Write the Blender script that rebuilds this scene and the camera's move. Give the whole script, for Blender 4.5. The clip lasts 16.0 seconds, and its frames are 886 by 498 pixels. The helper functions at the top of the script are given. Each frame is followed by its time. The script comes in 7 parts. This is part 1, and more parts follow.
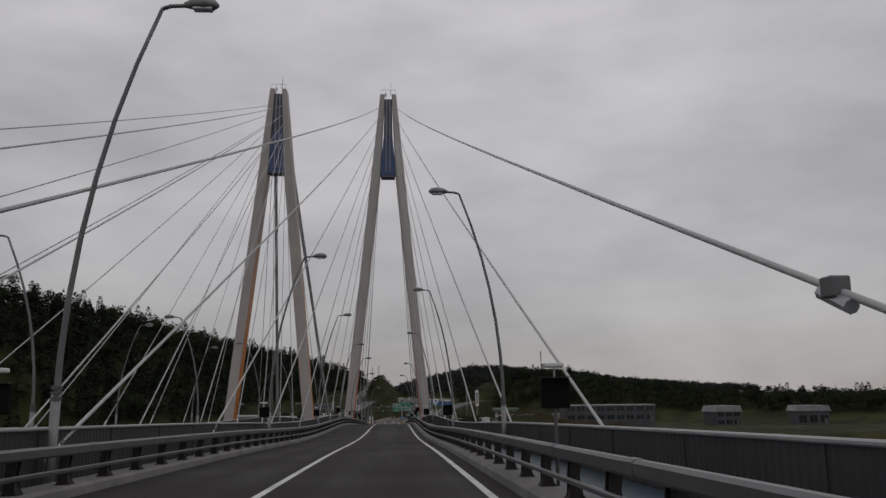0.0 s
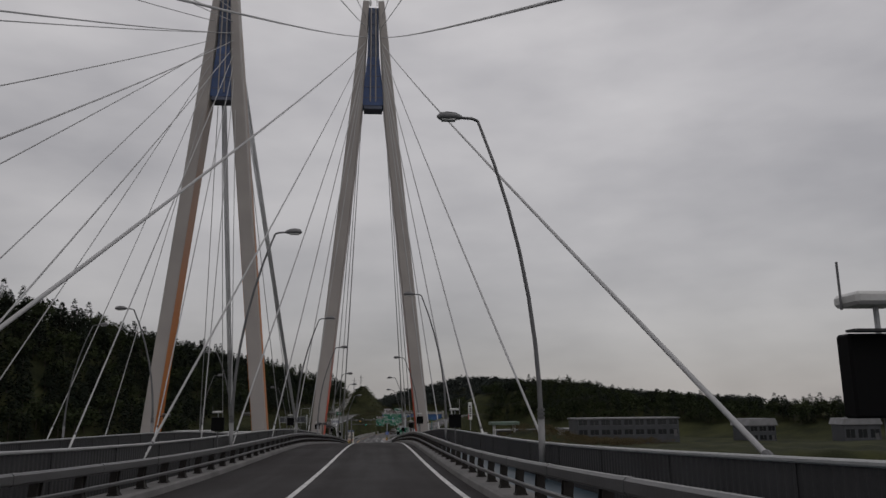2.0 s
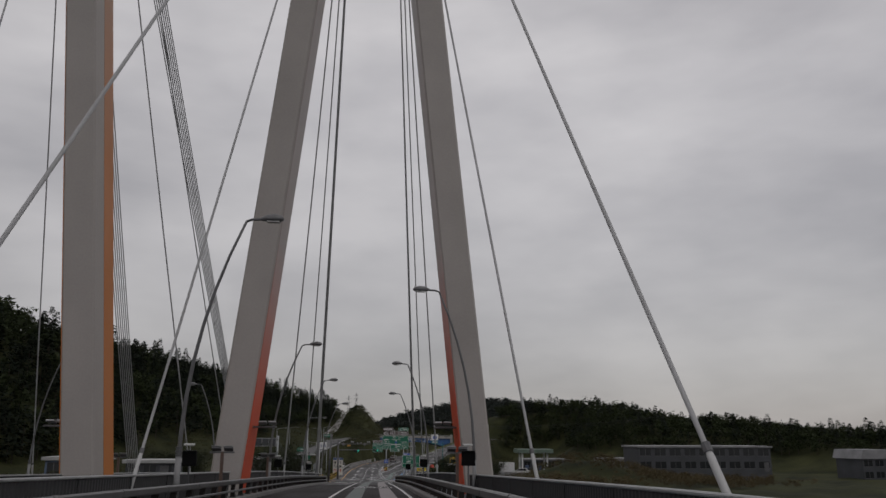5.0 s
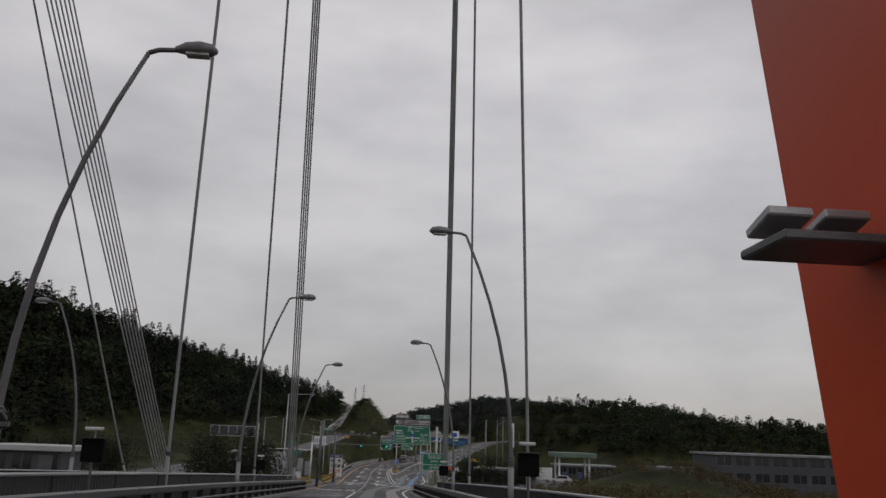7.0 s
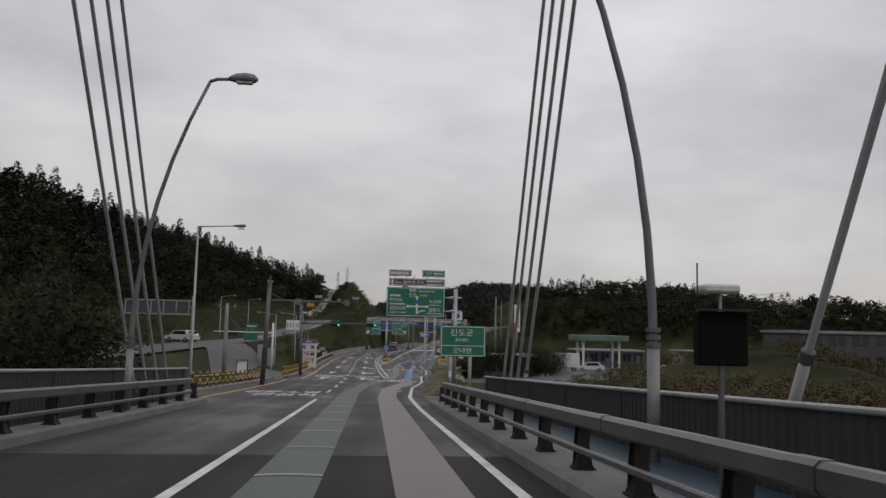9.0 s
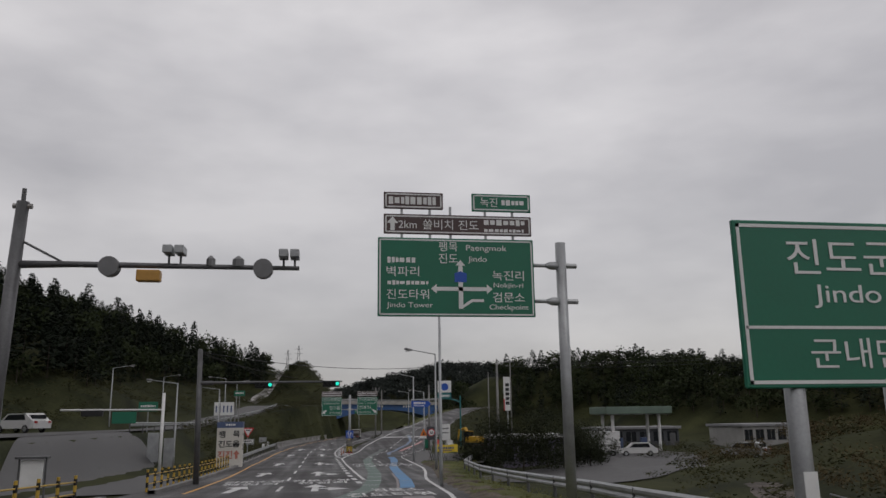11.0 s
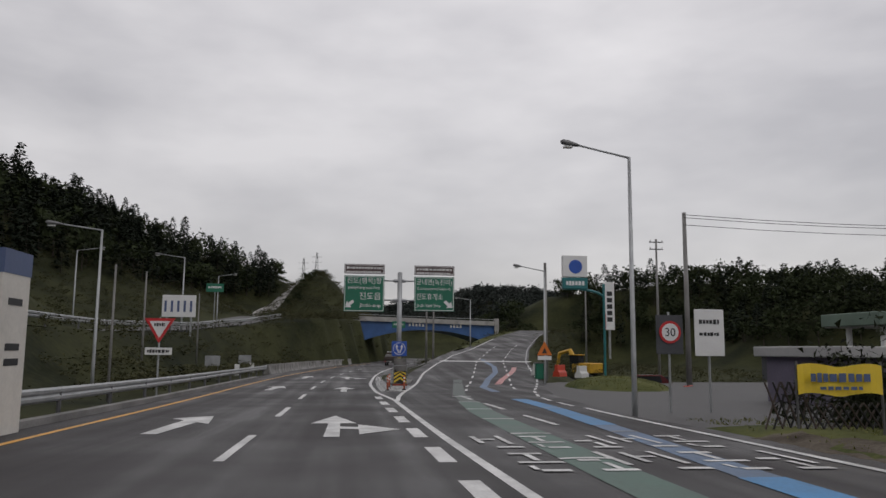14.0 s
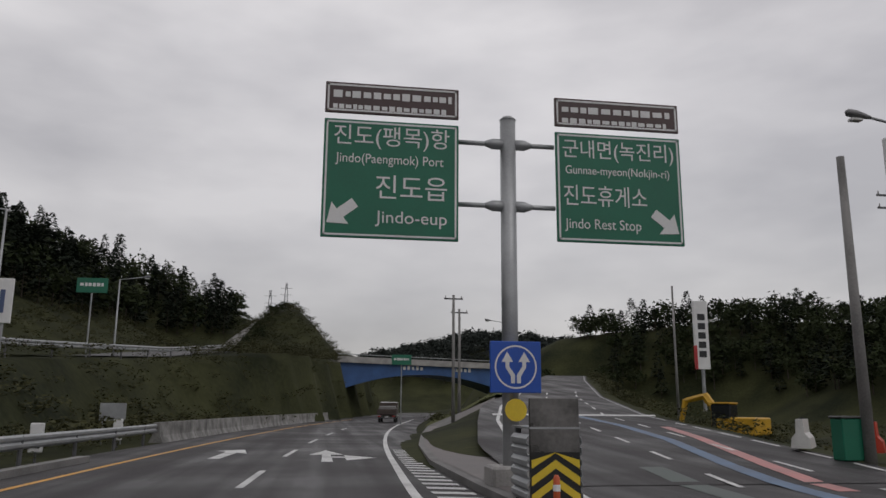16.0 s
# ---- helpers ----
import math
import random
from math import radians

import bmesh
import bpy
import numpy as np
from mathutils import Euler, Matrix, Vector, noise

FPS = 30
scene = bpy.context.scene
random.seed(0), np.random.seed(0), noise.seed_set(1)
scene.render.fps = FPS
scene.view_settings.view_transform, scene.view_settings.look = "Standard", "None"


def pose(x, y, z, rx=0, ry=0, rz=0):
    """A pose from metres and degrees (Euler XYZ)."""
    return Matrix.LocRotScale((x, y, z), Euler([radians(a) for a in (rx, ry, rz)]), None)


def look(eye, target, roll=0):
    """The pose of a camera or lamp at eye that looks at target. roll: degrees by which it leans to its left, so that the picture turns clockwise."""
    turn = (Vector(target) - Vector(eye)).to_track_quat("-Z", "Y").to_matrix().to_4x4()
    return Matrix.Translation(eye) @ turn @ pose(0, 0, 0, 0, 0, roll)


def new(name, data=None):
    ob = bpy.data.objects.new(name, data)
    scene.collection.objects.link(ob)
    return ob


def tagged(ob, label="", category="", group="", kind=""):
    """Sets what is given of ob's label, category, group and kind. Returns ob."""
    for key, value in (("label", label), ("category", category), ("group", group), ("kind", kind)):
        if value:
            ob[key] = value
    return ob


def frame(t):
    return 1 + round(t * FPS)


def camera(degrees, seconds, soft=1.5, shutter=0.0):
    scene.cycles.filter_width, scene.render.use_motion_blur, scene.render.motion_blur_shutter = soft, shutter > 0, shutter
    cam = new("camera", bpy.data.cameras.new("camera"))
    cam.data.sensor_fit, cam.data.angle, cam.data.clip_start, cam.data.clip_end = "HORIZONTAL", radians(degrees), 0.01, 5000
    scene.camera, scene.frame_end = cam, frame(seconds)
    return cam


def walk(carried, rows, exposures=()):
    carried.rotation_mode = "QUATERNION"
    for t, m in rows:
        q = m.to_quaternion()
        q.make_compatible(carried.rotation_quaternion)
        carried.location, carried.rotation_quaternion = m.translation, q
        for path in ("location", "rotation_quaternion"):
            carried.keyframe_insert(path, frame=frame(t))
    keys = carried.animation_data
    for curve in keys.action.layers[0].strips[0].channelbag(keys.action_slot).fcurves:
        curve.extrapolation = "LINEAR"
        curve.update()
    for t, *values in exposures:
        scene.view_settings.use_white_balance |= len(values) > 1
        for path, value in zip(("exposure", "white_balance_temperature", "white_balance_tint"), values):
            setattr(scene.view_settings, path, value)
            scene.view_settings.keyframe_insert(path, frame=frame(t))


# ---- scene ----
cam = camera(60.0, 16.0)
PATH = [
    (0, (0.152, -0, 10.788), (0.278, 1.961, 11.159), -0.61),
    (0.5, (0.078, 8.755, 10.59), (0.234, 10.715, 10.955), -1.10),
    (1, (0.003, 17.525, 10.364), (0.162, 19.483, 10.739), -1.37),
    (1.5, (-0.092, 26.315, 10.106), (0.063, 28.27, 10.498), -0.57),
    (2, (-0.204, 35.137, 9.815), (-0.036, 37.088, 10.222), -0.66),
    (2.5, (-0.266, 43.989, 9.505), (-0.088, 45.935, 9.931), -1.21),
    (3, (-0.3, 52.855, 9.169), (-0.112, 54.798, 9.602), -1.30),
    (5.5, (0.041, 97.671, 8.827), (0.197, 99.608, 9.3), 0.53),
    (6, (0.004, 106.53, 8.468), (0.15, 108.471, 8.924), 1.12),
    (6.5, (-0.018, 115.364, 8.059), (0.113, 117.303, 8.531), 2.20),
    (7, (0, 124.198, 7.631), (0.13, 126.137, 8.106), 2.07),
    (7.5, (0.049, 133.04, 7.208), (0.189, 135.014, 7.5), 1.81),
    (8, (0.099, 141.891, 6.784), (0.253, 143.871, 7.026), 1.78),
    (10.3, (-0.072, 182.86, 4.742), (0.158, 184.845, 4.896), 0.15),
    (10.5, (-0.081, 186.404, 4.564), (0.15, 188.38, 4.769), -0.41),
    (11, (-0.109, 194.975, 4.113), (0.187, 196.906, 4.54), -0.79),
    (11.5, (-0.098, 203.537, 3.672), (0.187, 205.493, 3.974), -0.18),
    (12, (-0.132, 212.126, 3.262), (0.125, 214.103, 3.424), -0.16),
    (12.5, (-0.168, 220.754, 2.881), (0.05, 222.733, 3.066), -0.12),
    (13, (-0.198, 229.359, 2.539), (0.02, 231.336, 2.754), 0.10),
    (13.5, (-0.185, 237.981, 2.249), (0.046, 239.952, 2.498), 0.09),
    (14, (-0.194, 246.607, 2.006), (0.045, 248.575, 2.268), 0.50),
    (14.5, (-0.229, 255.336, 1.819), (0.022, 257.299, 2.109), 0.45),
    (15, (-0.292, 264.148, 1.663), (-0.03, 266.105, 1.981), 0.28),
    (15.5, (-0.365, 273.057, 1.527), (-0.09, 275.006, 1.886), -0.12),
    (16, (-0.403, 282.009, 1.4), (-0.106, 283.946, 1.8), 0.37),
]
walk(cam, [(t, look(eye, target, roll)) for t, eye, target, roll in PATH],
     exposures=[(0.0, -0.44), (1.5, -0.46), (2.5, -0.52), (3.2, -0.50), (5.5, -0.37), (6.5, -0.28), (7.0, -0.24), (8.0, -0.08), (10.5, 0.0), (11.0, -0.2), (11.5, -0.16), (12.0, -0.02), (12.5, 0.06), (14.0, 0.0), (15.5, -0.13), (16.0, -0.13)])

# ---- world and sun: overcast rain sky ----
world = bpy.data.worlds.new("overcast")
scene.world = world
world.use_nodes = True
wn, wl = world.node_tree.nodes, world.node_tree.links
wn.clear()
w_out, w_bg = wn.new("ShaderNodeOutputWorld"), wn.new("ShaderNodeBackground")
w_sky = wn.new("ShaderNodeTexSky")
w_sky.sky_type, w_sky.sun_disc = "NISHITA", False
w_sky.sun_elevation, w_sky.sun_rotation = radians(50), radians(40)
w_co, w_map = wn.new("ShaderNodeTexCoord"), wn.new("ShaderNodeMapping")
w_map.inputs["Scale"].default_value = (1.0, 1.0, 2.6)
w_n1, w_n2 = wn.new("ShaderNodeTexNoise"), wn.new("ShaderNodeTexNoise")
w_n1.inputs["Scale"].default_value, w_n1.inputs["Detail"].default_value = 2.2, 4.0
w_n2.inputs["Scale"].default_value, w_n2.inputs["Detail"].default_value = 7.0, 5.0
w_mix = wn.new("ShaderNodeMath")
w_mix.operation = "MULTIPLY_ADD"
w_mix.inputs[1].default_value = 0.35
w_ramp = wn.new("ShaderNodeValToRGB")
w_ramp.color_ramp.elements[0].position, w_ramp.color_ramp.elements[0].color = 0.46, (0.455, 0.437, 0.446, 1)
w_ramp.color_ramp.elements[1].position, w_ramp.color_ramp.elements[1].color = 0.84, (0.70, 0.672, 0.672, 1)
w_add = wn.new("ShaderNodeMix")
w_add.data_type, w_add.blend_type = "RGBA", "ADD"
w_add.inputs[0].default_value = 0.012
wl.new(w_co.outputs["Generated"], w_map.inputs["Vector"])
wl.new(w_map.outputs["Vector"], w_n1.inputs["Vector"])
wl.new(w_map.outputs["Vector"], w_n2.inputs["Vector"])
wl.new(w_n2.outputs["Fac"], w_mix.inputs[0])
wl.new(w_n1.outputs["Fac"], w_mix.inputs[2])
wl.new(w_mix.outputs[0], w_ramp.inputs["Fac"])
wl.new(w_ramp.outputs["Color"], w_add.inputs[6])
wl.new(w_sky.outputs["Color"], w_add.inputs[7])
w_sep, w_low, w_mul = wn.new("ShaderNodeSeparateXYZ"), wn.new("ShaderNodeMapRange"), wn.new("ShaderNodeVectorMath")
w_low.inputs["From Max"].default_value = 0.42
w_low.inputs["To Min"].default_value, w_low.inputs["To Max"].default_value = 0.76, 1.06
w_mul.operation = "SCALE"
wl.new(w_co.outputs["Generated"], w_sep.inputs["Vector"])
wl.new(w_sep.outputs["Z"], w_low.inputs["Value"])
wl.new(w_add.outputs[2], w_mul.inputs[0])
wl.new(w_low.outputs["Result"], w_mul.inputs["Scale"])
wl.new(w_mul.outputs["Vector"], w_bg.inputs["Color"])
w_bg.inputs["Strength"].default_value = 1.0
wl.new(w_bg.outputs["Background"], w_out.inputs["Surface"])
sun = new("sun", bpy.data.lights.new("sun", "SUN"))
sun.data.energy, sun.data.angle, sun.data.color = 0.3, radians(25), (1.0, 0.97, 0.93)
sun.matrix_world = look((0, 0, 80), (-25, 40, 30))


# ---- materials ----
def material(name, color, rough=0.7, metal=0.0, vary=0.25, scale=1.5, fine=30.0, bump=0.15, tint=None, spec=0.5, coat=0.0, random_amount=0.0):
    """A painted, mineral or plant surface: colour broken at two scales, uneven gloss and fine relief, in metres."""
    m = bpy.data.materials.new(name)
    m.use_nodes = True
    n, l = m.node_tree.nodes, m.node_tree.links
    b = n["Principled BSDF"]
    geo = n.new("ShaderNodeNewGeometry")
    big, small = n.new("ShaderNodeTexNoise"), n.new("ShaderNodeTexNoise")
    big.inputs["Scale"].default_value, big.inputs["Detail"].default_value = scale, 3.0
    small.inputs["Scale"].default_value, small.inputs["Detail"].default_value = fine, 2.0
    l.new(geo.outputs["Position"], big.inputs["Vector"])
    l.new(geo.outputs["Position"], small.inputs["Vector"])
    mix = n.new("ShaderNodeMath")
    mix.operation = "MULTIPLY_ADD"
    mix.inputs[1].default_value = 0.4
    l.new(small.outputs["Fac"], mix.inputs[0])
    l.new(big.outputs["Fac"], mix.inputs[2])
    last = mix.outputs[0]
    if random_amount:
        isl, add = n.new("ShaderNodeNewGeometry"), n.new("ShaderNodeMath")
        add.operation = "MULTIPLY_ADD"
        add.inputs[1].default_value = random_amount
        l.new(isl.outputs["Random Per Island"], add.inputs[0])
        l.new(last, add.inputs[2])
        last = add.outputs[0]
    ramp = n.new("ShaderNodeValToRGB")
    lo = [c * (1 - vary) for c in color]
    hi = [min(1, c * (1 + vary)) for c in (tint or color)]
    ramp.color_ramp.elements[0].position, ramp.color_ramp.elements[0].color = 0.45, (*lo, 1)
    ramp.color_ramp.elements[1].position, ramp.color_ramp.elements[1].color = 0.95 + 0.6 * random_amount, (*hi, 1)
    l.new(last, ramp.inputs["Fac"])
    l.new(ramp.outputs["Color"], b.inputs["Base Color"])
    rr = n.new("ShaderNodeMapRange")
    rr.inputs["To Min"].default_value, rr.inputs["To Max"].default_value = max(0.03, rough - 0.12), min(1, rough + 0.12)
    l.new(big.outputs["Fac"], rr.inputs["Value"])
    l.new(rr.outputs["Result"], b.inputs["Roughness"])
    b.inputs["Metallic"].default_value = metal
    b.inputs["Specular IOR Level"].default_value = spec
    b.inputs["Coat Weight"].default_value = coat
    if bump:
        bp = n.new("ShaderNodeBump")
        bp.inputs["Strength"].default_value, bp.inputs["Distance"].default_value = bump, 0.02
        l.new(small.outputs["Fac"], bp.inputs["Height"])
        l.new(bp.outputs["Normal"], b.inputs["Normal"])
    return m


def glow(name, color, strength):
    m = bpy.data.materials.new(name)
    m.use_nodes = True
    b = m.node_tree.nodes["Principled BSDF"]
    b.inputs["Base Color"].default_value = (*color, 1)
    b.inputs["Emission Color"].default_value = (*color, 1)
    b.inputs["Emission Strength"].default_value = strength
    return m


def asphalt(name, color, wet=(0.42, 0.8), spec=0.36):
    """Wet asphalt: tyre tracks drawn out along the road, drying patches, coarse grain."""
    m = bpy.data.materials.new(name)
    m.use_nodes = True
    n, l = m.node_tree.nodes, m.node_tree.links
    b = n["Principled BSDF"]
    geo, stretch = n.new("ShaderNodeNewGeometry"), n.new("ShaderNodeMapping")
    stretch.inputs["Scale"].default_value = (1.15, 0.035, 1.0)
    l.new(geo.outputs["Position"], stretch.inputs["Vector"])
    streak, patch, grain = (n.new("ShaderNodeTexNoise") for _ in range(3))
    for node, scale, detail in ((streak, 1.0, 3.0), (patch, 0.22, 5.0), (grain, 55.0, 2.0)):
        node.inputs["Scale"].default_value, node.inputs["Detail"].default_value = scale, detail
    l.new(stretch.outputs["Vector"], streak.inputs["Vector"])
    l.new(geo.outputs["Position"], patch.inputs["Vector"])
    l.new(geo.outputs["Position"], grain.inputs["Vector"])
    both, all_ = n.new("ShaderNodeMath"), n.new("ShaderNodeMath")
    both.operation, all_.operation = "ADD", "MULTIPLY_ADD"
    all_.inputs[1].default_value = 0.45
    l.new(streak.outputs["Fac"], both.inputs[0])
    l.new(patch.outputs["Fac"], both.inputs[1])
    l.new(grain.outputs["Fac"], all_.inputs[0])
    l.new(both.outputs[0], all_.inputs[2])
    ramp = n.new("ShaderNodeValToRGB")
    ramp.color_ramp.elements[0].position, ramp.color_ramp.elements[0].color = 0.82, (*[0.62 * c for c in color], 1)
    ramp.color_ramp.elements[1].position, ramp.color_ramp.elements[1].color = 1.62, (*[1.45 * c for c in color], 1)
    span = n.new("ShaderNodeMapRange")
    span.inputs["From Min"].default_value, span.inputs["From Max"].default_value = 0.85, 1.6
    ramp.color_ramp.elements[0].position, ramp.color_ramp.elements[1].position = 0.0, 1.0
    l.new(all_.outputs[0], span.inputs["Value"])
    l.new(span.outputs["Result"], ramp.inputs["Fac"])
    l.new(ramp.outputs["Color"], b.inputs["Base Color"])
    rr = n.new("ShaderNodeMapRange")
    rr.inputs["From Min"].default_value, rr.inputs["From Max"].default_value = 0.75, 1.25
    rr.inputs["To Min"].default_value, rr.inputs["To Max"].default_value = wet
    l.new(both.outputs[0], rr.inputs["Value"])
    l.new(rr.outputs["Result"], b.inputs["Roughness"])
    b.inputs["Specular IOR Level"].default_value = spec
    bp = n.new("ShaderNodeBump")
    bp.inputs["Strength"].default_value, bp.inputs["Distance"].default_value = 0.35, 0.015
    l.new(grain.outputs["Fac"], bp.inputs["Height"])
    l.new(bp.outputs["Normal"], b.inputs["Normal"])
    return m


M_ASPHALT = asphalt("asphalt_wet", (0.029, 0.0265, 0.028))
M_ASPHALT_DECK = asphalt("asphalt_deck", (0.0185, 0.0155, 0.0160), wet=(0.66, 0.92), spec=0.22)
M_WALK_BLUE = material("walkway_coat_blue", (0.022, 0.05, 0.075), 0.45, vary=0.3, scale=0.7, fine=14, bump=0.1)
M_ASPHALT_OLD = material("asphalt_old", (0.058, 0.057, 0.058), 0.6, vary=0.3, scale=0.4, fine=40, bump=0.35, spec=0.4)
M_WHITE_LINE = material("road_paint_white", (0.56, 0.56, 0.555), 0.5, vary=0.38, scale=1.4, fine=25, bump=0.1)
M_FADED_LINE = material("road_paint_faded", (0.24, 0.245, 0.25), 0.5, vary=0.35, scale=1.2, fine=20, bump=0.1)
M_YELLOW_LINE = material("road_paint_yellow", (0.66, 0.33, 0.04), 0.5, vary=0.2, scale=2.5, fine=25, bump=0.1)
M_BLUE_BAND = material("road_paint_blue", (0.042, 0.185, 0.38), 0.55, vary=0.3, scale=0.9, fine=20, bump=0.1)
M_GREEN_BAND = material("road_paint_green", (0.060, 0.115, 0.092), 0.55, vary=0.3, scale=0.8, fine=18, bump=0.1)
M_GREEN_WORN = material("road_paint_green_worn", (0.058, 0.078, 0.070), 0.55, vary=0.35, scale=0.8, fine=18, bump=0.1)
M_BLUE_WORN = material("road_paint_blue_worn", (0.085, 0.14, 0.23), 0.55, vary=0.4, scale=0.8, fine=18, bump=0.1)
M_PAVER = material("paving_wet", (0.13, 0.115, 0.112), 0.6, vary=0.3, scale=0.7, fine=14, bump=0.3)
M_KERB = material("kerb_concrete_wet", (0.155, 0.15, 0.147), 0.75, vary=0.35, scale=0.8, fine=18, bump=0.25)
M_PINK_BAND = material("road_paint_pink_worn", (0.145, 0.118, 0.118), 0.45, vary=0.25, scale=0.8, fine=18, bump=0.1)
M_RED_BAND = material("road_paint_red", (0.42, 0.16, 0.15), 0.45, vary=0.3, scale=0.8, fine=18, bump=0.1)
M_CONCRETE = material("concrete", (0.33, 0.32, 0.31), 0.8, vary=0.3, scale=0.8, fine=22, bump=0.25)
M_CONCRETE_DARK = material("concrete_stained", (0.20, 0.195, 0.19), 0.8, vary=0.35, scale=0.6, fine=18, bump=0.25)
M_PYLON = material("pylon_paint_grey", (0.375, 0.345, 0.325), 0.6, vary=0.1, scale=0.25, fine=9, bump=0.06)
M_STEEL = material("galvanised_steel", (0.36, 0.37, 0.38), 0.45, metal=0.55, vary=0.2, scale=2.0, fine=30, bump=0.08)
M_STEEL_DARK = material("steel_weathered", (0.12, 0.12, 0.125), 0.5, metal=0.5, vary=0.3, scale=2.0, fine=25, bump=0.1)
M_RAIL = material("rail_tube_grey", (0.11, 0.11, 0.113), 0.38, metal=0.35, vary=0.25, scale=1.2, fine=20, bump=0.08)
M_PARAPET = material("parapet_bars_dark", (0.036, 0.036, 0.038), 0.6, vary=0.25, scale=1.0, fine=20, bump=0.05, spec=0.3)
M_POST = material("barrier_post_dark", (0.022, 0.019, 0.017), 0.6, vary=0.3, scale=2.0, fine=25, bump=0.1, spec=0.3)
M_HANDRAIL = material("hand_rail_pale", (0.34, 0.345, 0.35), 0.4, metal=0.2, vary=0.2, scale=1.5, fine=20, bump=0.06)
M_CABLE = material("cable_sheath", (0.36, 0.36, 0.365), 0.5, vary=0.15, scale=0.5, fine=12, bump=0.05)
M_SLEEVE = material("cable_sleeve_white", (0.52, 0.52, 0.52), 0.45, vary=0.12, scale=0.8, fine=15, bump=0.05)
M_UPPER_PANEL = material("panel_slate_blue", (0.085, 0.115, 0.20), 0.45, vary=0.3, scale=0.5, fine=8, bump=0.05)
M_BLUE_PANEL = material("panel_blue", (0.065, 0.11, 0.25), 0.45, vary=0.25, scale=0.5, fine=8, bump=0.05)
M_DARK_PANEL = material("panel_slate", (0.115, 0.13, 0.18), 0.55, vary=0.35, scale=0.7, fine=8, bump=0.1)
M_LAMP_HEAD = material("lamp_housing", (0.17, 0.17, 0.175), 0.4, metal=0.4, vary=0.15, scale=3, fine=30, bump=0.05)
M_LAMP_SLEEVE = material("lamp_sleeve_paint", (0.22, 0.22, 0.225), 0.45, metal=0.2, vary=0.2, scale=1.5, fine=20, bump=0.06)
M_LAMP_POLE = material("lamp_pole_paint", (0.14, 0.14, 0.145), 0.5, metal=0.2, vary=0.2, scale=1.5, fine=20, bump=0.06)
M_LENS = material("lamp_lens", (0.55, 0.55, 0.54), 0.25, vary=0.1, scale=5, fine=40, bump=0.0)
M_PANEL_BLACK = material("panel_matt_black", (0.004, 0.004, 0.0045), 0.85, vary=0.2, scale=3, fine=30, bump=0.02, spec=0.15)
M_BLACK = material("black_plastic", (0.012, 0.012, 0.013), 0.45, vary=0.3, scale=3, fine=30, bump=0.05)
M_GRASS = material("verge_grass", (0.052, 0.076, 0.016), 0.95, vary=0.45, scale=0.35, fine=9, bump=0.8, tint=(0.088, 0.090, 0.032), spec=0.15)
M_EARTH = material("embankment", (0.062, 0.058, 0.026), 0.95, vary=0.5, scale=0.22, fine=5, bump=0.9, tint=(0.10, 0.082, 0.045), spec=0.15)
M_WATER = material("sea_water", (0.04, 0.052, 0.055), 0.12, vary=0.15, scale=0.05, fine=0.8, bump=0.4)
M_SIGN_GREEN = material("sign_sheet_green", (0.012, 0.145, 0.085), 0.4, vary=0.1, scale=1.2, fine=18, bump=0.03)
M_SIGN_BROWN = material("sign_sheet_brown", (0.075, 0.045, 0.045), 0.4, vary=0.1, scale=1.2, fine=18, bump=0.03)
M_SIGN_BLUE = material("sign_sheet_blue", (0.02, 0.085, 0.42), 0.4, vary=0.1, scale=1.2, fine=18, bump=0.03)
M_SIGN_WHITE = material("sign_sheet_white", (0.72, 0.72, 0.72), 0.4, vary=0.08, scale=1.2, fine=18, bump=0.03)
M_SIGN_RED = material("sign_sheet_red", (0.52, 0.025, 0.03), 0.4, vary=0.1, scale=1.2, fine=18, bump=0.03)
M_SIGN_YELLOW = material("sign_sheet_yellow", (0.72, 0.52, 0.04), 0.4, vary=0.1, scale=1.2, fine=18, bump=0.03)
M_BOX_WHITE = material("board_cream", (0.60, 0.575, 0.53), 0.6, vary=0.14, scale=0.8, fine=12, bump=0.05)
M_BOX_BLUE = material("board_band_blue", (0.07, 0.10, 0.20), 0.5, vary=0.15, scale=0.8, fine=12, bump=0.05)
M_INK = material("board_ink_black", (0.02, 0.02, 0.022), 0.5, vary=0.1, scale=2, fine=20, bump=0.0)
M_INK_RED = material("board_ink_red", (0.45, 0.16, 0.12), 0.5, vary=0.2, scale=2, fine=20, bump=0.0)

M_CUSHION_RED = material("cushion_base_red", (0.30, 0.05, 0.03), 0.6, vary=0.3, scale=3, fine=20, bump=0.1)
M_CUSHION_TOP = material("cushion_sheet_metal", (0.15, 0.145, 0.14), 0.3, metal=0.6, vary=0.5, scale=2.2, fine=18, bump=0.12)


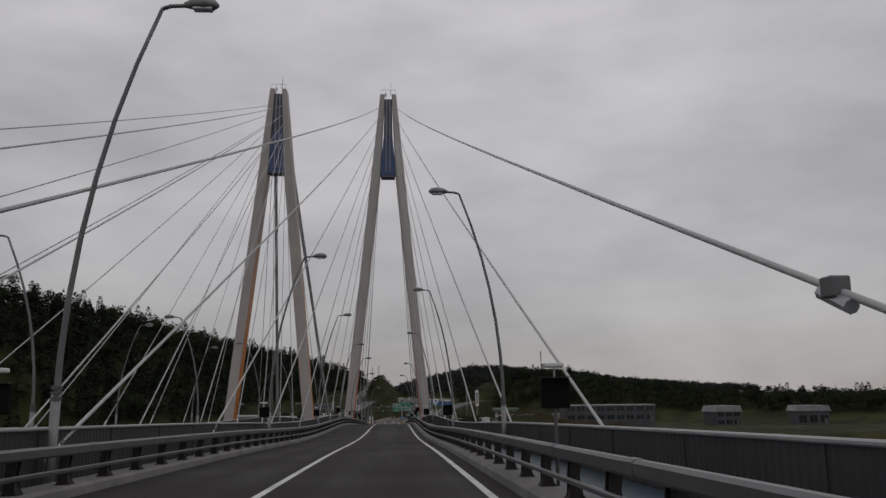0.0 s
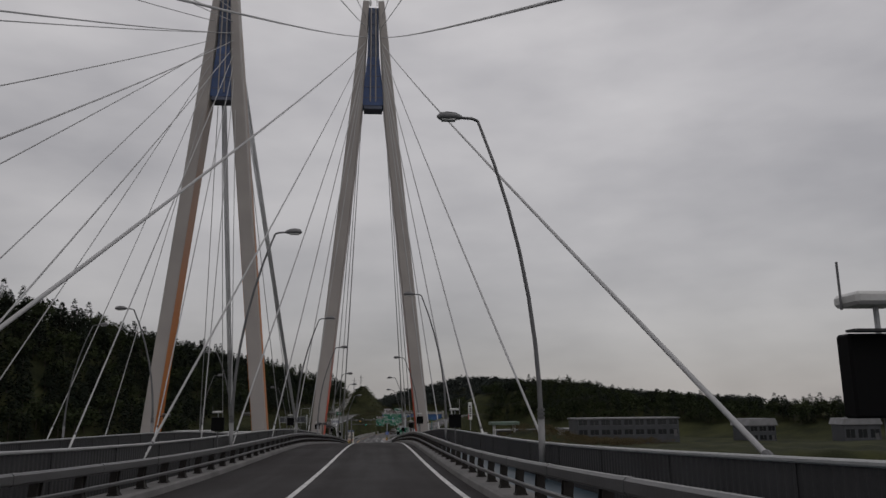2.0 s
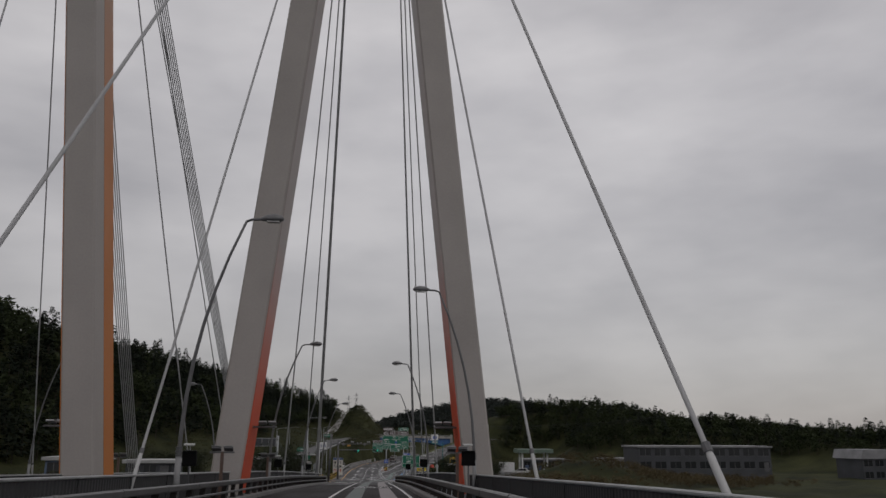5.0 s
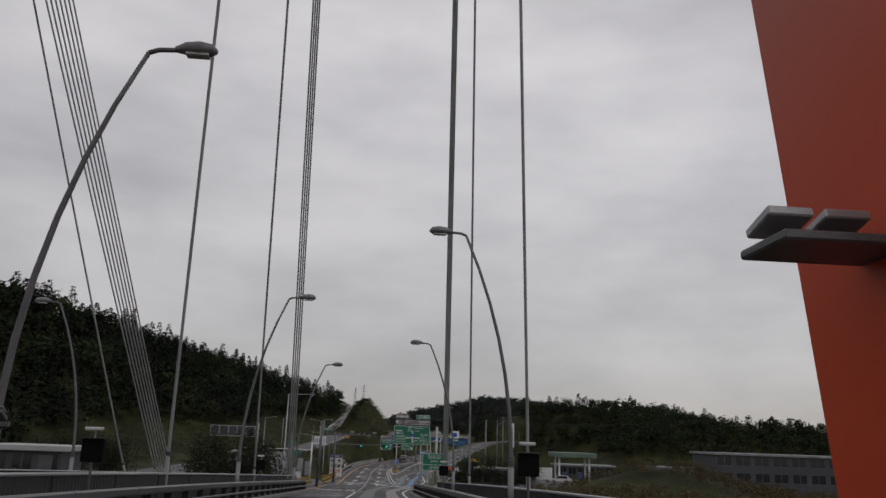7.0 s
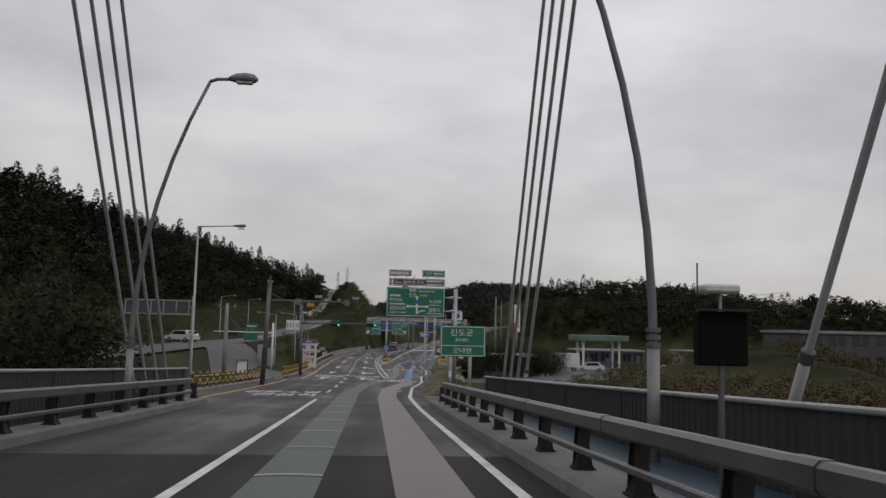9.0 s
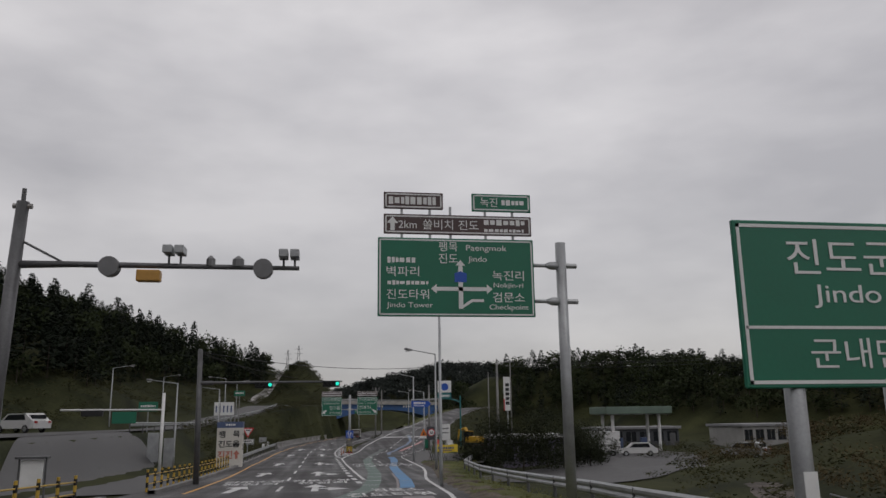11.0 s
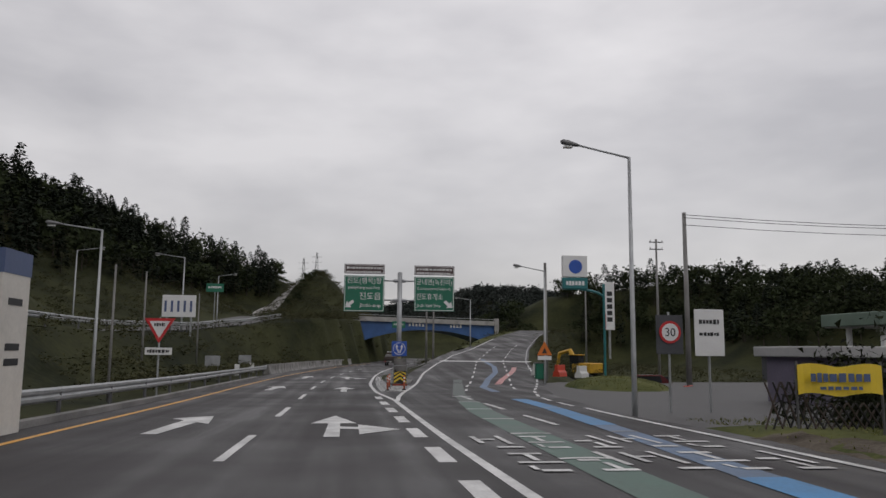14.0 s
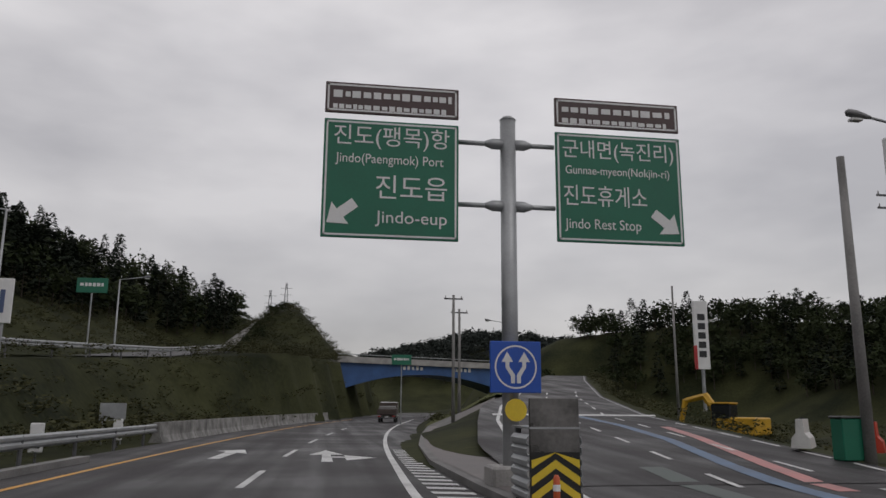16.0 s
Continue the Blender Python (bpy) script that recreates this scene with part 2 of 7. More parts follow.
def leg_paint(name, low, grey, z0, z1):
    """Pylon paint whose colour coat fades into grey between two heights."""
    m = material(name, grey, 0.55, vary=0.1, scale=0.25, fine=9, bump=0.06)
    n, l = m.node_tree.nodes, m.node_tree.links
    b = n["Principled BSDF"]
    was = b.inputs["Base Color"].links[0].from_socket
    geo, sep, rng, mix = n.new("ShaderNodeNewGeometry"), n.new("ShaderNodeSeparateXYZ"), n.new("ShaderNodeMapRange"), n.new("ShaderNodeMix")
    l.new(geo.outputs["Position"], sep.inputs["Vector"])
    l.new(sep.outputs["Z"], rng.inputs["Value"])
    rng.inputs["From Min"].default_value, rng.inputs["From Max"].default_value = z0, z1
    mix.data_type = "RGBA"
    mix.inputs[6].default_value = (*low, 1)
    l.new(rng.outputs["Result"], mix.inputs[0])
    l.new(was, mix.inputs[7])
    l.new(mix.outputs[2], b.inputs["Base Color"])
    return m


M_LEG_RED = leg_paint("pylon_paint_red", (0.60, 0.072, 0.018), (0.36, 0.31, 0.29), 10.5, 19.0)
M_LEG_ORANGE = leg_paint("pylon_paint_orange", (0.50, 0.155, 0.012), (0.33, 0.27, 0.23), 21.0, 42.0)


# ---- builders ----
def thing(name, label, category, at=(0, 0, 0), group="", kind="", turn=0.0):
    ob = new(name)
    ob.matrix_world = pose(*at, 0, 0, turn)
    return tagged(ob, label, category, group, kind)


def part(name, bm, mat, parent=None, label="", smooth=False):
    me = bpy.data.meshes.new(name)
    bmesh.ops.recalc_face_normals(bm, faces=bm.faces)
    bm.to_mesh(me)
    bm.free()
    me.materials.append(mat)
    if smooth:
        for p in me.polygons:
            p.use_smooth = True
    ob = new(name, me)
    ob.parent = parent
    return tagged(ob, label)


def raw(name, verts, faces, mat, parent=None, label="", smooth=False):
    me = bpy.data.meshes.new(name)
    me.from_pydata([tuple(v) for v in verts], [], [tuple(f) for f in faces])
    me.materials.append(mat)
    if smooth:
        for p in me.polygons:
            p.use_smooth = True
    ob = new(name, me)
    ob.parent = parent
    return tagged(ob, label)


def box(bm, x0, x1, y0, y1, z0, z1, bevel=0.0, m=None):
    r = bmesh.ops.create_cube(bm, size=1.0, matrix=Matrix.Translation(((x0 + x1) / 2, (y0 + y1) / 2, (z0 + z1) / 2)) @ Matrix.Diagonal((x1 - x0, y1 - y0, z1 - z0, 1)))
    if bevel:
        edges = {e for v in r["verts"] for e in v.link_edges}
        out = bmesh.ops.bevel(bm, geom=list(edges), offset=bevel, segments=1, affect="EDGES")
        if m:
            bmesh.ops.transform(bm, matrix=m, verts=list({v for f in out["faces"] for v in f.verts} | {v for v in r["verts"] if v.is_valid}))
    elif m:
        bmesh.ops.transform(bm, matrix=m, verts=r["verts"])
    return bm


def tube(bm, pts, radii, seg=8, caps=True):
    """A round tube along points; radii: one number or one for each point."""
    pts = [Vector(p) for p in pts]
    if not hasattr(radii, "__len__"):
        radii = [radii] * len(pts)
    rings = []
    side = None
    for i, p in enumerate(pts):
        d = (pts[min(i + 1, len(pts) - 1)] - pts[max(i - 1, 0)]).normalized()
        if side is None or abs(side.dot(d)) > 0.9:
            side = d.cross(Vector((0, 0, 1)) if abs(d.z) < 0.9 else Vector((0, 1, 0))).normalized()
        side = (side - d * side.dot(d)).normalized()
        up = d.cross(side)
        rings.append([bm.verts.new(p + radii[i] * (math.cos(a) * side + math.sin(a) * up)) for a in (2 * math.pi * k / seg for k in range(seg))])
    for a, b in zip(rings, rings[1:]):
        for k in range(seg):
            bm.faces.new((a[k], a[(k + 1) % seg], b[(k + 1) % seg], b[k]))
    if caps:
        bm.faces.new(rings[0][::-1])
        bm.faces.new(rings[-1])
    return bm


def bar(p0, p1, r, seg=8):
    return tube(bmesh.new(), [p0, p1], r, seg)


def boxed(x0, x1, y0, y1, z0, z1, bevel=0.0, m=None):
    return box(bmesh.new(), x0, x1, y0, y1, z0, z1, bevel, m)


def plate(points, thick, axis=1):
    """A flat shape from its outline (u, w), thick along one axis."""
    bm = bmesh.new()
    put = (lambda u, w, d: (d, u, w), lambda u, w, d: (u, d, w), lambda u, w, d: (u, w, d))[axis]
    a = [bm.verts.new(put(u, w, 0)) for u, w in points]
    b = [bm.verts.new(put(u, w, thick)) for u, w in points]
    bm.faces.new(a)
    bm.faces.new(b[::-1])
    n = len(points)
    for k in range(n):
        bm.faces.new((a[k], b[k], b[(k + 1) % n], a[(k + 1) % n]))
    return bm


def letters(body, height, mat, parent, at, width=0.0, name="lettering", flat=False, bold=0.0):
    """Writing as a thin mesh, upright in the x-z plane and read from the front (-y), or flat on a road."""
    cu = bpy.data.curves.new(name, "FONT")
    cu.body, cu.align_x, cu.size, cu.extrude = body, "CENTER", 1.0, 0.004
    cu.offset = bold
    tmp = bpy.data.objects.new(name, cu)
    scene.collection.objects.link(tmp)
    me = bpy.data.meshes.new_from_object(tmp.evaluated_get(bpy.context.evaluated_depsgraph_get()))
    bpy.data.objects.remove(tmp)
    co = np.empty(len(me.vertices) * 3)
    me.vertices.foreach_get("co", co)
    co = co.reshape(-1, 3)
    lo, hi = co.min(0), co.max(0)
    s = height / max(0.01, hi[1] - lo[1])
    sx = width / (hi[0] - lo[0]) if width else s
    co[:, 0] = (co[:, 0] - (lo[0] + hi[0]) / 2) * sx
    co[:, 1] = (co[:, 1] - (lo[1] + hi[1]) / 2) * s
    if not flat:
        co = np.stack([co[:, 0], -co[:, 2], co[:, 1]], 1)
    me.vertices.foreach_set("co", co.ravel())
    me.materials.clear()
    me.materials.append(mat)
    ob = new(name, me)
    ob.parent = parent
    ob.location = at
    return ob


# ---- the lie of the road ----
PROFILE = [(-120, 11.0), (-60, 10.4), (0, 9.4), (27, 8.7), (53, 7.85), (98, 7.15), (115, 6.5), (142, 5.38), (186, 3.16), (212, 1.86), (229, 1.14), (246.6, 0.61), (264, 0.26), (282, 0.0), (310, -0.2), (360, -0.3), (600, -0.3)]
PY, PZ = np.array([p[0] for p in PROFILE], float), np.array([p[1] for p in PROFILE], float)
PM = np.gradient(PZ, PY)


def road_z(y):
    y = np.clip(np.asarray(y, float), PY[0], PY[-1])
    i = np.clip(np.searchsorted(PY, y, "right") - 1, 0, len(PY) - 2)
    h = PY[i + 1] - PY[i]
    t = (y - PY[i]) / h
    return (2 * t**3 - 3 * t**2 + 1) * PZ[i] + (t**3 - 2 * t**2 + t) * h * PM[i] + (3 * t**2 - 2 * t**3) * PZ[i + 1] + (t**3 - t**2) * h * PM[i + 1]


def rz(y):
    return float(road_z(y))


def bend(y):
    """How far the main road has swung to the right at y."""
    d = np.maximum(np.asarray(y, float) - 285, 0)
    return np.where(d < 70, 0.00115 * d**2, 0.00115 * 4900 + (d - 70) * 0.161)


# the side road that leaves to the right: x, y, z, half width
BRANCH = [(4.6, 252, 0.42, 2.6), (5.0, 268, 0.19, 3.0), (6.0, 280, 0.0, 3.0), (7.9, 292, -0.09, 3.5), (8.9, 297, -0.12, 3.9), (10.6, 306, 0.2, 4.0), (14.0, 325, 0.9, 4.3), (19.4, 346, 2.2, 4.0), (29.0, 376, 4.6, 3.4), (38.0, 402, 6.2, 3.3), (52.0, 436, 6.9, 3.2)]
BP = np.array(BRANCH, float)


def branch_at(y):
    x, z, w = (float(np.interp(y, BP[:, 1], BP[:, k])) for k in (0, 2, 3))
    return x, rz(y) if y < 297 else z, w


def upper_z(y):
    """Height of the upper carriageway that runs on from the twin bridge up to the overpass."""
    return np.interp(y, [160, 172, 200, 230, 258, 300, 322, 345, 366, 395, 430], [4.4, 3.9, 3.5, 3.35, 3.3, 3.1, 3.7, 5.0, 6.9, 7.4, 8.0])


def smooth(e0, e1, v):
    t = np.clip((v - e0) / (e1 - e0), 0, 1)
    return t * t * (3 - 2 * t)


# ridges: points of the crest (x, y) and its height without trees
RIDGE_L = np.array([(-20, 448, 19.5), (-30, 440, 22.3), (-42, 430, 25.3), (-52, 418, 27.0), (-57, 393, 27.0), (-61, 359, 26.8), (-65, 325, 26.8), (-69, 290, 27.8), (-76, 260, 29.3), (-83, 230, 31.5), (-92, 190, 33.2), (-112, 120, 34.0), (-140, 40, 32)], float)
RIDGE_L = RIDGE_L[np.argsort(-RIDGE_L[:, 1])]
RIDGE_S = np.array([(-69, 290, 27.5), (-54, 304, 18.5), (-43, 310, 13.0), (-35, 301, 8.0)], float)
RIDGE_R = np.array([(50, 464, 12), (58, 457, 18.5), (75, 447, 20.5), (88, 440, 21.5), (98, 424, 19.5), (102, 405, 17), (98, 385, 15), (104, 367, 13), (118, 348, 12), (135, 332, 8.5), (160, 290, 7.5), (190, 250, 6.5), (300, 200, 8)], float)
RIDGE_F = np.array([(-40, 640, 10), (0, 610, 9), (17, 602, 11.5), (27, 600, 15), (39, 600, 20), (51, 600, 24), (68, 602, 28), (80, 604, 27.5), (100, 606, 25.5), (130, 610, 23), (165, 606, 19), (200, 600, 16), (250, 585, 12), (320, 560, 8)], float)


def ridge(x, y, line, foot):
    """Height over a broken crest line, falling off on both sides."""
    best = np.full(np.shape(x), -50.0)
    for a, b in zip(line, line[1:]):
        d = b[:2] - a[:2]
        u = np.clip(((x - a[0]) * d[0] + (y - a[1]) * d[1]) / (d @ d), 0, 1)
        dist = np.hypot(x - a[0] - u * d[0], y - a[1] - u * d[1])
        top = a[2] + u * (b[2] - a[2])
        best = np.maximum(best, top * (1 - smooth(0, 1, dist / foot)))
    return best


def ground_z(x, y):
    x, y = np.asarray(x, float), np.asarray(y, float)
    land = smooth(150, 172, y + 0.12 * np.abs(x + 5))
    base = np.minimum(road_z(np.maximum(y, 172)), 3.0) - 1.0
    # the upper carriageway on its bank beside the main road
    bank = smooth(np.interp(y, [340, 365], [9.5, 8.6]), np.interp(y, [200, 228, 258, 290, 340, 365], [16.5, 20.0, 20.0, 16.5, 16.5, 10.2]), bend(y) - x) * (upper_z(y) - 0.15 - base) * (1 - smooth(425, 470, y))
    bank = bank + 4.2 * np.exp(-(((x - 40) / 11) ** 2 + ((y - 236) / 15) ** 2))
    hill = np.maximum(ridge(x, y, RIDGE_L, np.interp(y, [390, 440], [45, 25])), 0)
    hill = np.maximum(hill, ridge(x, y, RIDGE_S, 24))
    hill = hill - (base + bank) * np.clip(hill / 22, 0, 1)
    right = np.maximum(np.maximum(ridge(x, y, RIDGE_R, 36), ridge(x, y, RIDGE_F, 90)), 0)
    knoll = 15.0 * np.exp(-(np.where(x > -7, (x + 7) / 8.5, (x + 7) / 13) ** 2 + ((y - 445) / 28) ** 2))
    z = base + bank + np.maximum(np.maximum(hill, right), knoll)
    z = z + 0.25 * np.sin(x * 0.31 + y * 0.17) * smooth(14, 30, np.abs(x)) + 0.15 * np.sin(x * 0.9 - y * 0.53) * smooth(12, 22, np.abs(x))
    z = -15 + (z + 15) * land
    # the main road lies flat in it
    side = np.abs(x + 1.5 - bend(y))
    shelf = np.interp(y, [184, 198, 236, 262], [5.8, 6.2, 9.0, 9.0])
    flat = (1 - smooth(np.where(x < bend(y) - 1.5, np.interp(y, [340, 365], [9.0, 7.0]), shelf), np.where(x < bend(y) - 1.5, np.interp(y, [340, 365], [15.0, 8.4]), shelf + np.interp(y, [236, 268], [3.2, 6.0])), side)) * smooth(166, 176, y) * (1 - smooth(462, 500, y))
    z = z + (road_z(y) - 0.10 - z) * flat
    up = (1 - smooth(3.6, 6.5, np.abs(x + 20.4 - bend(y)))) * smooth(172, 180, y) * (1 - smooth(395, 410, y))
    z = z + (upper_z(y) - 0.1 - z) * up
    # and the side road
    bx, bz, bw = (np.interp(y, BP[:, 1], BP[:, k]) for k in (0, 2, 3))
    on = (1 - smooth(0.8, 6.0, np.abs(x - bx) - bw)) * smooth(268, 284, y) * (1 - smooth(436, 446, y))
    z = z + (bz - 0.10 - z) * on
    return z


def gz(x, y):
    return float(ground_z(x, y))


def ground_material():
    m = material("ground_cover", (0.019, 0.026, 0.011), 0.95, vary=0.5, scale=0.11, fine=2.6, bump=0.9, tint=(0.036, 0.038, 0.016), spec=0.1)
    return m


def build_ground():
    def steps(lo, hi, fine0, fine1, d):
        out = list(np.arange(fine0, fine1 + 0.01, d))
        s, v = d, fine1
        while v < hi:
            s *= 1.35
            v += s
            out.append(min(v, hi))
        s, v = d, fine0
        while v > lo:
            s *= 1.35
            v -= s
            out.insert(0, max(v, lo))
        return np.array(out)

    xs, ys = steps(-4000, 4000, -96, 96, 2.0), steps(-3500, 4500, 150, 520, 2.2)
    gx, gy = np.meshgrid(xs, ys)
    z = ground_z(gx, gy)
    z = np.where(np.hypot(gx, gy - 250) > 900, np.where(gy > 200, 2.0, -15.0), z)
    nx, ny = len(xs), len(ys)
    idx = np.arange(nx * ny).reshape(ny, nx)
    faces = np.stack([idx[:-1, :-1], idx[:-1, 1:], idx[1:, 1:], idx[1:, :-1]], -1).reshape(-1, 4)
    ob = raw("ground", np.stack([gx, gy, z], -1).reshape(-1, 3).tolist(), faces.tolist(), ground_material(), smooth=True)
    tagged(ob, "rough green and brown ground rising into hills", "ground", kind="structure")
    bm = bmesh.new()
    w = [bm.verts.new(p) for p in ((-4000, -3500, -12), (4000, -3500, -12), (4000, 420, -12), (-4000, 420, -12))]
    bm.faces.new(w)
    tagged(part("water", bm, M_WATER), "grey sea strait under the bridge", "water", kind="structure")


build_ground()


def strip(name, line, mat, label, category="", z0=0.0, parent=None, thick=0.0):
    """A sheet along y between two edges: rows of (y, x left, x right)."""
    v, f = [], []
    for y, a, b in line:
        v += [(a, y, rz(y) + z0), (b, y, rz(y) + z0)]
    n = len(line)
    f += [(2 * i, 2 * i + 1, 2 * i + 3, 2 * i + 2) for i in range(n - 1)]
    if thick:
        k = len(v)
        v += [(x, y, z - thick) for x, y, z in v]
        f += [(k + 2 * i, k + 2 * i + 2, k + 2 * i + 3, k + 2 * i + 1) for i in range(n - 1)]
        f += [(2 * i, 2 * i + 2, k + 2 * i + 2, k + 2 * i) for i in range(n - 1)] + [(2 * i + 1, k + 2 * i + 1, k + 2 * i + 3, 2 * i + 3) for i in range(n - 1)]
    ob = raw(name, v, f, mat, parent, label)
    if category:
        tagged(ob, label, category, kind="structure")
    return ob


def edge_right(y):
    """The right-hand edge line of the carriageway."""
    return float(np.interp(y, [150, 186, 195, 210, 224, 232, 237, 240, 247, 253, 262, 270, 283], [1.8, 1.8, 1.95, 2.9, 4.5, 5.0, 5.28, 5.62, 6.5, 7.1, 7.4, 7.6, 8.5]))


Y = np.arange
# carriageway on land, out past the overpass
rows = []
for y in Y(168, 470, 3.0):
    b = float(bend(y))
    bx, bz, bw = branch_at(y)
    right = edge_right(y) + 0.7 if y < 265 else bx + bw if y < 298 else 3.1 + b
    rows.append((y, -8.2 + b, right))
ROAD = strip("road", rows, M_ASPHALT, "dark wet asphalt carriageway with worn patches", "road")
# side road
v, f = [], []
yy = list(Y(297, 436, 2.5))
for i, y in enumerate(yy):
    bx, bz, bw = branch_at(y)
    lx = float(np.interp(y, [297, 306, 320, 333, 346, 352], [3.6, 4.4, 7.2, 10.0, 14.6, 16.6])) if y < 352 else bx - bw
    v += [(lx, y, bz + 0.004), (bx + bw, y, bz + 0.004)]
    if i:
        f.append((2 * i - 2, 2 * i - 1, 2 * i + 1, 2 * i))
BROAD = tagged(raw("road", v, f, M_ASPHALT, None), "dark wet asphalt side road climbing a rise", "road", kind="structure")
tagged(strip("pavement", [(y, edge_right(y) + 0.68, float(np.interp(y, [186, 195, 196.4, 197.6, 198.6], [4.3, 4.3, 4.2, 3.8, 2.9]))) for y in np.arange(186, 198.7, 0.7)], M_ASPHALT_OLD, "", z0=-0.012), "wet grey asphalt lay-by at the end of the bridge", "pavement", kind="structure")
# apron in front of the yard on the right
v, f = [], []
for i, (y, a, b) in enumerate([(261, 8.2, 13.2), (270, 8.15, 15.5), (278, 8.8, 24), (286, 9.9, 30), (294, 11.9, 32), (300, 13.3, 32)]):
    v += [(a, y, rz(y) - 0.05 + 0.04 * (i > 3)), (b, y, rz(y) - 0.03 + 0.08 * (i > 1))]
    if i:
        f.append((2 * i - 2, 2 * i - 1, 2 * i + 1, 2 * i))
tagged(raw("pavement", v, f, M_ASPHALT_OLD), "wet grey yard entrance beside the road", "pavement", kind="structure")


# ---- the bridge ----
BC = -1.1          # centre line of the deck
OLD = -20.0        # centre line of the twin bridge
DECK_IN, DECK_OUT = 3.5, 5.75


def deck(name, c, y0, y1, label):
    t = thing(name, label, "bridge deck", kind="structure")
    rows = [(y, c - 6.1, c + 6.1) for y in Y(y0, y1 + 1, 4.0)]
    v, f = [], []
    for i, (y, a, b) in enumerate(rows):
        z = rz(y)
        v += [(a, y, z - 0.02), (b, y, z - 0.02), (c + 4.2, y, z - 1.6), (c - 4.2, y, z - 1.6)]
        if i:
            k = 4 * i
            f += [(k - 4 + j, k - 4 + (j + 1) % 4, k + (j + 1) % 4, k + j) for j in range(4)]
    f += [(0, 1, 2, 3), tuple(len(v) - 4 + j for j in (3, 2, 1, 0))]
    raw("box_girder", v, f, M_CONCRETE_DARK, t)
    surf = strip("asphalt_surface", [(y, c - 4.55, c + 3.55) if c == BC else (y, c - 4, c + 4) for y in Y(y0, y1 + 1, 4.0)], M_ASPHALT_DECK, "", z0=0.004, parent=t)
    return t


deck("bridge_deck", BC, -120, 172, "asphalt bridge deck on a grey box girder")
deck("bridge_deck", OLD, -120, 182, "older twin bridge deck on a grey box girder")


def kerb(x0, x1, y0, y1, label, top=0.20):
    """Long concrete upstand with a sloped inner shoulder."""
    ys = list(Y(y0, y1 + 0.1, 4.0))
    t, d = (1, 0.07) if x0 > BC else (-1, 0.07)
    a, b = (x0, x1) if t > 0 else (x1, x0)
    v, f = [], []
    for i, y in enumerate(ys):
        z = rz(y)
        v += [(a, y, z - 0.02), (a + t * 0.02, y, z + top - 0.05), (a + t * d, y, z + top), (b, y, z + top), (b, y, z - 0.02)]
        if i:
            f += [(5 * i - 5 + j, 5 * i - 4 + j, 5 * i + 1 + j, 5 * i + j) for j in range(4)]
    return tagged(raw("kerb", v, f, M_KERB), label, "kerb", kind="structure")


kerb(BC - 5.2, BC - 4.5, -60, 190, "pale wet concrete kerb under the bridge guard rail")
kerb(BC + 3.38, BC + 4.1, -60, 190, "pale wet concrete kerb under the bridge guard rail")
kerb(OLD - 4.4, OLD - 4.0, -60, 172, "pale concrete kerb on the twin bridge")
kerb(OLD + 4.0, OLD + 4.4, -60, 172, "pale concrete kerb on the twin bridge")
tagged(strip("footway", [(y, BC + 4.12, BC + 5.7) for y in Y(-60, 190, 4.0)], M_WALK_BLUE, "", z0=0.09, thick=0.1), "narrow wet blue-coated footway behind the guard rail", "footway", kind="structure")


def beam(line, w, h, r):
    """A rail of rounded box section: w wide, h high, along points."""
    prof = [(-w + r, -h), (w - r, -h), (w, -h + r), (w, h - r), (w - r, h), (-w + r, h), (-w, h - r), (-w, -h + r)]
    bm = bmesh.new()
    rings = [[bm.verts.new((x + a, y, z + b)) for a, b in prof] for x, y, z in line]
    for p, q in zip(rings, rings[1:]):
        for k in range(8):
            bm.faces.new((p[k], p[(k + 1) % 8], q[(k + 1) % 8], q[k]))
    bm.faces.new(rings[0])
    bm.faces.new(rings[-1][::-1])
    return bm


def rail_post():
    """A cast post: foot plate, stem of I section that leans to the road, seat for the rail."""
    bm = bmesh.new()
    box(bm, -0.13, 0.13, -0.13, 0.13, 0.0, 0.025)
    for y0, y1, w in ((-0.10, -0.08, 1.0), (0.08, 0.10, 1.0), (-0.08, 0.08, 0.35)):
        a = [bm.verts.new((u * (w if z > 0.03 else 1.0), y, z)) for y in (y0, y1) for u, z in ((-0.10, 0.02), (0.10, 0.02), (0.05, 0.3), (0.08, 0.52), (-0.07, 0.52), (-0.09, 0.3))]
        n = 6
        bm.faces.new(a[:n])
        bm.faces.new(a[n:][::-1])
        for k in range(n):
            bm.faces.new((a[k], a[n + k], a[n + (k + 1) % n], a[(k + 1) % n]))
    for sx in (-0.09, 0.09):
        for sy in (-0.115, 0.115):
            tube(bm, [(sx, sy, 0.02), (sx, sy, 0.055)], 0.016, 5)
    return bm


def guard_rail(x, face, y0, y1, label):
    """Vehicle barrier: dark cast posts on the kerb carry a deep upper beam and a thin lower tube."""
    t = thing("guard_rail", label, "guard rail", group="bridge guard rails")
    line = [y for y in Y(y0, y1 + 0.1, 4.0)]
    part("upper_rail", beam([(x + 0.04 * face, y, rz(y) + 0.81) for y in line], 0.075, 0.095, 0.035), M_RAIL, t, "deep grey upper beam with a wet worn top")
    part("lower_rail", beam([(x + 0.10 * face, y, rz(y) + 0.46) for y in line], 0.035, 0.04, 0.018), M_RAIL, t, "thin lower tube")
    for y in Y(y0 + 2.0, y1, 4.0):
        part("rail_joint", beam([(x + 0.04 * face, q, rz(q) + 0.81) for q in (y - 0.16, y + 0.16)], 0.081, 0.101, 0.035), M_RAIL, t)
    me = None
    for y in Y(y0 + 1.0, y1, 2.0):
        if me is None:
            p = part("post", rail_post(), M_POST, t)
            me = p.data
        else:
            p = new("post", me)
            p.parent = t
        p.location = (x - 0.02 * face, y, rz(y) + 0.20)
    return t


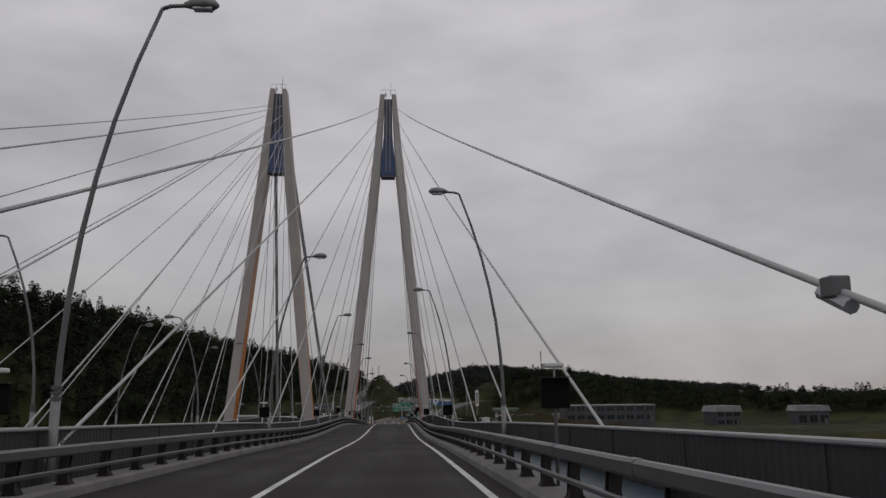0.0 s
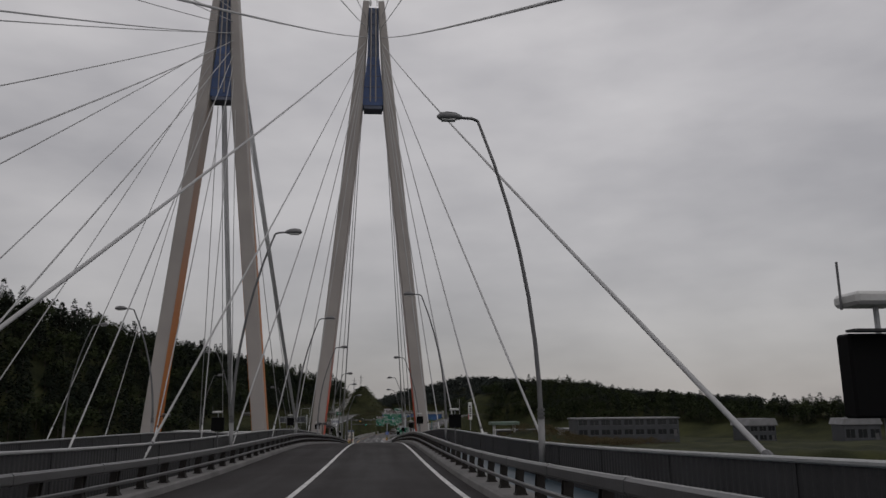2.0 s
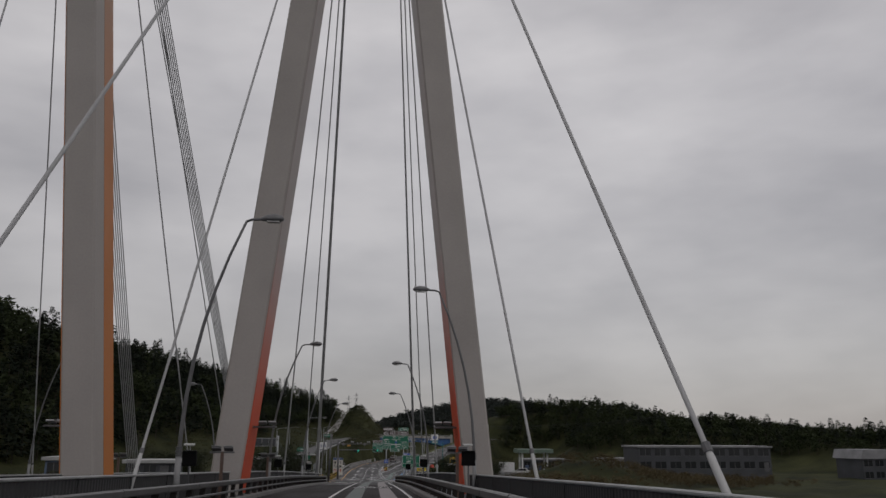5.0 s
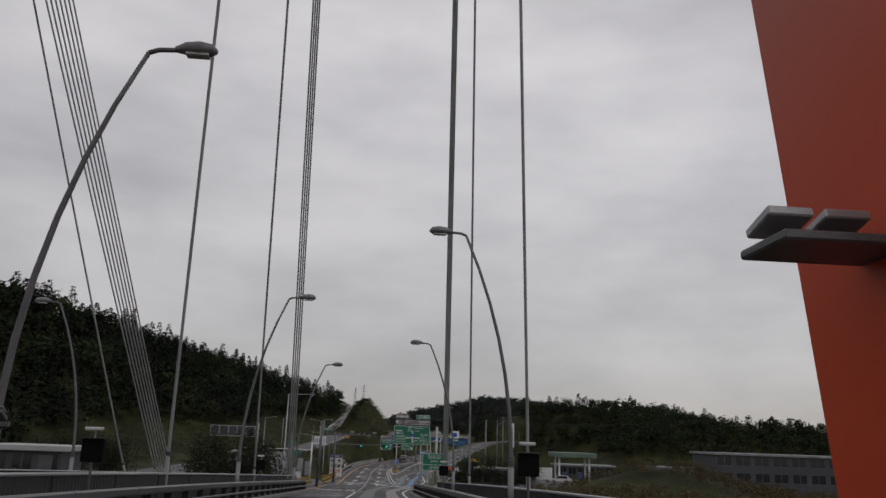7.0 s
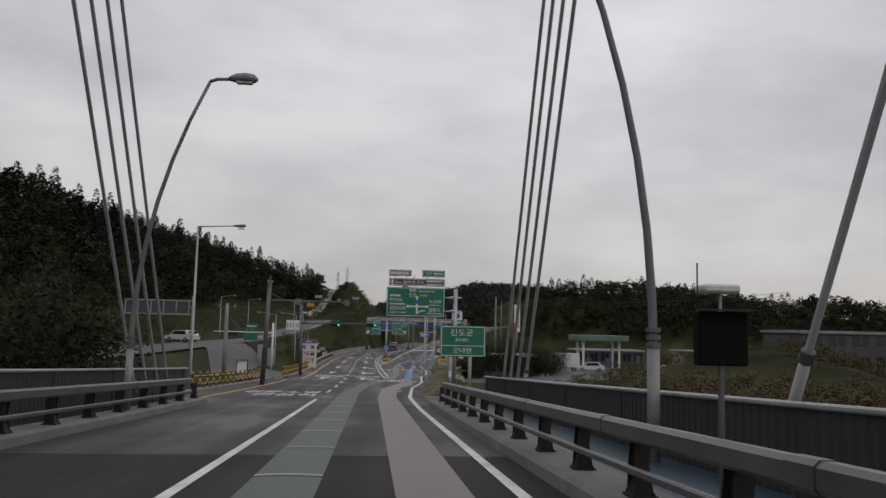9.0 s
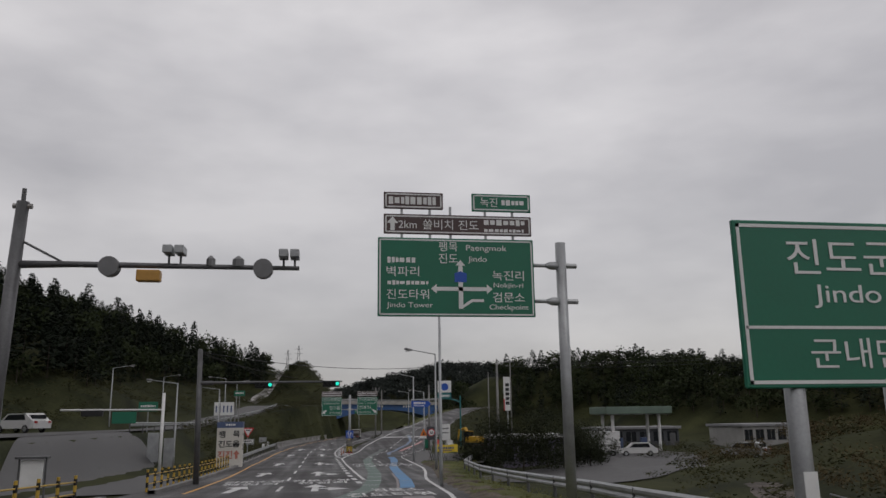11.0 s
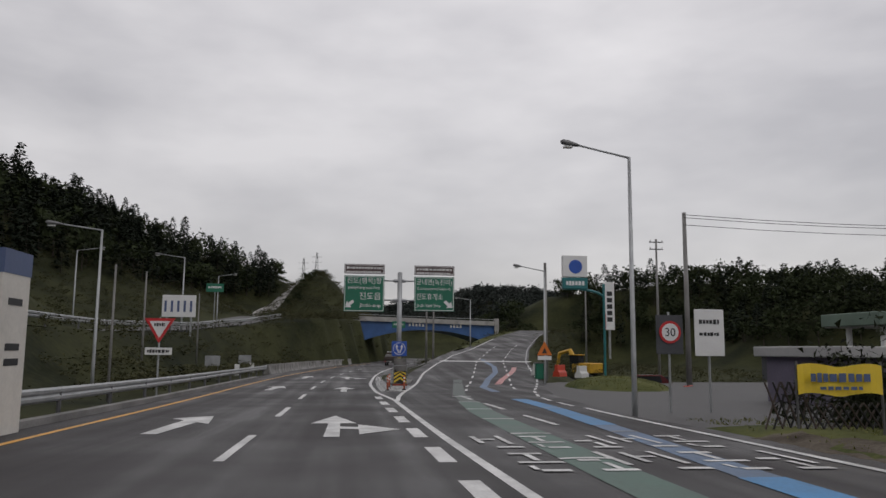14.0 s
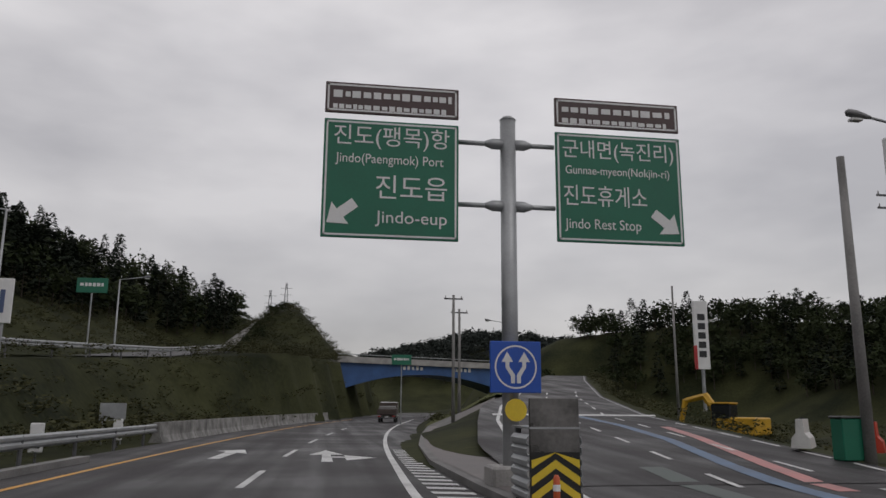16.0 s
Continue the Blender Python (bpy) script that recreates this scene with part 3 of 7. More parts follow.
guard_rail(BC - 4.75, 1, -14, 188, "grey steel beam barrier on dark posts along the kerb")
guard_rail(BC + 3.75, -1, -14, 188, "grey steel beam barrier on dark posts along the kerb")
guard_rail(OLD + 4.2, -1, -14, 172, "grey steel beam barrier on the twin bridge")


def parapet(x, y0, y1, label, top=1.09):
    """Outer railing of dark, finely ribbed panels under a pale hand rail."""
    t = thing("parapet", label, "railing", group="bridge parapets")
    line = [y for y in Y(y0, y1 + 0.1, 3.5)] + [y1]
    part("hand_rail", beam([(x, y, rz(y) + top) for y in line], 0.06, 0.035, 0.02), M_HANDRAIL, t, "pale wet hand rail")
    v, f = [], []
    for i, y in enumerate(Y(y0, y1, 0.05)):
        z, o = rz(y), (-0.006, -0.006, 0.006, 0.006)[i % 4]
        v += [(x + o, y, z + 0.03), (x + o, y, z + top - 0.03)]
        if i:
            f.append((2 * i - 2, 2 * i, 2 * i + 1, 2 * i - 1))
    sheet = raw("ribbed_panel", v, f, M_PARAPET, t, "dark finely ribbed panel")
    sheet.modifiers.new("thickness", "SOLIDIFY").thickness = 0.008
    for y in Y(y0, y1, 4.0):
        part("post", boxed(x - 0.025, x + 0.025, y - 0.02, y + 0.02, rz(y), rz(y) + top - 0.03), M_PARAPET, t)
    return t


for s in (-1, 1):
    parapet(BC + s * 5.75, -40, 127.5, "dark ribbed bridge parapet with a pale top rail", 1.12 - 0.06 * s)
    parapet(BC + s * 5.75, 133.5, 190, "dark ribbed bridge parapet with a pale top rail", 1.12 - 0.06 * s)
parapet(OLD + 5.6, -40, 182, "dark ribbed parapet of the twin bridge")


# ---- pylons ----
def pylon(c, y0, tint, label, mast):
    """A-shaped pylon: two leaning box legs, a panelled head between them, lamps and rails on top."""
    t = thing("bridge_pylon", label, "bridge pylon", (c, y0, 0), kind="structure")
    ty, zt = 2.9, 63.1
    din, dout, kin, kout = 6.21, 7.76, 0.1010, 0.1008
    for s in (-1, 1):
        ring = []
        bm = bmesh.new()
        for z in (-16, 47.9, zt):
            a, b = s * max(din - kin * z, 0.55 if z > 50 else 0), s * (dout - kout * z)
            if z == zt:
                a = s * 0.62
            ch = 0.10 * s
            ring.append([bm.verts.new(p) for p in ((a, 0.1, z), (a + ch, 0, z), (b - ch, 0, z), (b, 0.1, z), (b, ty - 0.1, z), (b - ch, ty, z), (a + ch, ty, z), (a, ty - 0.1, z))])
        for p, q in zip(ring, ring[1:]):
            for j in range(8):
                bm.faces.new((p[j], p[(j + 1) % 8], q[(j + 1) % 8], q[j]))
        bm.faces.new(ring[-1])
        bm.faces.new(ring[0][::-1])
        leg = part("leg", bm, M_PYLON, t, "leaning grey box leg with a coloured inner face")
        # coloured steel facing on the inner side
        bm = bmesh.new()
        q = []
        for z in (0, 47.8):
            a = s * (din - kin * z) - s * 0.012
            q.append([bm.verts.new((a, yy_, z)) for yy_ in (0.06, ty - 0.06)] + [bm.verts.new((a + s * 0.03, yy_, z)) for yy_ in (ty - 0.06, 0.06)])
        for j in range(4):
            bm.faces.new((q[0][j], q[0][(j + 1) % 4], q[1][(j + 1) % 4], q[1][j]))
        bm.faces.new(q[0])
        bm.faces.new(q[1])
        part("inner_facing", bm, tint, leg)
        if c == OLD and s == 1:
            bm = bmesh.new()
            q = []
            for z in (0, 58.0):
                b = dout - kout * z + 0.014
                q.append([bm.verts.new((b, yy_, z)) for yy_ in (1.35, ty - 0.12)] + [bm.verts.new((b - 0.03, yy_, z)) for yy_ in (ty - 0.12, 1.35)])
            for j in range(4):
                bm.faces.new((q[0][j], q[0][(j + 1) % 4], q[1][(j + 1) % 4], q[1][j]))
            bm.faces.new(q[0])
            bm.faces.new(q[1])
            part("outer_facing", bm, tint, leg)
        # floodlight bracket over the road
        zb = 9.55 if c == BC else 9.3
        a = s * (din - kin * zb)
        br = part("light_bracket", boxed(min(a, a - s * 1.15), max(a, a - s * 1.15), 1.0, 1.8, zb - 0.04, zb + 0.05, 0.02), M_STEEL_DARK, leg)
        for k in (0, 1):
            x = a - s * (0.45 + 0.5 * k)
            m = Matrix.Translation((x, 1.45, zb + 0.22)) @ Euler((radians(-15), 0, 0)).to_matrix().to_4x4()
            part("floodlight", boxed(-0.2, 0.2, -0.22, 0.22, -0.045, 0.045, 0.015, m=m), M_STEEL, br)
    # head: blue lower panel, slate upper lattice, both set back
    w0, w1 = din - kin * 47.9, 0.72
    head = part("crossbeam", boxed(-1.2, 1.2, 0.5, ty - 0.5, 48.0, 48.5, 0.04), M_DARK_PANEL, t)
    bm = bmesh.new()
    def slab(z0, z1, ya, yb, inset=0.0):
        h0, h1 = (din - kin * z + 0.05 for z in (z0, z1))
        h0, h1 = max(h0, 0.55) + 0.1, max(h1, 0.55) + 0.1
        bmn = bmesh.new()
        a = [bmn.verts.new(p) for p in ((-h0, ya, z0), (h0, ya, z0), (h0, yb, z0), (-h0, yb, z0))]
        b = [bmn.verts.new(p) for p in ((-h1, ya, z1), (h1, ya, z1), (h1, yb, z1), (-h1, yb, z1))]
        for j in range(4):
            bmn.faces.new((a[j], a[(j + 1) % 4], b[(j + 1) % 4], b[j]))
        bmn.faces.new(a[::-1])
        bmn.faces.new(b)
        return bmn
    part("blue_panel", slab(48.5, 55.2, 0.45, ty - 0.45), M_BLUE_PANEL, t, "dull blue panel between the legs")
    part("upper_panel", slab(55.2, 62.4, 0.6, ty - 0.6), M_UPPER_PANEL, t, "slate blue panel between the legs")
    for z in Y(49.5, 62.0, 1.5):
        h = max(din - kin * z, 0.55)
        part("panel_joint", boxed(-h, h, 0.40, 0.47, z, z + 0.10), M_DARK_PANEL, t)
    for s in (-1, 1):
        part("cable_duct", tube(bmesh.new(), [(s * 0.35, 0.38, 49), (s * 0.30, 0.38, 62.2)], 0.09, 6), M_PYLON, t)
    # service rail and aerials
    for x in (-1.25, -0.4, 0.4, 1.25):
        part("rail_post", bar((x, 0.2, zt), (x, 0.2, zt + 0.9), 0.035, 5), M_STEEL, t)
    part("service_rail", bar((-1.3, 0.2, zt + 0.88), (1.3, 0.2, zt + 0.88), 0.035, 5), M_STEEL, t)
    part("aerial", bar((mast, 1.4, zt), (mast, 1.4, zt + 2.6), 0.035, 5), M_STEEL_DARK, t, "thin mast")
    part("beacon", tube(bmesh.new(), [(-mast, 1.3, zt), (-mast, 1.3, zt + 0.5), (-mast, 1.3, zt + 0.8)], [0.12, 0.2, 0.06], 8), M_LENS, t)
    return t


pylon(BC + 0.09, 128.9, M_LEG_RED, "tall grey A-shaped bridge pylon with red inner faces", 0.45)
pylon(OLD, 127.0, M_LEG_ORANGE, "tall grey A-shaped twin pylon with orange inner faces", 0.5)


# ---- stay cables ----
def stay(x, y, xt, yt, zt, r, group, sleeve=True):
    t = thing("stay_cable", "grey stay cable rising from a white steel sleeve", "stay cable", group=group)
    a, b = Vector((x, y, rz(y) + 0.1)), Vector((xt, yt, zt))
    d = (b - a).normalized()
    n = 10
    line = [a.lerp(b, k / n) + Vector((0, 0, -0.6 * (b - a).length / 130 * 4 * (k / n) * (1 - k / n))) for k in range(n + 1)]
    part("cable", tube(bmesh.new(), line, r, 6, False), M_CABLE, t, "", True)
    if sleeve:
        tan = (line[1] - line[0]).normalized()
        part("sleeve", tube(bmesh.new(), [a, a + tan * 1.7, a + tan * 1.85], [r * 1.35, r * 1.35, r * 1.05], 8), M_SLEEVE, t, "white steel sleeve", True)
        part("clamp", tube(bmesh.new(), [a + tan * 1.8, a + tan * 1.95], r * 1.6, 8), M_STEEL_DARK, t)
    return t


for c, tag in ((BC + 0.1, "main stays"), (OLD, "twin bridge stays")):
    for s in (-1, 1):
        for k in range(9):
            stay(c + s * 5.95, (1.55, 15.4, 29.5, 43.4, 57.5, 71.6, 85.4, 98.8, 111.9)[k], c + s * 1.05, 130.3, (61.4, 60.0, 58.6, 57.8, 57.1, 56.6, 56.1, 55.7, 55.3)[k], 0.044, tag)
        for y, top in ((150.7, 57.0), (168.8, 59.0)):
            stay(c + s * 5.95, y if c > -10 else y + 1.5, c + s * 1.05, 131.2, top, 0.05, tag)
        for j in range(4 if c > -10 else 7):
            stay(c + s * 5.95, 184.2 + 1.3 * j if c > -10 else 176.6 + 0.62 * j, c + s * (1.05 - 0.04 * j), 131.4, 57.0 + 1.2 * j if c > -10 else 55 + 0.9 * j, 0.045, tag, j == 0)


# ---- street lamps on the bridge ----
def bridge_lamp(x, y, s, h, group="bridge lamps"):
    """s: +1 leans towards +x (over the road)."""
    t = thing("street_lamp", "tall bowed grey street lamp on the bridge parapet", "street lamp", (x, y, rz(y)), group=group)
    up = [(1.62 * u ** 2.1 * s, 0, 1.6 + (h - 1.6) * u) for u in (0, 0.12, 0.25, 0.4, 0.55, 0.7, 0.85, 1.0)]
    part("pole", tube(bmesh.new(), [(0, 0, 0)] + up, [0.075] + [0.072 - 0.004 * k for k in range(8)], 8), M_LAMP_POLE, t, "", True)
    part("sleeve", tube(bmesh.new(), [(0, 0, 0), (0, 0, 1.75)], 0.095, 10), M_LAMP_SLEEVE, t, "paler lower sleeve", True)
    for k in range(3):
        part("collar", tube(bmesh.new(), [(0, 0, 1.74 + 0.11 * k), (0, 0, 1.81 + 0.11 * k)], 0.11, 10), M_STEEL_DARK, t)
    part("arm", tube(bmesh.new(), [(1.62 * s, 0, h), (1.8 * s, 0, h + 0.07), (2.35 * s, 0, h + 0.10)], 0.045, 6), M_LAMP_POLE, t, "", True)
    hd = part("lamp_head", tube(bmesh.new(), [(2.1 * s, 0, h + 0.10), (2.3 * s, 0, h + 0.13), (2.55 * s, 0, h + 0.13), (2.75 * s, 0, h + 0.12), (2.86 * s, 0, h + 0.10)], [0.06, 0.13, 0.16, 0.13, 0.04], 8), M_LAMP_HEAD, t, "flat oval lamp head", True)
    part("lens", boxed(min(2.3 * s, 2.72 * s), max(2.3 * s, 2.72 * s), -0.1, 0.1, h - 0.02, h + 0.03, 0.01), M_LENS, hd)
    return t


for y, h, x in ((2.0, 10.2, 4.5), (30.3, 10.2, 4.4), (57.0, 10.6, 4.4), (88.4, 10.2, 4.45), (124.5, 9.4, 4.5), (149.0, 9.15, 4.05), (170.7, 9.05, 4.2)):
    bridge_lamp(x, y, -1, h)
for y, h, x in ((16.2, 10.3, -6.65), (41.7, 9.95, -6.4), (70.6, 10.3, -6.63), (97.0, 9.7, -6.5), (114.2, 9.4, -6.1), (137.5, 8.75, -6.3), (160.2, 9.15, -6.35), (180.0, 8.8, -6.0)):
    bridge_lamp(x, y, 1, h)
for y in (20, 47, 74, 101, 150):
    bridge_lamp(OLD - 5.4, y, 1, 9.8, "twin bridge lamps")
    bridge_lamp(OLD + 5.4, y + 13, -1, 9.0, "twin bridge lamps")


# ---- road markings ----
def poly_x(y, table):
    return float(np.interp(y, [t[0] for t in table], [t[1] for t in table]))


def on_branch(x, y):
    """Road height under a mark: the main road, or the side road once it has left it."""
    bx, bz, bw = branch_at(y)
    return bz + 0.006 if y > 297 and x > bx - bw - 1.2 else rz(y)


def band(name, table, y0, y1, width, mat, label, dash=None, lift=0.006, step=1.5, follow=rz, curve=True):
    """A painted line: x over y by a table, whole or in dashes (length, period)."""
    spans = [(y0, y1)] if not dash else [(a, min(a + dash[0], y1)) for a in np.arange(y0, y1, dash[1])]
    ob = None
    if dash:
        ob = thing(name, label, "road marking", kind="structure")
    for a, b in spans:
        ys = np.linspace(a, b, max(2, int((b - a) / step) + 1))
        v, f = [], []
        for i, y in enumerate(ys):
            x = poly_x(y, table) + (float(bend(y)) if curve else 0)
            w = width if not callable(width) else width(y)
            for xx in (x - w / 2, x + w / 2):
                v.append((xx, y, (follow(y) if follow is rz else on_branch(xx, y)) + lift))
            if i:
                f.append((2 * i - 2, 2 * i - 1, 2 * i + 1, 2 * i))
        if dash:
            raw("dash", v, f, mat, ob)
        else:
            ob = tagged(raw(name, v, f, mat), label, "road marking", kind="structure")
    return ob


band("lane_line", [(-60, -2.22), (60, -2.22), (150, -2.02), (192, -2.05)], -60, 192, 0.15, M_WHITE_LINE, "solid white lane line on the bridge", lift=0.012, curve=False)
band("edge_line", [(-60, 1.82), (150, 1.76), (186, 1.8)], -60, 186, 0.15, M_WHITE_LINE, "solid white edge line on the bridge", lift=0.012, curve=False)
band("edge_line", [(y, edge_right(y)) for y in np.arange(186, 274, 2.0)], 186, 272, 0.17, M_WHITE_LINE, "solid white edge line sweeping outwards", lift=0.014, curve=False)
band("lane_line", [(198, -2.05), (340, -2.05)], 200.3, 345, 0.16, M_WHITE_LINE, "broken white lane line", dash=(4.2, 9.7))
band("centre_line", [(188, -6.75), (226, -6.75)], 188, 226, 0.16, M_YELLOW_LINE, "solid yellow centre line")
band("centre_line", [(229.4, -5.85), (245, -5.9), (264, -6.2), (300, -6.15), (360, -6.2)], 229.4, 380, 0.16, M_YELLOW_LINE, "solid yellow line along the median kerb")
band("turn_line", [(236, 1.66), (243, 1.46), (265, 1.26), (281, 1.08)], 234.6, 281, 0.28, M_WHITE_LINE, "short broken white line beside the turning lane", dash=(2.1, 3.93))
band("turn_line", [(200, 1.7), (213, 2.15)], 202.4, 213, 0.16, M_FADED_LINE, "worn broken white line", dash=(2.2, 4.2))
band("split_line", [(238, 2.06), (254, 1.88), (262, 1.74), (276.5, 1.66)], 238.6, 276.5, 0.17, M_WHITE_LINE, "solid white line that splits the lanes")
band("island_line", [(276.5, 1.70), (284, 1.22), (295, 1.20 - 0.10), (303, 1.58 - 0.37), (316.6, 2.4 - 1.15), (346, 1.30), (380, 1.3)], 276.5, 380, 0.18, M_WHITE_LINE, "white line round the traffic island")
band("island_line", [(276.5, 1.74), (280, 2.0), (284.4, 2.55), (288.3, 3.12), (291, 3.5), (297, 4.3), (306.4, 5.6), (320, 8.2), (333, 11.4), (346, 15.8), (370, 23.6)], 276.5, 366, 0.18, M_WHITE_LINE, "white line along the side road", lift=0.01, follow=None, curve=False)
band("edge_line", [(272, 7.6), (277, 7.8), (280, 8.15), (286, 9.4), (292, 11.0), (300, 13.05), (306, 14.25), (325, 17.95)], 273, 318, 0.15, M_WHITE_LINE, "broken white edge line of the side road", dash=(2.4, 3.6), lift=0.012, follow=None, curve=False)
band("edge_line", [(y, branch_at(y)[0] + branch_at(y)[2] - 0.3) for y in np.arange(264, 420, 4.0)], 320, 400, 0.15, M_FADED_LINE, "white edge line of the side road", lift=0.012, follow=None, curve=False)
BLUE = [(226, 2.95), (230, 3.55), (237.3, 4.18), (244, 4.52), (256, 5.15), (265, 6.0), (272, 6.6), (278, 6.8), (285, 7.2), (291, 7.6), (300, 9.5), (308, 11.6), (316, 13.0), (328, 14.0)]
PINK = [(110, 0.72), (150, 0.72), (195, 0.92), (208, 1.40), (219, 2.85), (223.5, 3.22)]
GREEN = [(110, -0.95), (150, -0.95), (200, -0.85), (219.7, 0.0), (230, 1.85), (237, 2.5), (247, 3.15), (256, 3.4), (270, 3.9), (282, 4.9), (300, 7.4), (320, 11.0)]
band("lane_band", PINK, 112, 147.2, 0.78, M_PINK_BAND, "worn grey-pink guide band on the bridge", lift=0.012, curve=False)
band("lane_band", GREEN, 112, 147.2, 0.78, M_GREEN_WORN, "worn dull green guide band on the bridge", lift=0.010, curve=False)
band("lane_band", GREEN, 153.9, 190, 0.85, M_GREEN_WORN, "worn dull green guide band on the bridge", lift=0.010, curve=False)
band("lane_band", [(y, x - 0.42) for y, x in BLUE], 229.5, 246, 0.13, M_PINK_BAND, "thin pale pink edge of the blue band", lift=0.012, curve=False)
band("lane_band", PINK, 153.9, 223.2, lambda y: 0.85 + 0.25 * float(smooth(195, 215, np.array(y))), M_PINK_BAND, "worn grey-pink guide band on the asphalt", lift=0.012, curve=False)
band("lane_band", BLUE, 265, 278, 0.66, M_BLUE_BAND, "blue guide band painted on the asphalt", lift=0.010, follow=None, curve=False)
band("lane_band", BLUE, 256.3, 265, 0.6, M_BLUE_WORN, "worn blue guide band under lettering", lift=0.009, follow=None, curve=False)
band("lane_band", BLUE, 229.5, 256.3, 0.66, M_BLUE_BAND, "bright blue guide band painted on the asphalt", lift=0.010, follow=None, curve=False)
band("lane_band", BLUE, 285, 328, 0.45, M_BLUE_WORN, "worn end of the blue guide band", lift=0.010, follow=None, curve=False)
band("lane_band", GREEN, 190, 224, 0.9, M_GREEN_WORN, "worn dull green guide band on the asphalt", lift=0.008, curve=False)
band("lane_band", GREEN, 276, 300, 0.6, M_GREEN_WORN, "worn end of the green guide band", lift=0.008, follow=None, curve=False)
band("lane_band", GREEN, 224, 276, lambda y: 0.95 - 0.15 * float(smooth(200, 232, np.array(y))), M_GREEN_BAND, "dull green guide band on the asphalt", lift=0.008, follow=None, curve=False)
band("lane_band", [(295, 9.2), (300, 10.5), (309, 13.2), (316, 14.9)], 295.5, 315, 0.45, M_RED_BAND, "pale red guide band on the side road", lift=0.010, follow=None, curve=False)
for tab, a, b, d, w, mat in ((GREEN, 156, 196, 3.4, 0.85, M_FADED_LINE), (GREEN, 198, 228, 4.2, 0.86, M_FADED_LINE), (GREEN, 232.5, 282, 4.3, 0.84, M_WHITE_LINE), (BLUE, 236, 277, 9.0, 0.6, M_FADED_LINE)):
    t = thing("chevron_row", "pale bowed marks across the guide band", "road marking", kind="structure")
    for y in np.arange(a, b, d):
        x0 = poly_x(y, tab)
        v, f = [], []
        for i, u in enumerate(np.linspace(-0.5, 0.5, 7)):
            yy0 = y + 0.35 * (0.25 - u * u)
            v += [(x0 + u * w, yy0, rz(yy0) + 0.018), (x0 + u * w, yy0 + 0.17, rz(yy0 + 0.17) + 0.018)]
            if i:
                f.append((2 * i - 2, 2 * i, 2 * i + 1, 2 * i - 1))
        raw("mark", v, f, mat, t)
t = thing("lane_line", "broken white lane lines of the side road", "road marking", kind="structure")
for off, y0 in ((-1.1, 286), (1.6, 288.5)):
    for y in np.arange(y0, 352, 5.2):
        v, f = [], []
        for i, q in enumerate((y, y + 1.1, y + 2.2)):
            x = branch_at(q)[0] + off
            v += [(x - 0.07, q, on_branch(x, q) + 0.014), (x + 0.07, q, on_branch(x, q) + 0.014)]
            if i:
                f.append((2 * i - 2, 2 * i - 1, 2 * i + 1, 2 * i))
        raw("dash", v, f, M_WHITE_LINE, t)
# stop line across the side road, and the kerbed end of the rise
raw_line = raw("stop_line", [(x, y, on_branch(x, y) + 0.03) for x, y in ((8.9, 324.2), (13.6, 324.0), (18.2, 323.8), (18.7, 325.2), (14.0, 325.5), (9.2, 325.8))], [(0, 1, 4, 5), (1, 2, 3, 4)], M_WHITE_LINE)
tagged(raw_line, "broad white line across the side road", "road marking", kind="structure")


def flat_shape(name, shapes, x, y, mat, label):
    t = thing(name, label, "road marking", (x, y, 0), kind="structure", group="lane arrows")
    for k, pts in enumerate(shapes):
        bm = bmesh.new()
        bm.faces.new([bm.verts.new((px, py, rz(y + py) + 0.012)) for px, py in pts])
        bmesh.ops.triangulate(bm, faces=bm.faces)
        part(("stem", "head", "side_stem", "side_head")[k], bm, mat, t)
    return t


def ahead_right(x, y):
    return flat_shape("arrow_marking", [[(-0.16, 0), (0.16, 0), (0.14, 3.45), (-0.14, 3.45)], [(-0.56, 3.45), (0.54, 3.45), (-0.01, 6.2)], [(0.14, 1.9), (0.56, 1.75), (0.56, 2.35), (0.14, 2.5)], [(0.56, 0.55), (1.48, 1.7), (0.56, 3.1)]], x, y, M_WHITE_LINE, "white painted arrow ahead and to the right")


def ahead(x, y, mat=None):
    return flat_shape("arrow_marking", [[(-0.16, 0), (0.16, 0), (0.14, 3.3), (-0.14, 3.3)], [(-0.58, 3.3), (0.58, 3.3), (0.0, 5.9)]], x, y, mat or M_WHITE_LINE, "white painted arrow ahead")


def slant(x, y):
    return flat_shape("arrow_marking", [[(-0.46, 0), (-0.12, 0), (0.06, 3.1), (-0.36, 3.9)], [(-0.78, 4.4), (0.43, 2.6), (0.12, 5.3)]], x, y, M_WHITE_LINE, "white painted merging arrow")


for ay in (228.6, 244.7, 262.2):
    ahead_right(-0.48, ay)
ahead(-0.36, 284.6)
ahead_right(-0.2, 304.5)
for ay in (229.0, 245.6, 263.0, 286.2):
    slant(-3.85, ay)
slant(-3.2, 306)


def road_text(body, x0, x1, y0, y1, mat=None):
    t = thing("road_lettering", "white Hangul lettering painted on the lane", "road marking", ((x0 + x1) / 2, (y0 + y1) / 2, 0), kind="structure")
    ob = letters(body, y1 - y0, mat or M_WHITE_LINE, t, (0, 0, 0), x1 - x0, flat=True, bold=0.022)
    me, yc = ob.data, (y0 + y1) / 2
    for v in me.vertices:
        v.co.z = rz(yc + v.co.y) + 0.014 + 0.001 * (v.co.z > 0)
    return t


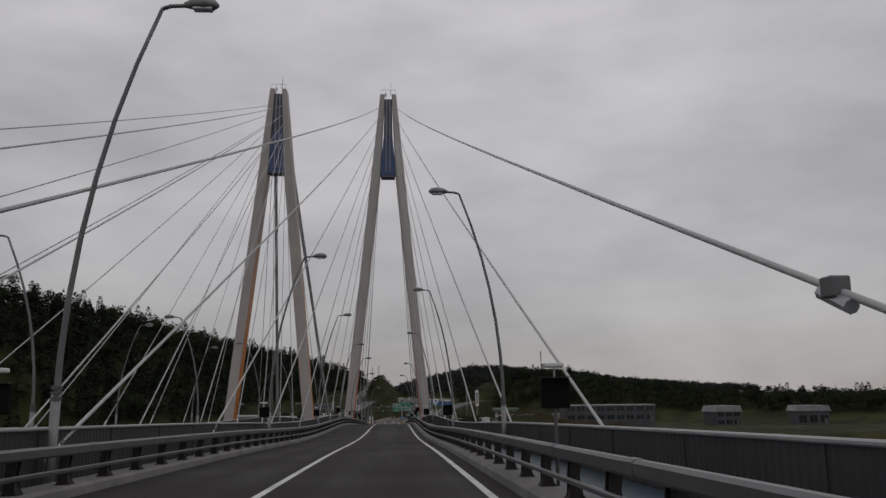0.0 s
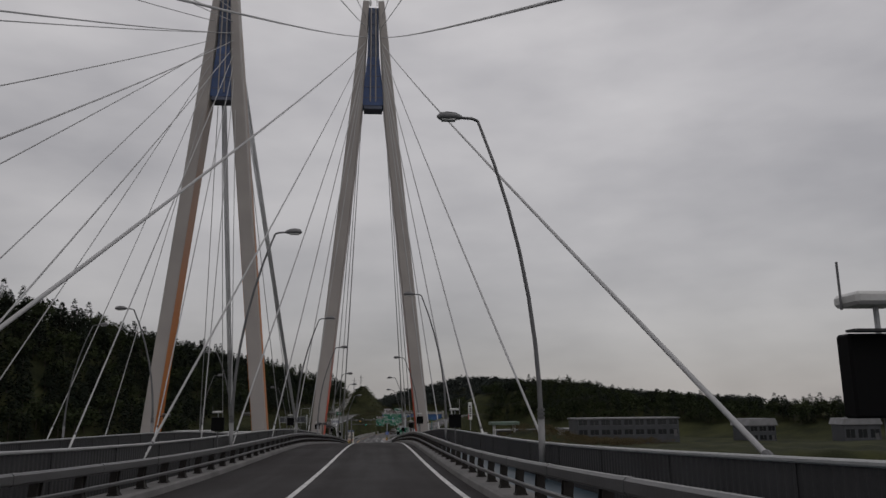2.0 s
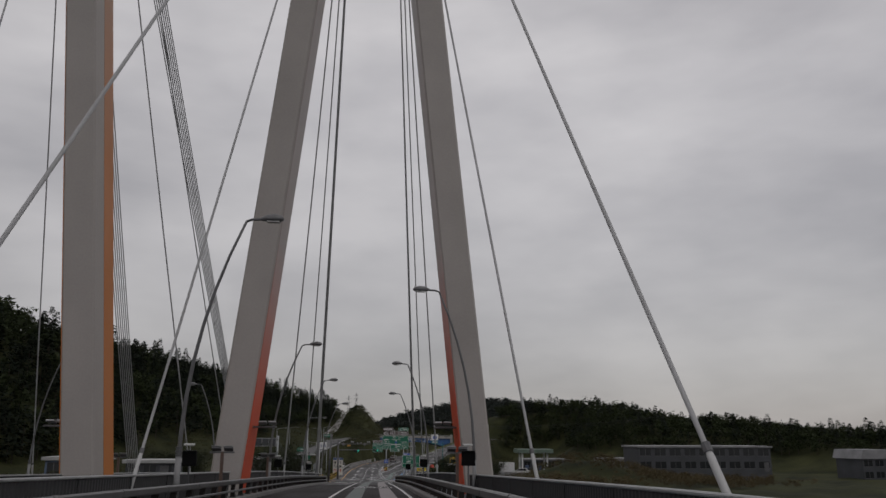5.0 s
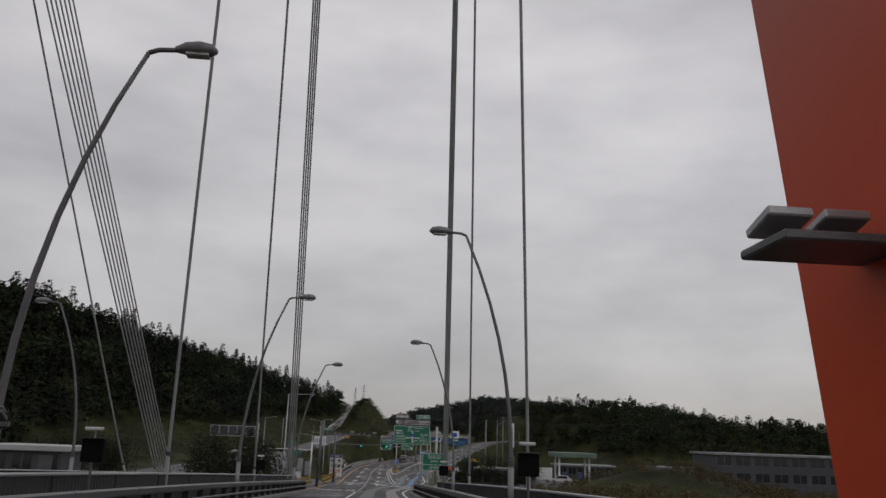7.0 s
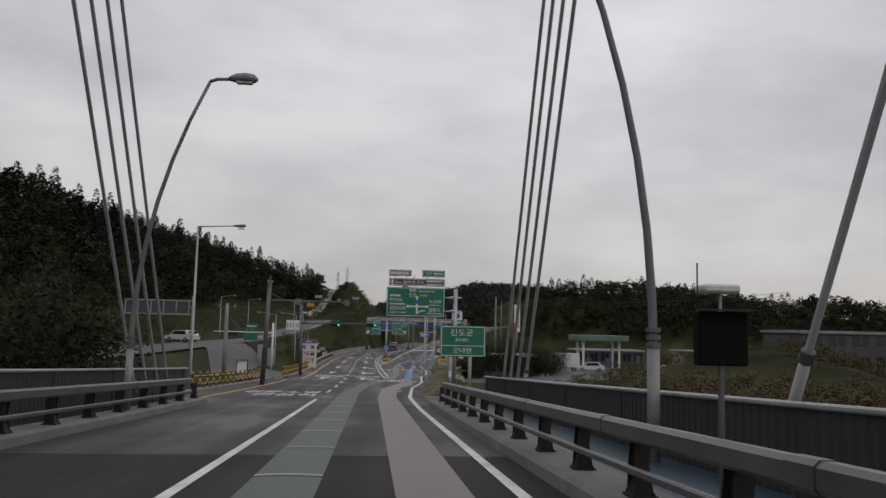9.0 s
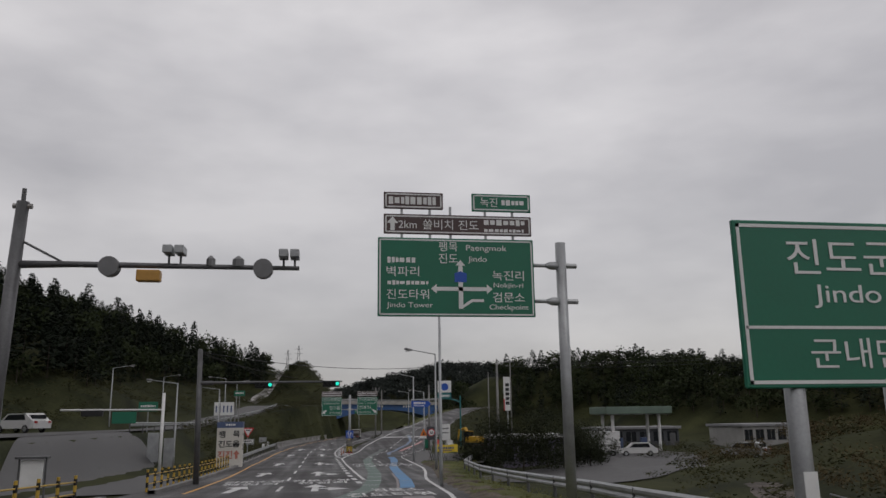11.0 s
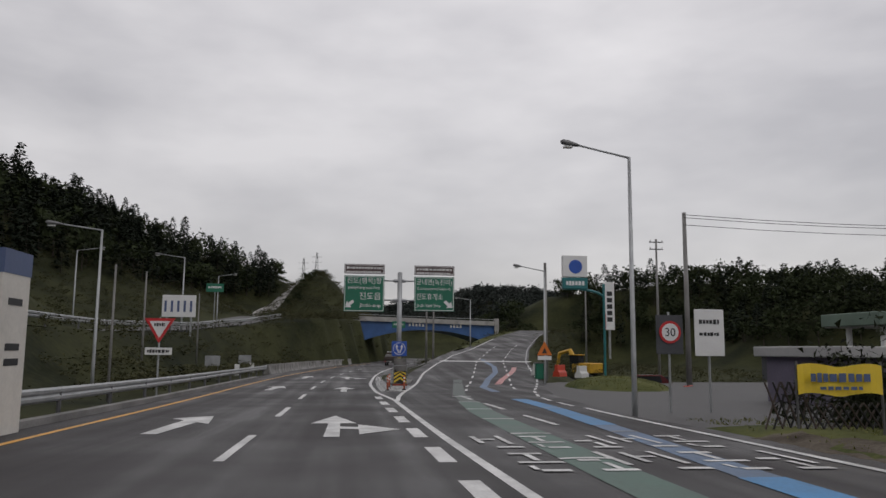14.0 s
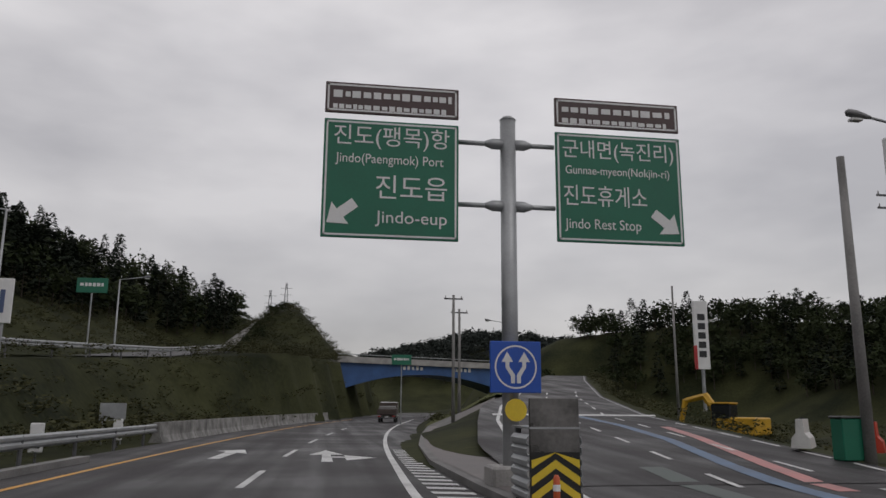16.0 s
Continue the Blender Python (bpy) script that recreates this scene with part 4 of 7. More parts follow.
road_text("천천히", -1.42, 1.07, 235.3, 237.3)
road_text("검문소앞", -1.8, 1.36, 237.8, 239.7)
road_text("천천히", -5.2, -2.4, 235.4, 237.4)
road_text("검문소앞", -5.35, -2.15, 237.9, 239.9)
road_text("천천히", -5.3, -2.4, 195.2, 197.8)
road_text("검문소앞", -6.2, -2.3, 198.9, 201.6)
road_text("진도타워", -1.55, 1.34, 147.7, 149.9)
road_text("검문소", -1.45, 0.95, 150.6, 153.2)
road_text("진도타워", 0.75, 4.0, 223.9, 226.3)
road_text("검문소", 1.85, 3.95, 227.2, 229.4)
band("lane_line", [(264, 4.85), (281, 4.75)], 265, 281, 0.15, M_WHITE_LINE, "broken white line between the guide bands", dash=(3.4, 6.2), lift=0.014, curve=False)
for yq, xa, xb in ((257.0, 2.2, 7.0), (259.9, 2.1, 6.8)):
    t = thing("road_lettering", "worn unreadable white lettering painted on the lane", "road marking", kind="structure")
    n = 5
    for k in range(n):
        cx, w = xa + (xb - xa) * (k + 0.5) / n, (xb - xa) / n * 0.72
        for u0, u1, v0, v1 in (((-0.45, 0.3, 0.0, 0.2), (-0.1, 0.05, 0.2, 0.9), (-0.5, 0.0, 1.1, 1.3), (0.3, 0.46, 0.6, 2.3)), ((-0.5, -0.34, 0.9, 2.2), (-0.34, 0.1, 1.5, 1.68), (-0.2, 0.5, 0.1, 0.3), (0.25, 0.4, 0.7, 2.3)), ((-0.4, 0.4, 2.0, 2.2), (-0.08, 0.08, 1.2, 2.0), (-0.5, 0.5, 0.9, 1.08), (-0.3, 0.3, 0.0, 0.2), (-0.42, -0.3, 0.2, 0.6)))[(k + int(yq)) % 3]:
            pts = [(cx + u * w, yq + q) for u, q in ((u0, v0), (u1, v0), (u1, v1), (u0, v1))]
            raw("bar", [(a, b, on_branch(a, b) + 0.018) for a, b in pts], [(0, 1, 2, 3)], M_WHITE_LINE, t)

# ---- traffic island ----
isl = thing("traffic_island", "concrete traffic island with a pale kerb", "traffic island", kind="structure")
top = [(2.45, 293.2), (2.42, 296), (2.5, 303), (3.3, 312), (4.9, 324), (7.7, 342), (9.2, 350), (13.0, 341), (9.8, 331), (7.6, 319.5), (5.0, 306), (3.7, 295.2), (3.35, 293.2)]
bm = bmesh.new()
lo_ = [bm.verts.new((x, y, on_branch(x, y) - 0.15)) for x, y in top]
hi_ = [bm.verts.new((x, y, max(rz(y), on_branch(x, y)) + 0.14)) for x, y in top]
for k in range(len(top)):
    bm.faces.new((lo_[k], lo_[(k + 1) % len(top)], hi_[(k + 1) % len(top)], hi_[k]))
bm.faces.new(hi_)
bmesh.ops.triangulate(bm, faces=[f for f in bm.faces if len(f.verts) > 4])
part("kerb_block", bm, M_KERB, isl)
cx_, cy_ = 4.6, 316.0
bm = bmesh.new()
bm.faces.new([bm.verts.new((x + 0.22 * (1 if k < 7 else -1), y + (0.3 if y < 292 else -0.3 if y > 345 else 0), max(rz(y), on_branch(x, y)) + 0.15)) for k, (x, y) in enumerate(top)])
bmesh.ops.triangulate(bm, faces=bm.faces)
part("paving", bm, M_PAVER, isl, "wet pinkish paving on top")
ht = thing("hatching", "white hatched bars painted in front of the island", "road marking", kind="structure")
for k in range(30):
    y = 285.6 + 0.86 * k
    xl = 1.45 + float(bend(y))
    xr = float(np.interp(y, [281, 284.4, 288.3, 292.4], [1.75, 2.42, 3.0, 3.55])) if y < 292.6 else float(np.interp(y, [292.6, 303, 312], [2.3, 2.35, 3.0]))
    xr = max(xr, xl + 0.5)
    v = [(xl, y, rz(y) + 0.010), (xr, y - 0.25, rz(y) + 0.010), (xr, y + 0.1, rz(y) + 0.010), (xl, y + 0.35, rz(y) + 0.010)]
    raw("bar", v, [(0, 1, 2, 3)], M_WHITE_LINE, ht)


# ---- signs ----
def panel(t, x0, x1, z0, z1, mat, y=0.0, name="panel", rim=None, label=""):
    p = part(name, boxed(x0, x1, y, y + 0.05, z0, z1, 0.012), mat, t, label)
    if rim:
        w = 0.035
        for a in ((x0 + 0.04, x1 - 0.04, z0 + 0.04, z0 + 0.04 + w), (x0 + 0.04, x1 - 0.04, z1 - 0.04 - w, z1 - 0.04), (x0 + 0.04, x0 + 0.04 + w, z0 + 0.04, z1 - 0.04), (x1 - 0.04 - w, x1 - 0.04, z0 + 0.04, z1 - 0.04)):
            part("border", boxed(a[0], a[1], y - 0.006, y, a[2], a[3]), rim, p)
    return p


def bars(p, x0, x1, z, h, y, mat=None, n=6, seed=1):
    """Writing too small to read: short plain bars."""
    rnd = random.Random(seed)
    x = x0
    while x < x1 - 0.03:
        w = min((x1 - x0) / n * rnd.uniform(0.6, 1.1), x1 - x)
        k = rnd.uniform(0.75, 1.15)
        part("writing_bar", boxed(x, x + w * 0.75, y - 0.008, y, z - k * h / 2, z + k * h / 2), mat or M_SIGN_WHITE, p)
        x += w


def flat_arrow(p, x, z, size, turn, y, mat=None):
    pts = [(-0.16, -0.5), (0.16, -0.5), (0.16, 0.05), (0.42, 0.05), (0, 0.55), (-0.42, 0.05), (-0.16, 0.05)]
    c, s = math.cos(radians(turn)), math.sin(radians(turn))
    bm = plate([(x + size * (u * c - w * s), z + size * (u * s + w * c)) for u, w in pts], -0.008)
    ob = part("arrow", bm, mat or M_SIGN_WHITE, p)
    ob.location.y = y
    return ob


def clamp_arm(t, x0, x1, z, y=0.12):
    part("arm", tube(bmesh.new(), [(x0, y, z), (x1, y, z)], 0.05, 8), M_STEEL, t, "", True)
    xm = x1 + 0.55 * (x0 - x1) if abs(x0 - x1) > 0.6 else (x0 + x1) / 2
    part("flange", tube(bmesh.new(), [(x1, y, z), (x1 + 0.25 * (1 if x0 > x1 else -1), y, z), (x1 + 0.4 * (1 if x0 > x1 else -1), y, z)], [0.11, 0.11, 0.05], 8), M_STEEL, t, "", True)


# twin direction sign on the island
S = thing("direction_sign", "twin green direction signs with brown headers on one steel mast", "road sign", (0, 295.9, 0))
part("mast", tube(bmesh.new(), [(3.02, 0.12, rz(296) - 0.2), (3.02, 0.12, 6.95)], 0.155, 14), M_STEEL, S, "thick galvanised mast", True)
part("mast_cap", tube(bmesh.new(), [(3.02, 0.12, 6.93), (3.02, 0.12, 7.0)], [0.165, 0.10], 14), M_STEEL, S)
part("footing", boxed(2.6, 3.45, -0.3, 0.55, -0.25, 0.35, 0.04), M_CONCRETE, S)
for z in (6.43, 5.18):
    clamp_arm(S, 2.0, 2.95, z)
    clamp_arm(S, 3.95, 3.09, z)
p = panel(S, -0.55, 2.02, 4.42, 6.72, M_SIGN_GREEN, rim=M_SIGN_WHITE)
letters("진도(팽목)항", 0.46, M_SIGN_WHITE, p, (0.74, -0.005, 6.38), 2.2)
letters("Jindo(Paengmok) Port", 0.24, M_SIGN_WHITE, p, (0.70, -0.005, 5.93), 2.05)
letters("진도읍", 0.46, M_SIGN_WHITE, p, (1.12, -0.005, 5.42), 1.35)
letters("Jindo-eup", 0.30, M_SIGN_WHITE, p, (1.12, -0.005, 4.80), 1.35)
flat_arrow(p, -0.18, 4.90, 0.62, 128, -0.002)
h = panel(S, -0.55, 2.02, 6.84, 7.46, M_SIGN_BROWN, rim=M_SIGN_WHITE)
bars(h, -0.4, 1.9, 7.22, 0.13, 0, n=11, seed=2)
bars(h, -0.4, 1.8, 6.97, 0.09, 0, n=14, seed=3)
p = panel(S, 3.95, 6.55, 4.50, 6.72, M_SIGN_GREEN, rim=M_SIGN_WHITE)
letters("군내면(녹진리)", 0.44, M_SIGN_WHITE, p, (5.25, -0.005, 6.36), 2.3)
letters("Gunnae-myeon(Nokjin-ri)", 0.22, M_SIGN_WHITE, p, (5.22, -0.005, 5.93), 2.15)
letters("진도휴게소", 0.42, M_SIGN_WHITE, p, (4.95, -0.005, 5.44), 1.7)
letters("Jindo Rest Stop", 0.26, M_SIGN_WHITE, p, (4.88, -0.005, 4.84), 1.55)
flat_arrow(p, 6.17, 4.95, 0.62, -128, -0.002)
h = panel(S, 3.95, 6.55, 6.84, 7.44, M_SIGN_BROWN, rim=M_SIGN_WHITE)
bars(h, 4.1, 6.4, 7.20, 0.13, 0, n=9, seed=4)
bars(h, 4.1, 6.3, 6.97, 0.09, 0, n=12, seed=5)

# keep either side sign and chevron drum below it
S = thing("lane_divide_sign", "square blue sign with two white forking arrows", "road sign", (3.02, 295.6, 0))
p = panel(S, -0.47, 0.47, 1.63, 2.55, M_SIGN_BLUE, rim=None)
ring = bmesh.new()
for k in range(28):
    a0, a1 = 2 * math.pi * k / 28, 2 * math.pi * (k + 1) / 28
    ring.faces.new([ring.verts.new((r * math.cos(a), -0.004, 2.09 + r * math.sin(a))) for r, a in ((0.36, a0), (0.39, a0), (0.39, a1), (0.36, a1))])
part("ring", ring, M_SIGN_WHITE, p)
for s in (-1, 1):
    part("fork", plate([(s * 0.02, 1.80), (s * 0.09, 1.80), (s * 0.09, 1.92), (s * 0.19, 2.08), (s * 0.19, 2.18), (s * 0.26, 2.18), (s * 0.16, 2.36), (s * 0.05, 2.18), (s * 0.12, 2.18), (s * 0.12, 2.10), (s * 0.02, 1.95)], -0.008), M_SIGN_WHITE, p)
part("bracket", boxed(-0.2, 0.2, 0.05, 0.25, 2.0, 2.1), M_STEEL, S)
S = thing("warning_plate", "small yellow round reflector on the mast", "reflector", (3.02, 295.62, 0))
part("disc", tube(bmesh.new(), [(0, 0, 1.33), (0, 0.03, 1.33)], 0.2, 16), M_SIGN_YELLOW, S)
S = thing("crash_cushion", "steel crash cushion with a yellow and black chevron front", "crash cushion", (2.92, 293.0, rz(293)))
part("base", boxed(-0.42, 0.42, -0.12, 2.3, 0.0, 0.10, 0.02), M_CUSHION_RED, S, "faded red base frame")
for s in (-1, 1):
    for k in range(3):
        v, f = [], []
        for i in range(2):
            for z, o in ((-0.16, 0), (-0.1, 0.05), (-0.04, 0.05), (0, 0), (0.04, 0.05), (0.1, 0.05), (0.16, 0)):
                v.append((s * (0.36 + o), 0.02 + 0.95 * i, 0.32 + 0.31 * k + z))
        f = [(j, j + 1, 8 + j, 7 + j) for j in range(6)]
        sh = raw("fender_panel", v, f, M_STEEL, S, "corrugated galvanised side panel")
        sh.modifiers.new("thickness", "SOLIDIFY").thickness = 0.012
    part("rear_post", boxed(s * 0.30 - 0.05, s * 0.30 + 0.05, 0.9, 1.0, 0.1, 1.2, 0.01), M_STEEL, S)
part("front_sheet", boxed(-0.37, 0.37, -0.03, 0.03, 0.10, 1.62, 0.01), M_CUSHION_TOP, S, "smoky bare metal upper sheet")
face = part("chevron_plate", boxed(-0.365, 0.365, -0.045, -0.03, 0.14, 0.86), M_BLACK, S, "black plate with yellow chevrons")
for k in range(3):
    z = 0.16 + 0.235 * k
    for s in (-1, 1):
        part("chevron", plate([(0, min(z + 0.24, 0.85)), (s * 0.355, max(z, 0.15)), (s * 0.355, max(z + 0.12, 0.16)), (0, min(z + 0.36, 0.855))], 0.006), M_SIGN_YELLOW, face).location.y = -0.053
part("cap_plate", boxed(-0.38, 0.38, -0.04, 1.0, 1.18, 1.21), M_STEEL, S)
M_DELINEATOR = material("delineator_orange", (0.52, 0.10, 0.03), 0.45, vary=0.2, scale=3, fine=20, bump=0.05)
for x, y in ((1.85, 286.4), (2.15, 290.4), (2.75, 287.2)):
    D_ = thing("delineator_post", "orange flexible delineator post on the hatching", "delineator", (x, y, rz(y)), group="delineator posts")
    part("foot", tube(bmesh.new(), [(0, 0, 0.0), (0, 0, 0.04), (0, 0, 0.06)], [0.12, 0.11, 0.05], 12), M_BLACK, D_)
    part("post", tube(bmesh.new(), [(0, 0, 0.05), (0, 0, 0.72), (0, 0, 0.75)], [0.042, 0.038, 0.02], 10), M_DELINEATOR, D_, "", True)
    for z in (0.42, 0.58):
        part("reflective_band", tube(bmesh.new(), [(0, 0, z), (0, 0, z + 0.07)], 0.043, 10, False), M_SIGN_WHITE, D_)

# lane direction gantry sign beside the junction
S = thing("direction_sign", "large green junction sign with brown headers on a steel mast", "road sign", (0, 214.5, 0), turn=0)
part("mast", tube(bmesh.new(), [(6.12, 0.12, rz(214.5) - 0.3), (6.12, 0.12, 8.68)], 0.14, 14), M_STEEL, S, "thick galvanised mast", True)
for z in (8.05, 7.08):
    clamp_arm(S, 5.2, 6.07, z)
    part("arm_stub", bar((6.12, 0.12, z), (6.54, 0.12, z), 0.07, 8), M_STEEL, S)
p = panel(S, 1.17, 5.33, 6.64, 8.72, M_SIGN_GREEN, rim=M_SIGN_WHITE)
letters("팽목", 0.26, M_SIGN_WHITE, p, (3.02, -0.005, 8.50))
letters("진도", 0.26, M_SIGN_WHITE, p, (3.02, -0.005, 8.18))
letters("Paengmok", 0.19, M_SIGN_WHITE, p, (4.05, -0.005, 8.45), 1.1)
letters("Jindo", 0.19, M_SIGN_WHITE, p, (3.8, -0.005, 8.15), 0.5)
letters("벽파리", 0.26, M_SIGN_WHITE, p, (1.82, -0.005, 7.82), 0.85)
bars(p, 1.42, 2.2, 8.12, 0.14, 0, n=5, seed=8)
bars(p, 1.42, 2.5, 7.52, 0.10, 0, n=7, seed=9)
letters("진도타워", 0.26, M_SIGN_WHITE, p, (1.95, -0.005, 7.22), 1.1)
letters("Jindo Tower", 0.17, M_SIGN_WHITE, p, (2.0, -0.005, 6.92), 1.2)
letters("녹진리", 0.26, M_SIGN_WHITE, p, (4.62, -0.005, 7.74), 0.85)
letters("Nokjin-ri", 0.16, M_SIGN_WHITE, p, (4.62, -0.005, 7.46), 0.8)
letters("검문소", 0.26, M_SIGN_WHITE, p, (4.62, -0.005, 7.16), 0.85)
letters("Checkpoint", 0.17, M_SIGN_WHITE, p, (4.62, -0.005, 6.88), 1.05)
part("map_stem", boxed(3.28, 3.40, -0.008, 0, 6.85, 7.95), M_SIGN_WHITE, p)
flat_arrow(p, 3.34, 7.98, 0.3, 0, -0.002)
part("map_arm", boxed(2.75, 4.0, -0.008, 0, 7.32, 7.42), M_SIGN_WHITE, p)
flat_arrow(p, 2.72, 7.37, 0.3, 90, -0.002)
flat_arrow(p, 4.02, 7.37, 0.3, -90, -0.002)
part("map_ramp", plate([(3.40, 6.95), (3.62, 7.10), (3.95, 7.10), (3.95, 7.03), (3.65, 7.03), (3.40, 6.87)], -0.008), M_SIGN_WHITE, p)
part("route_shield", plate([(3.18, 7.55), (3.50, 7.55), (3.50, 7.78), (3.34, 7.84), (3.18, 7.78)], -0.012), M_SIGN_BLUE, p)
h = panel(S, 1.32, 5.30, 8.82, 9.36, M_SIGN_BROWN, rim=M_SIGN_WHITE)
flat_arrow(h, 1.55, 9.09, 0.36, 0, -0.002)
letters("2km", 0.2, M_SIGN_WHITE, h, (1.95, -0.005, 9.08))
letters("쏠비치 진도", 0.27, M_SIGN_WHITE, h, (3.1, -0.005, 9.09), 1.5)
bars(h, 4.0, 5.15, 9.18, 0.14, 0, n=6, seed=10)
bars(h, 4.0, 5.1, 8.96, 0.08, 0, n=7, seed=11)
h = panel(S, 1.32, 2.9, 9.50, 9.96, M_SIGN_BROWN, rim=M_SIGN_WHITE)
bars(h, 1.45, 2.75, 9.73, 0.2, 0, n=7, seed=12)
h = panel(S, 3.68, 5.30, 9.48, 9.98, M_SIGN_GREEN, rim=M_SIGN_WHITE)
letters("녹진", 0.25, M_SIGN_WHITE, h, (4.15, -0.005, 9.74))
bars(h, 4.5, 5.15, 9.74, 0.14, 0, n=4, seed=13)
for x in (1.8, 2.55, 3.1, 4.05, 4.8):
    part("hanger", boxed(x - 0.03, x + 0.03, 0.05, 0.11, 8.6, 9.6), M_STEEL, S)

# county boundary sign
S = thing("boundary_sign", "green county boundary sign on two steel posts", "road sign", (0, 202.0, 0))
p = panel(S, 3.93, 6.44, 4.34, 6.03, M_SIGN_GREEN, rim=M_SIGN_WHITE)
letters("진도군", 0.36, M_SIGN_WHITE, p, (5.12, -0.005, 5.66), 1.25)
letters("Jindo", 0.24, M_SIGN_WHITE, p, (5.12, -0.005, 5.25), 0.75)
part("divider", boxed(3.98, 6.38, -0.006, 0, 4.92, 4.95), M_SIGN_WHITE, p)
letters("군내면", 0.30, M_SIGN_WHITE, p, (5.15, -0.005, 4.68), 1.0)
for x in (4.5, 5.6):
    part("post", tube(bmesh.new(), [(x, 0.12, 1.2), (x, 0.12, 5.9)], 0.10, 10), M_STEEL, S, "", True)
part("notice", boxed(4.43, 4.57, 0.0, 0.015, 3.2, 3.55), M_SIGN_WHITE, S)

# block-shaped direction board on the median
S = thing("direction_board", "tall cream box board with large black and red Hangul", "direction board", (-8.93, 262.4, 0))
part("body", boxed(0, 2.05, 0, 1.3, 0.25, 3.92, 0.02), M_BOX_WHITE, S)
part("header", boxed(-0.01, 2.06, -0.01, 1.31, 3.45, 3.93), M_BOX_BLUE, S, "dark blue header band")
part("plinth", boxed(0.1, 1.95, 0.1, 1.2, 0.0, 0.3), M_CONCRETE, S)
letters("팽", 0.56, M_INK, S, (0.42, -0.005, 2.93), 0.54, bold=0.03)
letters("목", 0.56, M_INK, S, (1.58, -0.005, 2.93), 0.54, bold=0.03)
letters("진도읍", 0.56, M_INK, S, (1.0, -0.005, 2.15), 1.7, bold=0.03)
letters("직진", 0.66, M_INK_RED, S, (0.72, -0.005, 1.28), 1.2, bold=0.03)
flat_arrow(S, 1.63, 1.28, 0.66, 0, -0.002, M_INK_RED)
bars(S, 0.7, 1.5, 3.70, 0.14, -0.012, n=4, seed=20)
for z, n in ((2.9, 2), (2.0, 3), (1.7, 2)):
    part("side_writing", boxed(2.052, 2.06, 0.3, 0.95, z - 0.07, z + 0.07), M_INK, S)

# blue pointer sign on the lamp post
S = thing("street_sign", "blue arrow-shaped street sign hanging from an arm", "road sign", (0, 248.95, 0))
part("arm", bar((5.75, 0, 5.28), (7.75, 0, 5.34), 0.04, 8), M_STEEL, S)
p = part("plate", plate([(5.80, 4.78), (6.95, 4.78), (7.16, 5.0), (6.95, 5.22), (5.80, 5.22)], 0.04), M_SIGN_BLUE, S)
bars(p, 5.95, 6.8, 5.06, 0.16, 0, n=5, seed=21)
bars(p, 5.95, 6.7, 4.88, 0.07, 0, n=7, seed=22)
for x in (6.0, 6.9):
    part("hanger", boxed(x - 0.02, x + 0.02, 0.0, 0.03, 5.2, 5.3), M_STEEL, S)


def sign_on_post(name, label, x, y, zc, shape, h=None):
    S = thing(name, label, "road sign", (x, y, 0))
    part("post", tube(bmesh.new(), [(0, 0.06, gz(x, y) - 0.2), (0, 0.06, zc + 0.3)], 0.04, 8), M_STEEL, S)
    return S


# give way sign
S = sign_on_post("give_way_sign", "triangular red and white give way sign on a post", -8.1, 280.3, 3.0, None)
part("triangle", plate([(-0.62, 3.25), (0.62, 3.25), (0.0, 2.2)], 0.04), M_SIGN_RED, S)
part("field", plate([(-0.42, 3.13), (0.42, 3.13), (0.0, 2.42)], -0.008), M_SIGN_WHITE, S)
bars(S, -0.22, 0.22, 2.98, 0.14, -0.01, M_INK, n=3, seed=31)
part("supplement", boxed(-0.55, 0.55, 0, 0.03, 1.72, 2.02), M_SIGN_WHITE, S)
bars(S, -0.45, 0.45, 1.87, 0.13, -0.001, M_INK, n=6, seed=32)
# grey notice boards on the bank
S = thing("notice_board", "grey panelled notice board on two posts", "notice board", (-15.2, 317.4, 0))
part("board", boxed(-1.5, 1.4, 0, 0.12, 4.75, 6.7, 0.02), M_SIGN_WHITE, S, "pale grey panelled face")
for k in range(5):
    part("rib", boxed(-1.3 + 0.55 * k, -1.1 + 0.55 * k, -0.02, 0, 5.2, 6.2), M_BOX_BLUE, S)
for x in (-1.1, 1.0):
    part("post", tube(bmesh.new(), [(x, 0.2, gz(-15 + x, 317) - 0.4), (x, 0.2, 6.6)], 0.09, 8), M_STEEL, S)


# ---- signals and camera mast ----
def signal_head(t, x, z, y=0.0):
    b = part("signal_head", boxed(x - 0.47, x + 0.47, y - 0.12, y + 0.12, z - 0.17, z + 0.17, 0.03), M_BLACK, t, "black horizontal signal box")
    for k in range(4):
        xx = x - 0.335 + 0.223 * k
        part("visor", tube(bmesh.new(), [(xx, y - 0.11, z), (xx, y - 0.28, z + 0.02)], 0.108, 10, False), M_BLACK, b)
        part("lens", tube(bmesh.new(), [(xx, y - 0.13, z), (xx, y - 0.16, z)], 0.102, 12), M_GREEN_LIGHT if k == 3 else M_BLACK, b, "lit green lens" if k == 3 else "")


M_GREEN_LIGHT = glow("signal_green", (0.02, 0.75, 0.55), 1.3)
S = thing("traffic_signal", "mast arm with two green-lit traffic signals", "traffic signal", (0, 238.3, 0))
part("mast", tube(bmesh.new(), [(-6.72, 0, 0.2), (-6.85, 0, 7.78)], [0.165, 0.125], 12), M_STEEL_DARK, S, "grey concrete-coloured mast", True)
part("arm", tube(bmesh.new(), [(-6.7, 0, 6.05), (-5.9, 0, 6.07), (0.8, 0.5, 6.12)], [0.10, 0.07, 0.045], 8), M_STEEL_DARK, S, "", True)
part("arm_sleeve", tube(bmesh.new(), [(-6.75, 0, 6.05), (-6.1, 0, 6.06)], 0.12, 10), M_STEEL_DARK, S)
